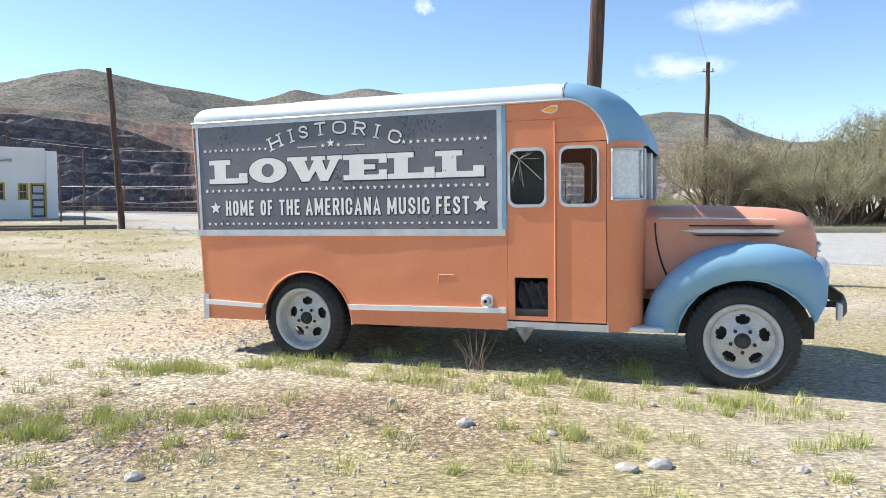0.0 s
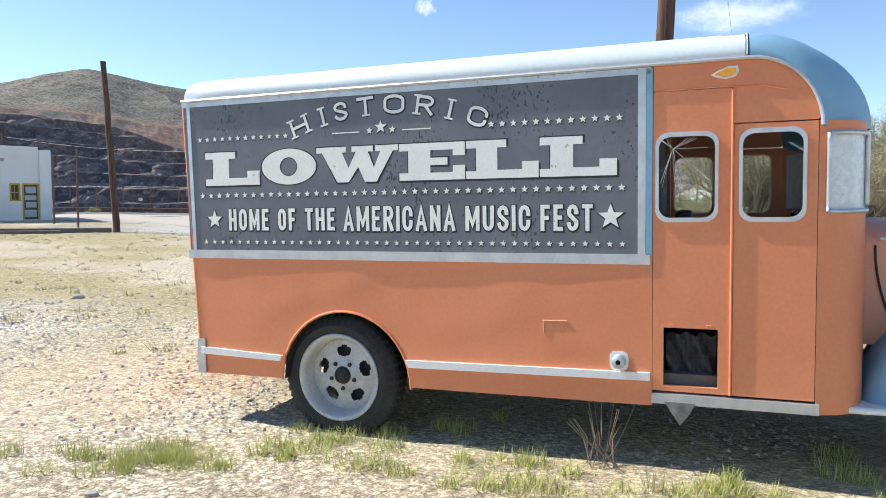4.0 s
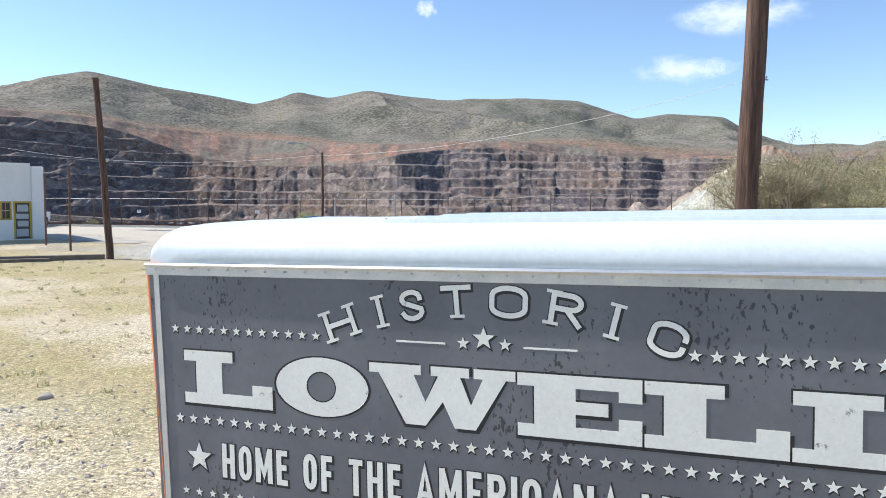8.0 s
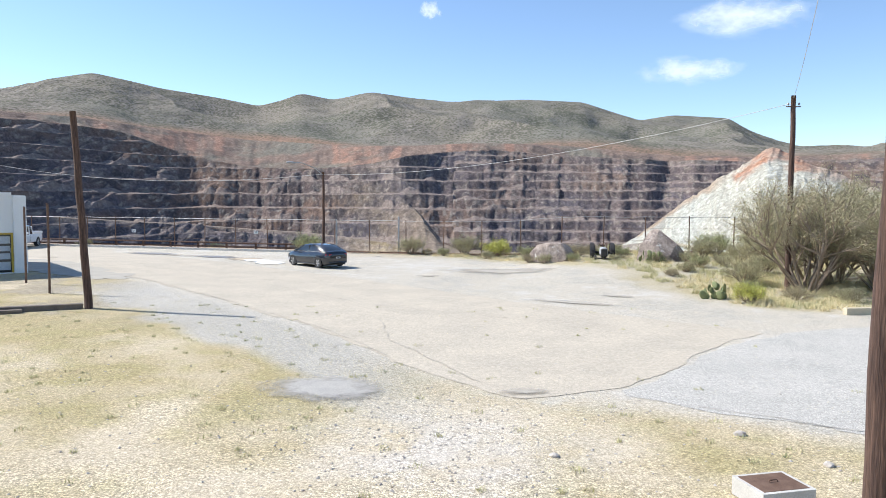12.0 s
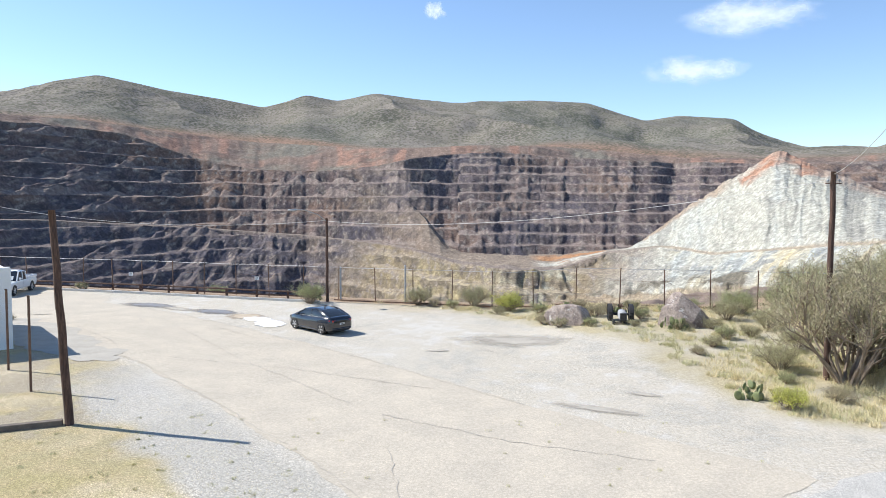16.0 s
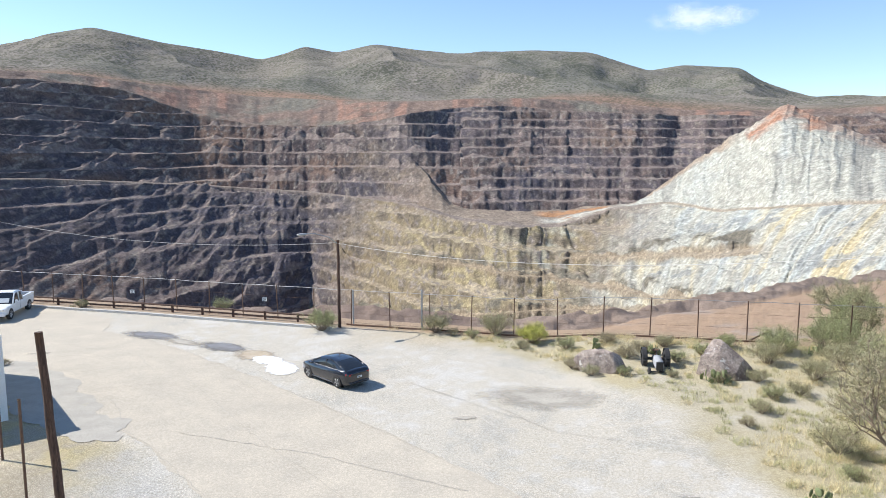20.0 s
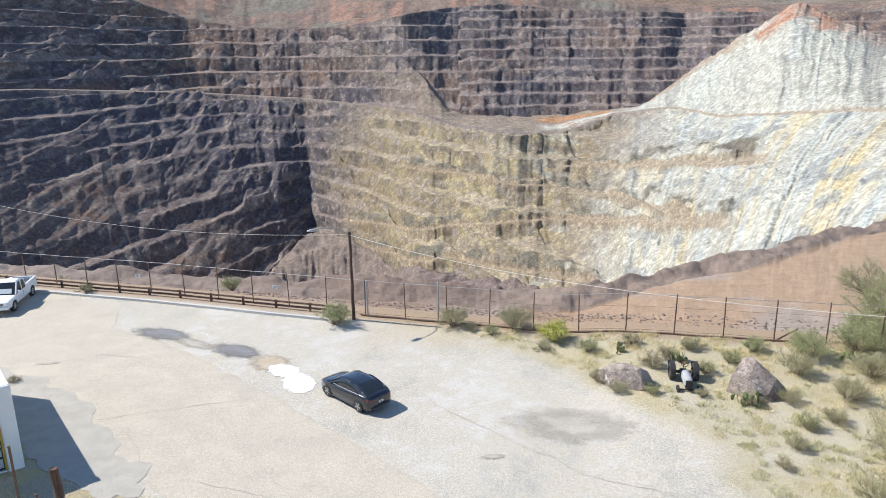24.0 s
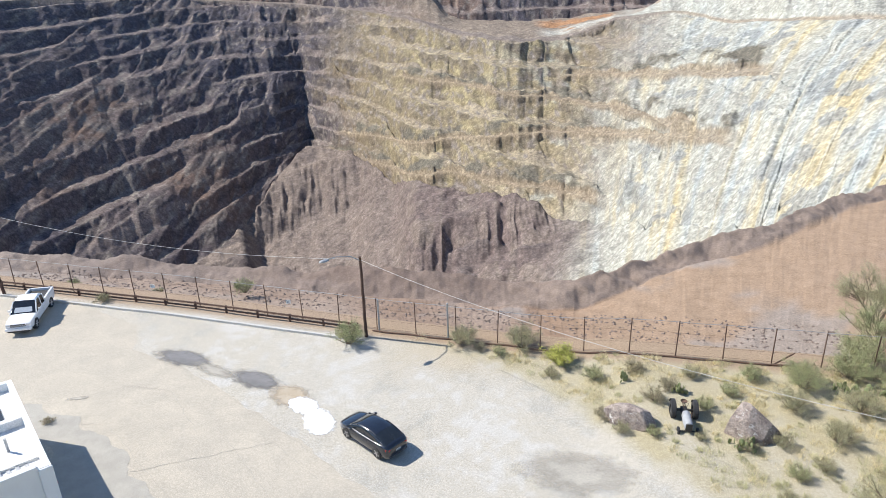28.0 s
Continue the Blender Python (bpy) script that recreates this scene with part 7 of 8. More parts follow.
def car_wheel(parent, x, y, r=0.32, w=0.21, spokes=5, outward=-1):
    t = new("wheel", bpy.data.meshes.new("wheel"))
    bm = lathe([(r * 0.70, 0.0), (r * 0.94, -0.005), (r, 0.035), (r, w - 0.035), (r * 0.94, w), (r * 0.6, w)], 28)
    bmesh.ops.recalc_face_normals(bm, faces=bm.faces)
    bm.to_mesh(t.data)
    bm.free()
    t.data.materials.append(M_RUBBER)
    t.parent = parent
    t.location = (x, y, r)
    if outward > 0:
        t.rotation_euler = (0, 0, math.pi)
    part("rim_ring", lathe([(r * 0.72, -0.004), (r * 0.66, 0.01), (r * 0.62, 0.09), (r * 0.1, 0.10)], 28), M_BLACK, t)
    for k in range(spokes):
        a = 2 * math.pi * k / spokes + 0.3
        bm = box(0.02, r * 0.69, 0.006, 0.03, -0.032, 0.032)
        for v in bm.verts:
            if v.co.x > 0.1:
                v.co.z *= 1.5
        bmesh.ops.rotate(bm, verts=bm.verts, matrix=Matrix.Rotation(a, 3, "Y"))
        part("spoke", bm, M_SILVER, t)
    return t


def sedan():
    c = thing("sedan", "dark blue-black compact sedan parked on pale gravel", "car", pose(0, 0, 0))
    # stations: x, half width, sill, belt, and shoulder heights; front is +x
    st = [(-2.26, .60, .42, .72, .80), (-2.20, .74, .30, .86, .97), (-2.0, .83, .24, .93, 1.02), (-1.6, .87, .22, .95, 1.03), (-0.9, .885, .20, .93, .99), (0.0, .89, .20, .90, .95), (0.8, .885, .20, .88, .93), (1.25, .87, .21, .86, .92), (1.7, .84, .24, .80, .86), (2.05, .76, .28, .70, .76), (2.22, .62, .34, .58, .66), (2.27, .45, .40, .50, .56)]
    rows = []
    for x, hw, lo, be, sh in st:
        half_ = [(hw * .90, lo), (hw, lo + .10), (hw * 1.01, (lo + be) / 2), (hw * .99, be), (hw * .93, sh - .01), (hw * .70, sh + .015), (0, sh + .035)]
        rows.append([(x, -y, z) for y, z in half_] + [(x, y, z) for y, z in half_[::-1][1:]])
    bm = loft(rows, caps=True)
    part("body", bm, M_CARP, c, "glossy dark body shell", smooth=True)
    cab = [(-1.98, .66, 1.02, 1.03), (-1.55, .69, 1.0, 1.22), (-1.10, .68, 1.0, 1.37), (-0.55, .66, 1.0, 1.435), (0.05, .66, .97, 1.43), (0.45, .67, .95, 1.36), (0.85, .71, .93, 1.18), (1.28, .76, .92, .93)]
    rows = []
    for x, hw, lo, tp in cab:
        half_ = [(hw * 1.16, lo - .03), (hw * 1.10, lo + (tp - lo) * .45), (hw * 1.0, lo + (tp - lo) * .82), (hw * .86, lo + (tp - lo) * .97), (hw * .5, tp), (0, tp + .008)]
        rows.append([(x, -y, z) for y, z in half_] + [(x, y, z) for y, z in half_[::-1][1:]])
    part("greenhouse", loft(rows), M_CARGL, c, "tinted wraparound windows", smooth=True)
    rf = []
    for x, hw, lo, tp in cab[2:6]:
        half_ = [(hw * .99, lo + (tp - lo) * .84 + .006), (hw * .86, lo + (tp - lo) * .97 + .008), (hw * .5, tp + .008), (0, tp + .016)]
        rf.append([(x, -y, z) for y, z in half_] + [(x, y, z) for y, z in half_[::-1][1:]])
    part("roof", loft(rf), M_CARP, c, smooth=True)
    for s_ in (-1, 1):
        for pts in ([(-1.98, .77, 1.0), (-1.5, .72, 1.2), (-1.0, .685, 1.36), (-.55, .66, 1.40)], [(-.22, .755, .97), (-.24, .68, 1.37)], [(.45, .67, 1.32), (.85, .73, 1.14), (1.28, .86, .92)]):
            part("pillar", tube([(x, s_ * y, z) for x, y, z in pts], .032, 6), M_CARP, c, smooth=True)
        part("window_strip", tube([(-1.5, s_ * .84, 1.005), (0, s_ * .825, .965), (1.0, s_ * .82, .945)], .009, 5), M_SILVER, c, "bright window strip")
        part("sill", box(-1.3, 1.35, s_ * .86 - .03, s_ * .86 + .03, .18, .26, .02, 1), M_CARP, c)
        m = part("mirror", box(.72, .90, s_ * .98 - .09, s_ * .98 + .09, .96, 1.08, .03, 2), M_CARP, c, smooth=True)
        part("door_handle", box(-.55, -.36, s_ * .897 - .012, s_ * .897 + .012, .78, .81, .008, 1), M_CARP, c)
        part("tail_lamp", loft([[(-2.10 + .13 * k, s_ * (.80 + .014 * k), .78), (-2.12 + .13 * k, s_ * (.795 + .012 * k), .90 - .02 * k)] for k in range(4)] ), M_TAIL, c, "red tail lamp")
        part("tail_lamp", box(-2.245, -2.20, s_ * .56 - .13, s_ * .56 + .13, .76, .88, .02, 1), M_TAIL, c, "red tail lamp")
        part("headlamp", box(1.98, 2.12, s_ * .62 - .12, s_ * .62 + .12, .60, .70, .03, 2), M_LAMP, c, "clear headlamp")
        for x in (-1.35, 1.35):
            arch_ = [(x + .36 * math.cos(a), .32 + .36 * math.sin(a)) for a in np.linspace(0, math.pi, 14)]
            part("wheel_arch", slab(arch_ + [(x - .36, .16), (x + .36, .16)], s_ * .893 - .006, s_ * .893 + .006), M_BLACK, c)
    part("plate", box(-2.275, -2.262, -.16, .16, .60, .70), M_WHITE, c, "pale number plate")
    part("plate_bar", box(-2.280, -2.275, -.11, .11, .63, .67), M_INK, c)
    part("rear_bumper", box(-2.28, -2.05, -.70, .70, .30, .42, .05, 2), M_CARP, c, smooth=True)
    part("underbody", box(-2.0, 2.0, -.75, .75, .17, .30), M_BLACK, c)
    for x in (-1.35, 1.35):
        car_wheel(c, x, -.905, outward=-1)
        car_wheel(c, x, .905, outward=1)
    return c


c = sedan()
CARDIR = math.degrees(math.atan2(1.65, -1.74))
c.matrix_world = pose(-6.83, 45.05, 0.03, 0, 0, CARDIR) @ Matrix.Scale(0.87, 4)

# ---- white pickup ----
def pickup():
    c = thing("pickup", "white full-size pickup truck parked by the fence", "truck", pose(0, 0, 0))
    st = [(-2.9, .93, .52, 1.08), (-2.6, .97, .45, 1.12), (-0.7, .97, .42, 1.12), (0.6, .97, .42, 1.13), (1.3, .97, .42, 1.12), (1.5, .97, .42, 1.10), (2.3, .95, .45, 1.06), (2.75, .90, .50, .98), (2.86, .84, .55, .90)]
    rows = []
    for x, hw, lo, tp in st:
        half_ = [(hw * .95, lo), (hw, lo + .12), (hw, tp - .12), (hw * .96, tp - .02)] + ([(hw * .9, tp), (hw * .5, tp + .03), (0, tp + .04)] if x > 1.2 else [(hw * .9, tp), (hw * .88, tp), (0, tp) if x > -.75 else (0, tp)])
        rows.append([(x, -y, z) for y, z in half_] + [(x, y, z) for y, z in half_[::-1][1:]])
    part("body", loft(rows, caps=True), M_CARW, c, "white body with an open bed", smooth=False)
    part("bed_liner", box(-2.75, -.85, -.78, .78, 1.122, 1.128), M_BLACK, c, "dark cargo bed")
    part("bed_wall", box(-2.9, -.75, -.97, -.80, 1.10, 1.32, .02, 1), M_CARW, c)
    part("bed_wall", box(-2.9, -.75, .80, .97, 1.10, 1.32, .02, 1), M_CARW, c)
    part("tailgate", box(-2.92, -2.80, -.80, .80, .80, 1.32, .02, 1), M_CARW, c)
    cab = [(-.72, .84, 1.12, 1.50), (-.60, .83, 1.12, 1.86), (-.3, .82, 1.12, 1.92), (.3, .82, 1.12, 1.93), (.62, .82, 1.12, 1.87), (1.0, .86, 1.12, 1.55), (1.42, .90, 1.1, 1.14)]
    rows = []
    for x, hw, lo, tp in cab:
        half_ = [(hw * 1.10, lo), (hw * 1.04, lo + (tp - lo) * .5), (hw * .96, lo + (tp - lo) * .88), (hw * .86, tp - .01), (0, tp + .01)]
        rows.append([(x, -y, z) for y, z in half_] + [(x, y, z) for y, z in half_[::-1][1:]])
    part("cab_glass", loft(rows, caps=True), M_CARGL, c, "tinted cab windows", smooth=False)
    rf = []
    for x, hw, lo, tp in cab[1:5]:
        half_ = [(hw * .985, lo + (tp - lo) * .86), (hw * .87, tp + .004), (0, tp + .024)]
        rf.append([(x, -y, z) for y, z in half_] + [(x, y, z) for y, z in half_[::-1][1:]])
    part("cab_roof", loft(rf), M_CARW, c, "white cab roof")
    for s_ in (-1, 1):
        for pts in ([(-.70, .90, 1.13), (-.62, .84, 1.8)], [(.05, .90, 1.13), (.02, .83, 1.85)], [(.62, .81, 1.84), (1.0, .88, 1.52), (1.42, .96, 1.13)]):
            part("pillar", tube([(x, s_ * y, z) for x, y, z in pts], .05, 6), M_CARW, c)
        part("mirror", box(1.02, 1.14, s_ * 1.10 - .10, s_ * 1.10 + .10, 1.18, 1.38, .03, 1), M_CARW, c)
        part("headlamp", box(2.72, 2.88, s_ * .72 - .14, s_ * .72 + .14, .80, .96, .03, 1), M_LAMP, c, "clear headlamp")
        part("door_seam", box(.03, .045, s_ * .972 - .004, s_ * .972 + .004, .5, 1.1), M_BLACK, c)
        part("door_handle", box(-.5, -.3, s_ * .98 - .012, s_ * .98 + .012, .95, .99), M_CARW, c)
        for x in (-1.75, 1.85):
            arch_ = [(x + .46 * math.cos(a), .40 + .46 * math.sin(a)) for a in np.linspace(0, math.pi, 14)]
            part("wheel_arch", slab(arch_ + [(x - .46, .38), (x + .46, .38)], s_ * .972 - .006, s_ * .972 + .006), M_BLACK, c)
            car_wheel(c, x, s_ * .985, r=.40, w=.26, spokes=6, outward=s_)
    part("sunshade", loft([[(1.06, -.62, 1.512), (1.06, .62, 1.512)], [(1.36, -.66, 1.222), (1.36, .66, 1.222)]]), M_BLIND, c, "pale folded sunshade behind the windscreen")
    part("grille", box(2.84, 2.90, -.55, .55, .74, .95, .02, 1), M_BLACK, c, "black grille")
    for k in range(2):
        part("grille_bar", box(2.89, 2.91, -.54, .54, .79 + .07 * k, .82 + .07 * k), M_SILVER, c)
    part("front_bumper", box(2.74, 2.98, -.93, .93, .44, .66, .04, 2), M_CARW, c)
    part("air_dam", box(2.76, 2.95, -.80, .80, .32, .44, .02, 1), M_BLACK, c)
    return c


p = pickup()
p.matrix_world = pose(-32.25, 59.2, 0.03, 0, 0, math.degrees(math.atan2(-3.18, 0.63))) @ Matrix.Scale(0.88, 4)

# ---- boulders ----
M_ROCK = surface("grey_pink_boulder", (0.47, 0.39, 0.33), (0.20, 0.155, 0.135), scale=2.0, fine=12, rough=0.9, bump=0.9, dist=0.09, spots=((0.60, 0.56, 0.51), 2.2, 0.58), grain=0.3)


def boulder(name, x, y, sx, sy, sz, turn, seed, label, sub=5):
    bm = bmesh.new()
    bmesh.ops.create_icosphere(bm, subdivisions=sub, radius=1.0)
    off = seed * 7.3
    rnd = random.Random(seed)
    cuts_ = []
    for _ in range(13):
        nrm = Vector((rnd.uniform(-1, 1), rnd.uniform(-1, 1), rnd.uniform(-0.2, 0.9))).normalized()
        cuts_.append((nrm, rnd.uniform(0.52, 0.82)))
    for v in bm.verts:
        p = v.co.copy()
        d = 0.26 * noise.noise(p * 1.1 + Vector((off, 0, 0))) + 0.14 * noise.noise(p * 2.7 + Vector((0, off, 0))) + 0.05 * noise.noise(p * 7.0 + Vector((0, 0, off)))
        cell = noise.voronoi(p * 1.5 + Vector((off, off, 0)))[0][0]
        k = 1.0 + d - 0.22 * cell
        p *= k * 1.18
        for nrm, far_ in cuts_:
            over = p.dot(nrm) - far_
            if over > 0:
                p -= nrm * over * 0.9
        v.co = Vector((p.x * sx, p.y * sy, max(p.z, -0.35) * sz))
    bmesh.ops.translate(bm, verts=bm.verts, vec=(0, 0, 0.30 * sz))
    me = bpy.data.meshes.new(name)
    bm.to_mesh(me)
    bm.free()
    me.materials.append(M_ROCK)
    ob = tagged(new(name, me), label, "boulder")
    ob.matrix_world = pose(x, y, float(ground_z(np.array(x), np.array(y))) - 0.05, 0, 0, turn)
    return ob


boulder("boulder", 6.75, 45.9, 1.45, 0.95, 1.0, -12, 2, "broad grey boulder with pale veins in dry grass")
boulder("boulder", 12.25, 44.5, 1.65, 1.0, 1.35, -22, 5, "pointed grey-pink boulder in dry grass")

# ---- old tractor between the boulders ----
M_TGREY = surface("faded_grey_paint", (0.42, 0.43, 0.44), (0.30, 0.30, 0.30), scale=4, fine=40, rough=0.55, bump=0.15, spots=((0.18, 0.11, 0.07), 6, 0.62))
tr = thing("tractor", "small derelict grey farm tractor standing in weeds", "tractor", pose(9.25, 45.6, 0.3, 0, 0, 262) @ Matrix.Scale(0.84, 4))


def tyre_wheel(parent, x, y, r, w, name="wheel"):
    t = new(name, bpy.data.meshes.new(name))
    bm = bmesh.new()
    sides = 40
    rings = []
    for i, (rr_, h) in enumerate(((r * .55, -w / 2), (r * .9, -w / 2), (r, -w * .3), (r, w * .3), (r * .9, w / 2), (r * .55, w / 2))):
        rings.append([bm.verts.new(((rr_ - (0.05 * r if i in (2, 3) and k % 2 else 0)) * math.cos(2 * math.pi * k / sides), h, (rr_ - (0.05 * r if i in (2, 3) and k % 2 else 0)) * math.sin(2 * math.pi * k / sides))) for k in range(sides)])
    for r0, r1 in zip(rings, rings[1:]):
        for k in range(sides):
            bm.faces.new((r0[k], r0[(k + 1) % sides], r1[(k + 1) % sides], r1[k]))
    bmesh.ops.recalc_face_normals(bm, faces=bm.faces)
    bm.to_mesh(t.data)
    bm.free()
    t.data.materials.append(M_RUBBER)
    t.parent = parent
    t.location = (x, y, r)
    part("rim", lathe([(r * .56, -w * .4), (r * .45, -w * .1), (r * .12, -w * .05), (0.001, -w * .05)], 20), M_BLACK, t)
    part("rim", lathe([(r * .56, w * .4), (r * .45, w * .1), (r * .12, w * .05), (0.001, w * .05)], 20), M_BLACK, t)
    return t


for y in (-.66, .66):
    tyre_wheel(tr, -.75, y, .58, .30)
    tyre_wheel(tr, 1.0, y * .85, .26, .14)
    fen = [(-.75 + .66 * math.cos(a), .58 + .66 * math.sin(a)) for a in np.linspace(0.3, math.pi - .2, 12)]
    part("mudguard", loft([[(a, y - .16, b) for a, b in fen], [(a, y + .10, b) for a, b in fen]]), M_BLACK, tr, "bent dark mudguard")
part("hood", loft([[(x, yy_, zz_) for yy_, zz_ in ((-w_, .55), (-w_, .80), (-w_ * .75, .95), (0, 1.0), (w_ * .75, .95), (w_, .80), (w_, .55))] for x, w_ in ((-.1, .24), (.5, .25), (1.1, .24), (1.18, .18))], caps=True), M_TGREY, tr, "dented pale grey engine hood", smooth=True)
part("engine", box(-.2, 1.0, -.17, .17, .32, .62, .04, 1), M_BLACK, tr)
part("axle", tube([(-.75, -.6, .58), (-.75, .6, .58)], .09, 10), M_BLACK, tr)
part("front_axle", tube([(1.0, -.56, .28), (1.0, .56, .28)], .05, 8), M_BLACK, tr)
part("gearbox", box(-1.0, -.1, -.2, .2, .40, .72, .05, 1), M_BLACK, tr)
part("seat_post", tube([(-.8, 0, .7), (-.95, 0, .98)], .03, 6), M_RUST, tr)
part("seat", lathe([(0.001, 0), (.14, .01), (.2, .06), (.21, .1)], 14, "z"), M_RUST, tr, "pressed steel seat").location = (-.97, 0, .98)
part("steering_column", tube([(-.1, 0, .85), (-.5, 0, 1.15)], .018, 6), M_BLACK, tr)
part("steering_wheel", tube([(-.5 + .06 * math.sin(a), .19 * math.cos(a), 1.15 + .17 * math.sin(a)) for a in np.linspace(0, 2 * math.pi, 19)], .012, 5, caps=False), M_BLACK, tr)
part("radiator", box(1.16, 1.22, -.2, .2, .42, .92, .02, 1), M_BLACK, tr)
part("exhaust", tube([(.6, .18, .8), (.6, .2, 1.35)], .025, 6), M_RUST, tr)

# ---- clouds: thin sheets of vapour far off ----
def cloud(bearing, height, wide, tall, dist, seed):
    m = bpy.data.materials.new("cloud_vapour")
    m.use_nodes = True
    n, l = m.node_tree.nodes, m.node_tree.links
    b = n["Principled BSDF"]
    b.inputs["Base Color"].default_value = (0.9, 0.9, 0.9, 1)
    b.inputs["Roughness"].default_value = 1.0
    # the vapour glows a little in place of sunlight scattered through it
    b.inputs["Emission Color"].default_value = (0.95, 0.97, 1.0, 1)
    b.inputs["Emission Strength"].default_value = 0.55
    tc, mp, nz, gr = n.new("ShaderNodeTexCoord"), n.new("ShaderNodeMapping"), n.new("ShaderNodeTexNoise"), n.new("ShaderNodeTexGradient")
    gr.gradient_type = "SPHERICAL"
    l.new(tc.outputs["Object"], mp.inputs["Vector"])
    mp.inputs["Scale"].default_value = (1 / wide, 0, 1 / tall)
    l.new(mp.outputs[0], gr.inputs["Vector"])
    mp2 = n.new("ShaderNodeMapping")
    l.new(tc.outputs["Object"], mp2.inputs["Vector"])
    mp2.inputs["Scale"].default_value = (2.0 / wide, 0, 1.1 / tall)
    mp2.inputs["Location"].default_value = (seed * 3.1, seed, 0)
    mp2.inputs["Rotation"].default_value = (0, 0.25, 0)
    l.new(mp2.outputs[0], nz.inputs["Vector"])
    nz.inputs["Scale"].default_value, nz.inputs["Detail"].default_value, nz.inputs["Roughness"].default_value = 1.3, 7, 0.55
    add = n.new("ShaderNodeMath")
    add.operation = "MULTIPLY_ADD"
    l.new(nz.outputs[0], add.inputs[0])
    add.inputs[1].default_value = 1.3
    l.new(gr.outputs[0], add.inputs[2])
    mr = n.new("ShaderNodeMapRange")
    mr.inputs[1].default_value, mr.inputs[2].default_value, mr.inputs[4].default_value = 0.88, 1.6, 0.80
    l.new(add.outputs[0], mr.inputs[0])
    mul = n.new("ShaderNodeMath")
    mul.operation = "MULTIPLY"
    soft_ = n.new("ShaderNodeMapRange")
    soft_.inputs[1].default_value, soft_.inputs[2].default_value = 0.02, 0.4
    l.new(gr.outputs[0], soft_.inputs[0])
    l.new(mr.outputs[0], mul.inputs[0])
    l.new(soft_.outputs[0], mul.inputs[1])
    l.new(mul.outputs[0], b.inputs["Alpha"])
    x, y = dist * math.sin(radians(bearing)), dist * math.cos(radians(bearing))
    X, Z = np.meshgrid(np.linspace(-wide, wide, 24), np.linspace(-tall, tall, 10))
    me = grid_mesh("cloud", X, 0.04 * wide * np.sin(X / wide * 2.2), Z)
    me.materials.append(m)
    ob = tagged(new("cloud", me), "small wispy white cloud in a blue sky", "cloud", group="clouds", kind="structure")
    ob.matrix_world = pose(x, y, height, 0, 0, -bearing)
    ob.visible_shadow = False
    return ob


for bx, by, w_px, t_px, sd in ((1205, 117, 105, 34, 1), (1300, 22, 135, 42, 4), (757, 14, 26, 22, 2)):
    bear = math.degrees(math.atan((bx - 784) / 1266)) - 0.5
    D_ = 3600.0
    el = math.tan(math.radians(-3.8) + math.atan((441 - by) / 1266)) * math.cos(math.radians(bear + 0.5))
    cloud(bear, el * D_, w_px / 1266 * D_, t_px / 1266 * D_, D_, sd)

# ---- plants ----
def leaf_mat(name, c1, c2, rough=0.6):
    m = bpy.data.materials.new(name)
    m.use_nodes = True
    n, l = m.node_tree.nodes, m.node_tree.links
    b = n["Principled BSDF"]
    geo, mix = n.new("ShaderNodeNewGeometry"), n.new("ShaderNodeMix")
    mix.data_type = "RGBA"
    mix.inputs[6].default_value, mix.inputs[7].default_value = (*c1, 1), (*c2, 1)
    l.new(geo.outputs["Random Per Island"], mix.inputs[0])
    l.new(mix.outputs[2], b.inputs["Base Color"])
    b.inputs["Roughness"].default_value = rough
    b.inputs["Specular IOR Level"].default_value = 0.25
    b.inputs["Subsurface Weight"].default_value = 0.0
    return m


M_STEM = surface("grey_brown_twigs", (0.22, 0.165, 0.12), (0.30, 0.235, 0.175), scale=6, fine=40, rough=0.9, bump=0.3)
M_LEAFO = leaf_mat("olive_leaves", (0.33, 0.32, 0.17), (0.44, 0.405, 0.25))
M_LEAFG = leaf_mat("green_leaves", (0.29, 0.32, 0.145), (0.42, 0.42, 0.22))
M_LEAFY = leaf_mat("yellow_green_leaves", (0.42, 0.44, 0.09), (0.58, 0.55, 0.15))
M_LEAFT = leaf_mat("bare_tan_twigs", (0.42, 0.355, 0.235), (0.33, 0.31, 0.17))
M_STRAW = leaf_mat("dry_straw", (0.60, 0.50, 0.27), (0.78, 0.69, 0.44), 0.7)
M_GRASS = leaf_mat("green_grass", (0.36, 0.40, 0.10), (0.55, 0.54, 0.20), 0.65)
M_PALEG = leaf_mat("grey_green_grass", (0.42, 0.41, 0.22), (0.60, 0.55, 0.31), 0.7)
M_CACTUS = surface("cactus_pad", (0.16, 0.20, 0.09), (0.24, 0.24, 0.10), scale=8, fine=40, rough=0.6, bump=0.3, spots=((0.34, 0.29, 0.10), 6, 0.6))


def tri_mesh(name, P):
    """Triangles from an array (n, 3, 3)."""
    n = len(P)
    me = bpy.data.meshes.new(name)
    me.vertices.add(3 * n)
    me.vertices.foreach_set("co", P.astype(np.float32).ravel())
    me.loops.add(3 * n)
    me.loops.foreach_set("vertex_index", np.arange(3 * n, dtype=np.int32))
    me.polygons.add(n)
    me.polygons.foreach_set("loop_start", np.arange(0, 3 * n, 3, dtype=np.int32))
    me.update(calc_edges=True)
    return me


def quad_mesh(name, P):
    n = len(P)
    me = bpy.data.meshes.new(name)
    me.vertices.add(4 * n)
    me.vertices.foreach_set("co", P.astype(np.float32).ravel())
    me.loops.add(4 * n)
    me.loops.foreach_set("vertex_index", np.arange(4 * n, dtype=np.int32))
    me.polygons.add(n)
    me.polygons.foreach_set("loop_start", np.arange(0, 4 * n, 4, dtype=np.int32))
    me.update(calc_edges=True)
    return me


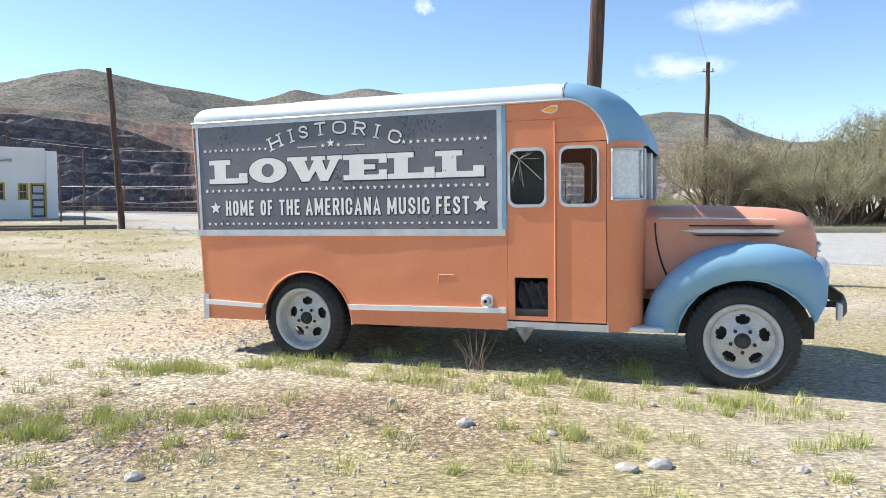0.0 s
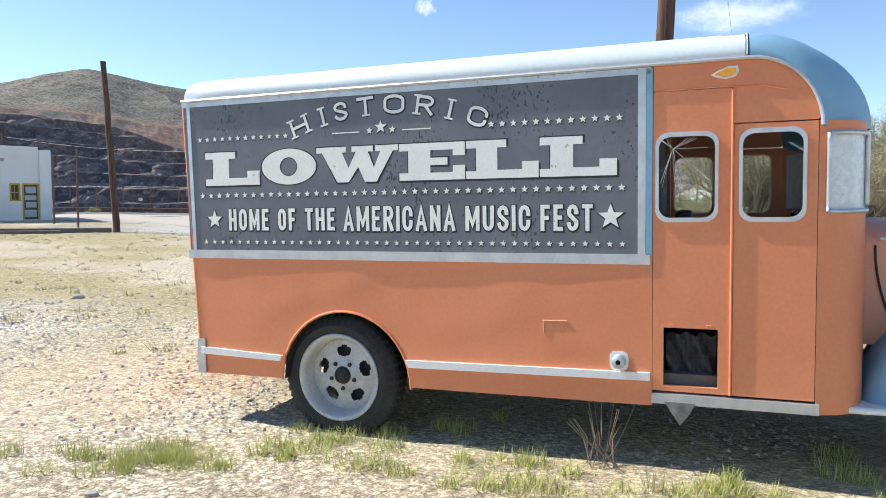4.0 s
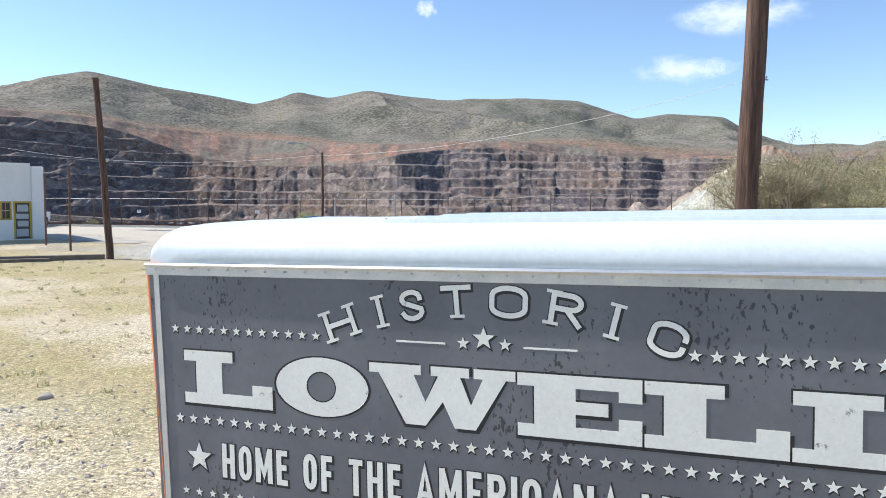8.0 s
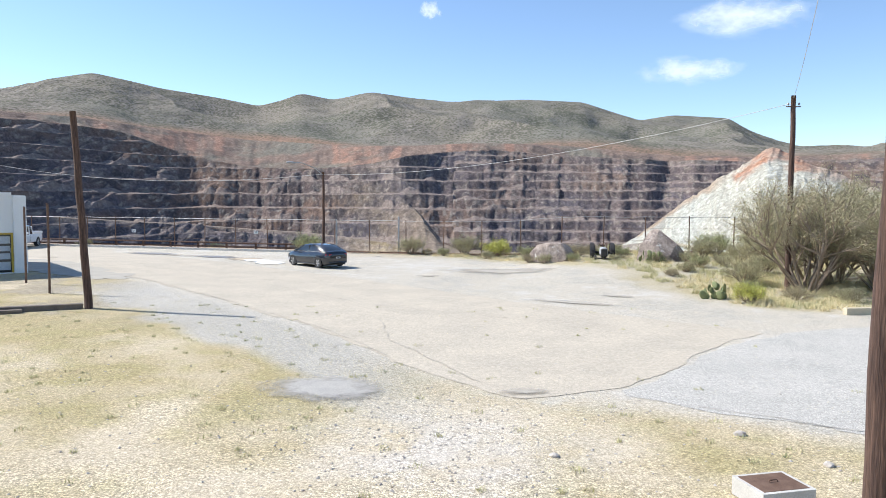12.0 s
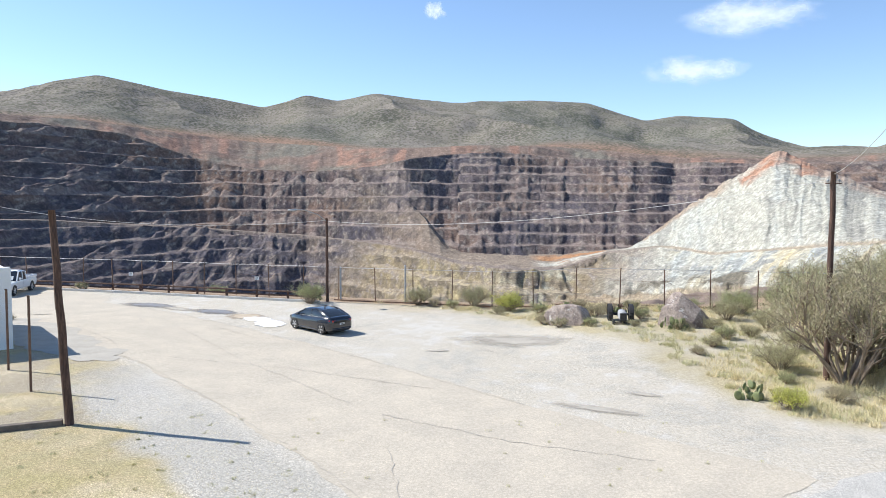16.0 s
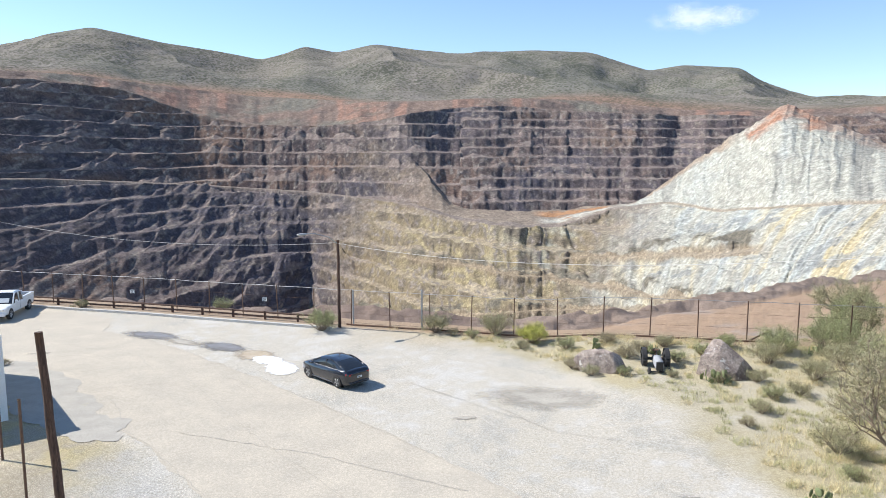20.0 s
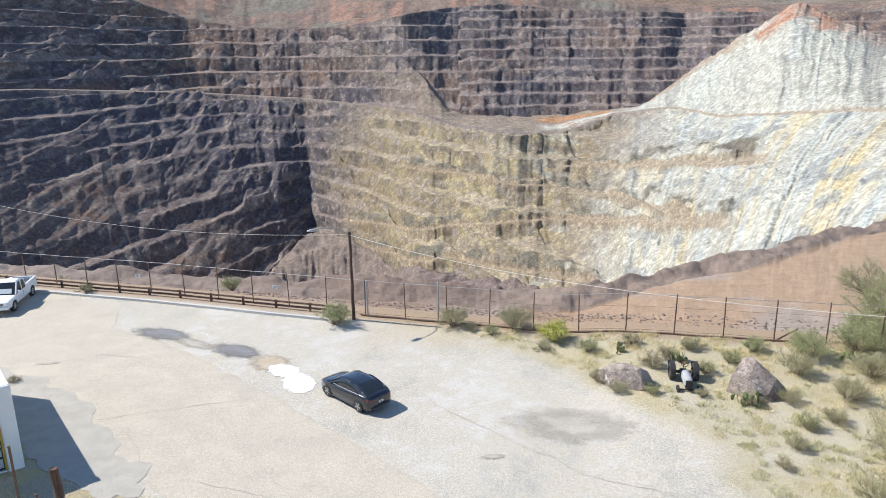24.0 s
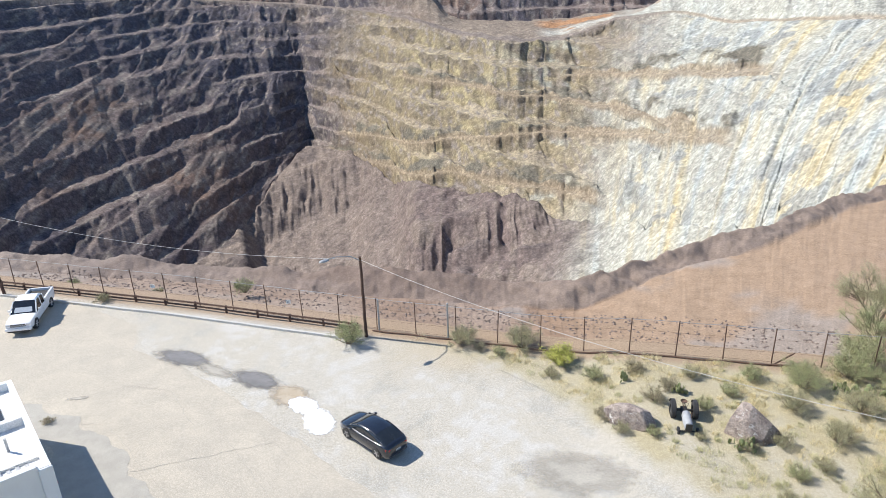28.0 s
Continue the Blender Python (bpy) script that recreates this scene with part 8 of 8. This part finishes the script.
def grow(seed, radius, height, limbs, depth, twist=0.35, upright=0.35):
    """Limbs as polylines with radii, and the points along the finest twigs."""
    rnd = random.Random(seed)
    lines, tips = [], []

    def limb(p, d, length, r, level):
        pts, rad = [p.copy()], [r]
        n = 5 if level < depth else 4
        for k in range(n):
            d = (d + Vector((rnd.uniform(-1, 1), rnd.uniform(-1, 1), rnd.uniform(-0.7, 0.9))) * twist * 0.45).normalized()
            p = p + d * (length / n)
            pts.append(p.copy())
            rad.append(r * (1 - 0.75 * (k + 1) / n) + 0.002)
        lines.append((pts, rad, level))
        if level >= depth:
            tips.extend(pts[1:])
            return
        kids = rnd.randint(3, 4) if level else rnd.randint(3, 5)
        for k in range(kids):
            f = rnd.uniform(0.35, 1.0)
            i = min(int(f * n), n - 1)
            q_ = pts[i].lerp(pts[i + 1], f * n - i) if f < 1 else pts[-1]
            nd = (d + Vector((rnd.uniform(-1, 1), rnd.uniform(-1, 1), rnd.uniform(-0.5, 0.8))) * 0.9).normalized()
            limb(q_, nd, length * rnd.uniform(0.5, 0.75), max(r * 0.5, 0.004), level + 1)

    for k in range(limbs):
        a = 2 * math.pi * (k + rnd.uniform(-0.3, 0.3)) / limbs
        out_ = rnd.uniform(0.3, 1.0)
        d = Vector((math.cos(a) * out_ * radius, math.sin(a) * out_ * radius, height * rnd.uniform(0.55, 1.0) * (upright + 0.65))).normalized()
        limb(Vector((0.08 * radius * math.cos(a), 0.08 * radius * math.sin(a), -0.05)), d, math.hypot(radius * out_, height) * 0.55, 0.018 * height + 0.006, 0)
    return lines, tips


def bush_data(seed, radius, height, limbs, depth, leaves, size, leafm, flat=1.0):
    lines, tips = grow(seed, radius, height, limbs, depth)
    bm = bmesh.new()
    for pts, rad, lev in lines:
        tube(pts, rad, 5 if lev == 0 else 3, bm, caps=False)
    wood = bpy.data.meshes.new("woody_frame")
    bm.to_mesh(wood)
    bm.free()
    wood.materials.append(M_STEM)
    rng = np.random.default_rng(seed)
    T_ = np.array([tuple(t) for t in tips])
    k = rng.integers(0, len(T_), leaves)
    C = T_[k] + rng.normal(0, 0.075 * radius ** 0.5, (leaves, 3))
    C[:, 2] = np.maximum(C[:, 2], 0.03)
    a, b = rng.normal(size=(leaves, 3)), rng.normal(size=(leaves, 3))
    a /= np.linalg.norm(a, axis=1)[:, None]
    b -= (a * b).sum(1)[:, None] * a
    b /= np.linalg.norm(b, axis=1)[:, None]
    L, Wd = size * rng.uniform(0.7, 1.5, (leaves, 1)), size * 0.28 * rng.uniform(0.7, 1.3, (leaves, 1))
    P = np.stack([C - a * L, C + b * Wd, C + a * L, C - b * Wd], 1)
    lv = quad_mesh("foliage", P)
    lv.materials.append(leafm)
    return wood, lv


def plant(name, label, category, data, at, group="", scale=1.0):
    ob = thing(name, label, category, at, group)
    for nm, me in zip(("woody_frame", "foliage"), data):
        o = new(nm, me)
        o.parent = ob
        o.scale = (scale, scale, scale)
    return ob


def gz(x, y):
    return float(ground_z(np.array(float(x)), np.array(float(y))))


D_SMALL = [bush_data(11 + k, 0.8, 0.75, 18, 2, 5200, 0.025, m) for k, m in enumerate((M_LEAFO, M_LEAFG, M_LEAFT))]
D_MED = [bush_data(31 + k, 1.25, 1.35, 18, 2, 12000, 0.030, m) for k, m in enumerate((M_LEAFO, M_LEAFG, M_LEAFO))]
D_YEL = bush_data(51, 0.75, 0.95, 22, 2, 5200, 0.038, M_LEAFY)
D_BIG = [bush_data(61 + k, 3.0, 3.7, 13, 3, 34000, 0.036, m) for k, m in enumerate((M_LEAFT, M_LEAFO, M_LEAFT))]
D_TREE = [bush_data(71 + k, 2.8, 4.9, 9, 3, 36000, 0.040, m) for k, m in enumerate((M_LEAFO, M_LEAFG))]

for k, (x, y, s_) in enumerate(((15.2, 34.4, 1.0), (16.6, 36.9, .95), (20.0, 37.5, .95), (24.5, 34.0, 1.05), (19.2, 32.2, .8), (29.0, 36.5, 1.1), (24.0, 40.5, .9), (27.5, 30.8, .75), (22.5, 30.6, .7), (33, 33.5, 1.05), (17.5, 36.6, .75), (21.6, 34.4, 1.0), (24.6, 37.6, 1.15), (27.2, 33.4, 1.0), (18.2, 34.2, .8), (30.5, 31.8, .95), (21.8, 40.0, .95))):
    plant("mesquite_bush", "large tangled grey-brown mesquite bush with sparse leaves", "bush", D_BIG[k % 3], pose(x, y, gz(x, y), 0, 0, 67 * k), "mesquite thicket", s_ * 1.1)
for k, (x, y, s_) in enumerate(((26.5, 36.0, 1.0), (31.5, 39.0, 1.1), (22.8, 43.5, .75), (35.5, 36.5, 1.15), (29.5, 44, 1.0), (38, 42, 1.1), (25.6, 57.5, .6), (23.5, 53.5, .5), (23.2, 36.2, .85), (28.4, 38.6, 1.0), (33.5, 36.8, 1.05))):
    plant("mesquite_tree", "ragged olive-green mesquite tree behind the road", "tree", D_TREE[k % 2], pose(x, y, gz(x, y) - (0.8 if y > 52 else 0), 0, 0, 101 * k), "mesquite thicket", s_ * 1.2)
for k, (x, y, s_, kind_) in enumerate(((-9.35, 55.0, 1.0, 1), (-2.1, 54.6, .85, 0), (1.55, 54.2, .95, 0), (16.6, 48.6, 1.05, 1), (19.6, 49.4, 1.1, 1), (15.2, 46.6, .8, 0), (18.6, 46.2, .9, 0), (21.4, 47.4, 1.1, 1), (16.2, 43.9, .75, 0), (14.1, 49.4, .6, 1), (21, 51, 1.2, 1), (19, 43, .8, 0), (13.5, 36.3, .8, 0), (15.7, 39.6, .7, 0), (24.8, 48.6, 1.3, 1), (27.5, 50, 1.3, 0), (17.5, 41, .7, 2), (21.5, 43.6, .9, 2))):
    plant("desert_bush", "twiggy olive-green desert bush on dry ground", "bush", D_MED[kind_], pose(x, y, gz(x, y), 0, 0, 53 * k), "desert bushes", s_)
plant("rabbitbrush", "bright yellow-green rabbitbrush by the fence", "bush", D_YEL, pose(3.7, 52.1, gz(3.7, 52.1), 0, 0, 0), "rabbitbrush", 1.25)
plant("rabbitbrush", "small yellow-green rabbitbrush beside a cactus", "bush", D_YEL, pose(11.45, 30.9, gz(11.45, 30.9), 0, 0, 120), "rabbitbrush", 0.8)
for k, (x, y, s_) in enumerate(((-28.3, 61.6, .8), (-18.8, 64.6, 1.3), (5.2, 46.6, .7), (5.9, 45.2, .7), (7.4, 44.7, .6), (8.2, 47.6, .9), (9.6, 44.2, .5), (10.6, 46.8, .8), (11.6, 43.4, .7), (13.4, 43.6, .8), (5.4, 50.2, .9), (7.8, 50.6, .8), (10.8, 49.8, .9), (12.3, 48.0, .8), (9.2, 48.7, .8), (3.0, 50.8, .7), (0.2, 53.2, .7), (-1.0, 53.9, .6), (12.1, 39.9, .7), (13.2, 41.4, .8), (11.0, 38.6, .5), (14.6, 41.9, .8), (12.9, 34.4, .6), (13.6, 32.0, .7), (15.3, 31.4, .8), (17.6, 30.9, .7), (16.2, 35.4, .8), (-25.5, 64.5, .7), (-33, 66.2, .8), (-24.7, 46.9, .45))):
    z = gz(x, y) - (0.9 if y > fence_y(x) else 0)
    plant("low_shrub", "low dry olive shrub on the sandy verge", "shrub", D_SMALL[k % 3], pose(x, y, z, 0, 0, 71 * k), "low shrubs", s_)


def cactus(x, y, pads, seed, spread=0.5):
    ob = thing("prickly_pear", "clump of flat green prickly pear pads", "cactus", pose(x, y, gz(x, y)), "prickly pears")
    rnd = random.Random(seed)
    me = None
    for k in range(pads):
        if me is None:
            bm = bmesh.new()
            bmesh.ops.create_icosphere(bm, subdivisions=2, radius=1.0)
            for v in bm.verts:
                v.co = Vector((v.co.x * 0.11, v.co.y * 0.022, v.co.z * 0.15 + 0.14))
            o = part("pad", bm, M_CACTUS, ob, smooth=True)
            me = o.data
        else:
            o = part("pad", None, M_CACTUS, ob, data=me)
        a, r = rnd.uniform(0, 6.28), spread * rnd.uniform(0, 1) ** 0.6
        o.location = (r * math.cos(a), r * math.sin(a) * 0.7, rnd.choice((0, 0, 0.22, 0.40)) * (1 - r / spread * 0.4))
        o.rotation_euler = (rnd.uniform(-.35, .35), rnd.uniform(-.5, .5), rnd.uniform(0, 3.14))
        k_ = rnd.uniform(0.8, 1.25)
        o.scale = (k_, k_, k_)
    return ob


cactus(10.7, 32.2, 22, 1)
cactus(11.4, 43.5, 34, 2, 0.75)
cactus(9.7, 48.3, 20, 3, 0.45)
cactus(18.6, 48.0, 26, 4, 0.7)
cactus(7.0, 49.6, 10, 5, 0.4)
cactus(19.9, 47.6, 18, 6, 0.6)


# ---- grass: blades on the rough ground ----
def blades(n, xs, ys, height, width, lean, rng):
    a = rng.uniform(0, 2 * math.pi, n)
    zz = ground_z(xs, ys) - 0.005
    h = height * rng.uniform(0.5, 1.3, n)
    l = lean * rng.uniform(0.2, 1.4, n)
    base = np.stack([xs, ys, zz], 1)
    tip = base + np.stack([np.cos(a) * l, np.sin(a) * l, h], 1)
    side = np.stack([-np.sin(a), np.cos(a), 0 * a], 1) * (width * rng.uniform(0.6, 1.3, n))[:, None]
    return np.stack([base - side, base + side, tip], 1)


def growth(x, y):
    """How grassy the rough ground is."""
    g3_, g1_ = fbm(x / 7, y / 7, seed=105), fbm(x / 2.2, y / 2.2, seed=101)
    return np.clip(0.25 + 2.2 * g3_ + 1.0 * g1_ + 0.65 * sstep(-0.3, -3, x) * sstep(9, 13, y), 0, 1) * (y < lot_side(x) - 1.0)


def bare(x, y):
    """The trodden dirt before the truck."""
    return np.exp(-((y - (3.5 + 0.12 * x) + 0.4 * fbm(x / 1.2, y / 1.2, seed=121)) / 0.75) ** 2) * sstep(3.6, 1.2, x)


rng = np.random.default_rng(77)


def scatter(n, x0, x1, y0, y1, keep_at):
    x, y = rng.uniform(x0, x1, n), rng.uniform(y0, y1, n)
    k = rng.uniform(0, 1, n) < keep_at(x, y)
    return x[k], y[k]


def tag_stuff(name, me, material, label, category):
    me.materials.append(material)
    return tagged(new(name, me), label, category, kind="stuff")


parts_ = []
x, y = scatter(110000, -6, 9, 0.6, 9, lambda x, y: 0.14 + 0.75 * np.maximum(growth(x, y), 0.8 * sstep(1.0, 2.6, x) * sstep(6, 4.5, y)) * (1 - 0.95 * bare(x, y)))
parts_.append(blades(len(x), x, y, 0.016, 0.0016, 0.10, rng))
x, y = scatter(90000, -22, 9, 8, 32, lambda x, y: 0.06 + 0.8 * growth(x, y))
parts_.append(blades(len(x), x, y, 0.035, 0.005, 0.09, rng))
tag_stuff("dry_grass", tri_mesh("dry_grass", np.concatenate(parts_)), M_STRAW, "short dry straw-coloured grass", "grass")


def tufts(centres, per, spread, height, width, lean):
    cx, cy = np.repeat(centres[:, 0], per), np.repeat(centres[:, 1], per)
    n = len(cx)
    r, a = spread * np.sqrt(rng.uniform(0, 1, n)) * np.repeat(rng.uniform(0.5, 1.4, len(centres)), per), rng.uniform(0, 6.283, n)
    return blades(n, cx + r * np.cos(a), cy + r * np.sin(a), height, width, lean, rng)


side_u = Vector((0.9403, -0.3404, 0))
O_ = Vector((-0.155, 5.63, 0))
row = []
for k in range(46):
    u_, v_ = rng.uniform(0.9, 4.6), rng.uniform(-0.55, -0.05)
    q_ = O_ + side_u * u_ + Vector((0.3404, 0.9403, 0)) * v_
    row.append((q_.x, q_.y))
x, y = scatter(150, -2.6, 5.5, 1.4, 5.0, lambda x, y: 0.15 + 0.85 * growth(x, y))
row += list(zip(x, y))
for cx_, cy_, n_ in ((-0.28, 3.3, 12), (0.5, 3.55, 7), (0.0, 4.87, 10), (0.85, 5.35, 5), (1.45, 5.45, 4), (2.65, 3.28, 4), (2.68, 4.45, 7), (3.72, 3.9, 4), (3.97, 3.14, 4)):
    row += [(cx_ + rng.normal(0, .16), cy_ + rng.normal(0, .07)) for _ in range(n_)]
row += [(-0.35 + rng.normal(0, .25), 3.55 + rng.normal(0, .12)) for _ in range(16)] + [(0.05 + rng.normal(0, .3), 4.9 + rng.normal(0, .12)) for _ in range(14)]
row += [(-1.9 + rng.normal(0, .7), 4.4 + rng.normal(0, .3)) for _ in range(12)]
tag_stuff("grass_tufts", tri_mesh("grass_tufts", tufts(np.array(row), 80, 0.085, 0.075, 0.0022, 0.06)), M_GRASS, "fresh green grass tufts in dry soil", "grass")
x, y = scatter(120, -2, 5.5, 1.2, 4.6, lambda x, y: 0.35 + 0 * x)
x2, y2 = scatter(900, -20, 8.5, 7, 30, lambda x, y: 0.2 + 0.7 * growth(x, y))
tag_stuff("bunch_grass", tri_mesh("bunch_grass", np.concatenate([tufts(np.stack([x, y], 1), 46, 0.07, 0.10, 0.0026, 0.06), tufts(np.stack([x2, y2], 1), 26, 0.10, 0.07, 0.006, 0.06)])), M_PALEG, "grey-green bunch grass in dry soil", "grass")
verge_at = lambda x, y: sstep(-0.4, 0.8, x - np.interp(y, [28, 30, 34, 40, 45, 49, 54, 57], [14, 11.4, 10.4, 9.4, 6.6, 4.0, -2.0, -8.5])) * (y < fence_y(x) - 0.3)
x, y = scatter(3000, -8, 26, 29, 56, lambda x, y: verge_at(x, y) * np.clip(0.35 + 1.6 * fbm(x / 4, y / 4, seed=301), 0, 1))
tag_stuff("verge_grass", tri_mesh("verge_grass", tufts(np.stack([x, y], 1), 95, 0.34, 0.22, 0.0065, 0.17)), M_STRAW, "tall dry straw grass on the verge", "grass")
x, y = scatter(2600, -8, 26, 29, 56, lambda x, y: verge_at(x, y) * np.clip(0.4 + 1.4 * fbm(x / 5, y / 5, seed=303), 0, 1))
tag_stuff("verge_weeds", tri_mesh("verge_weeds", tufts(np.stack([x, y], 1), 80, 0.30, 0.20, 0.007, 0.15)), M_PALEG, "grey-green weeds on the verge", "grass")
# tall dry weed stalks against the truck
stalk = thing("weed_stalks", "tall dry brown weed stalks beside the truck", "weeds", pose(2.15, 4.75, gz(2.15, 4.75)))
rw = random.Random(8)
for k in range(16):
    a, l = rw.uniform(0, 6.28), rw.uniform(0.03, 0.12)
    part("stalk", tube([(0.1 * rw.uniform(-1, 1), 0.06 * rw.uniform(-1, 1), 0), (l * math.cos(a), l * math.sin(a), 0.14), (1.9 * l * math.cos(a), 1.9 * l * math.sin(a), rw.uniform(0.22, 0.34))], [0.003, 0.0025, 0.0012], 4), M_STEM, stalk)


# ---- stones ----
M_STONE = surface("pale_stone", (0.50, 0.46, 0.41), (0.38, 0.34, 0.30), scale=5, fine=40, rough=0.9, bump=0.4, dist=0.01)


def stone_cloud(x, y, size, seed, squash=0.6):
    rng_ = np.random.default_rng(seed)
    n = len(x)
    octa = np.array([(1, 0, 0), (0, 1, 0), (-1, 0, 0), (0, -1, 0), (0, 0, 1), (0, 0, -1)], float)
    tri = np.array([(0, 1, 4), (1, 2, 4), (2, 3, 4), (3, 0, 4), (1, 0, 5), (2, 1, 5), (3, 2, 5), (0, 3, 5)])
    s_ = size * rng_.uniform(0.4, 1.0, n) ** 1.6
    V = octa[None] * rng_.uniform(0.6, 1.3, (n, 6, 1)) * s_[:, None, None]
    a = rng_.uniform(0, 6.283, n)
    c, sn = np.cos(a)[:, None], np.sin(a)[:, None]
    X_, Y_ = V[..., 0] * c - V[..., 1] * sn, V[..., 0] * sn + V[..., 1] * c
    V = np.stack([X_ + x[:, None], Y_ + y[:, None], V[..., 2] * squash + (ground_z(x, y) + 0.15 * s_)[:, None]], -1)
    return V[:, tri].reshape(-1, 3, 3)


soil_at = lambda x, y: np.clip(0.5 + 1.5 * fbm(x / 1.5, y / 1.5, seed=311), 0, 1) * (y < lot_side(x) + 0.3)
x, y = scatter(42000, -6, 9, 0.8, 9, soil_at)
pile_at = lambda x, y: np.clip(np.exp(-(((x - 0.5) / 2.1) ** 2 + ((y - 15.6) / 2.4) ** 2)) + np.exp(-(((x + 4) / 2.4) ** 2 + ((y - 8.5) / 2.0) ** 2)) + 0.10, 0, 1)
x2, y2 = scatter(15000, -12, 9, 7, 22, pile_at)
x3, y3 = scatter(16000, -14, 12, 20, 52, lambda x, y: np.clip(0.5 + 1.2 * fbm(x / 3, y / 3, seed=313), 0, 1) * (y > lot_side(x)) * (1 - verge_at(x, y) * 0.3))
tag_stuff("gravel", tri_mesh("gravel", np.concatenate([stone_cloud(x, y, 0.021, 1), stone_cloud(x2, y2, 0.034, 2), stone_cloud(x3, y3, 0.022, 3)])), M_STONE, "scattered pale gravel", "gravel")
M_RUBBLE = surface("brown_rubble", (0.25, 0.19, 0.155), (0.18, 0.14, 0.12), scale=3, fine=20, rough=0.95, bump=0.5, dist=0.02)


def loose_stone(x, y, s_, seed, label):
    bm = bmesh.new()
    bmesh.ops.create_icosphere(bm, subdivisions=2, radius=1.0)
    for v in bm.verts:
        p_ = v.co.copy()
        k = 1 + 0.35 * noise.noise(p_ * 1.3 + Vector((seed * 3.3, 0, 0))) + 0.12 * noise.noise(p_ * 3.1 + Vector((0, seed * 2.1, 0)))
        v.co = Vector((p_.x * k * s_, p_.y * k * s_ * 0.8, p_.z * k * s_ * 0.55))
    me = bpy.data.meshes.new("loose_stone")
    bm.to_mesh(me)
    bm.free()
    me.materials.append(M_STONE)
    ob = tagged(new("loose_stone", me), label, "stone", "loose stones")
    ob.matrix_world = pose(x, y, gz(x, y) + 0.18 * s_, 0, 0, seed * 47)


for k, (x, y, s_) in enumerate(((2.04, 3.53, .055), (1.58, 4.0, .032), (2.78, 2.85, .05), (2.95, 2.9, .06), (3.6, 2.85, .035), (3.2, 3.9, .028), (0.35, 3.9, .03), (-0.2, 4.4, .03), (1.05, 3.3, .028), (4.4, 3.2, .03), (-1.2, 3.9, .035), (0.5, 2.75, .045), (4.9, 4.1, .04), (2.5, 3.35, .03), (-2.4, 5.6, .04), (3.05, 13.5, .09), (3.9, 12.4, .07), (2.2, 15.2, .08), (-0.9, 11.6, .09), (0.4, 12.6, .08), (5.9, 14.9, .08), (6.4, 13.5, .07), (5.2, 16.2, .1), (-3.4, 10.5, .08))):
    loose_stone(x, y, s_, k + 1, "pale angular loose stone on dirt")
# rubble along the pit side of the fence
x = rng.uniform(-40, 24, 2600)
y = fence_y(x) + rng.uniform(0.4, 9, 2600)


def rim_stones(x, y, size, seed):
    P = stone_cloud(x, y, size, seed)
    az_ = np.degrees(np.arctan2(x - CX, y - CY))
    rr_ = np.hypot(x - CX, y - CY)
    er = np.interp(az_, az_f, Rr)
    col_ = np.clip(np.searchsorted(az_f, az_), 1, len(az_f) - 1)
    zz = np.array([np.interp(r_, Rg[:70, c_], Zg[:70, c_]) for r_, c_ in zip(rr_, col_)])
    dz = np.repeat(zz - ground_z(x, y), 8)
    P[..., 2] += dz[:, None]
    return P


tag_stuff("rim_rubble", tri_mesh("rim_rubble", rim_stones(x, y, 0.16, 9)), M_RUBBLE, "brown rubble along the pit rim", "rubble")

# ---- the plan drawn out to metres ----
for ob in list(scene.objects):
    if ob.parent is None and ob.type in ("MESH", "EMPTY"):
        ob.matrix_world = Matrix.Scale(PLAN, 4) @ ob.matrix_basis
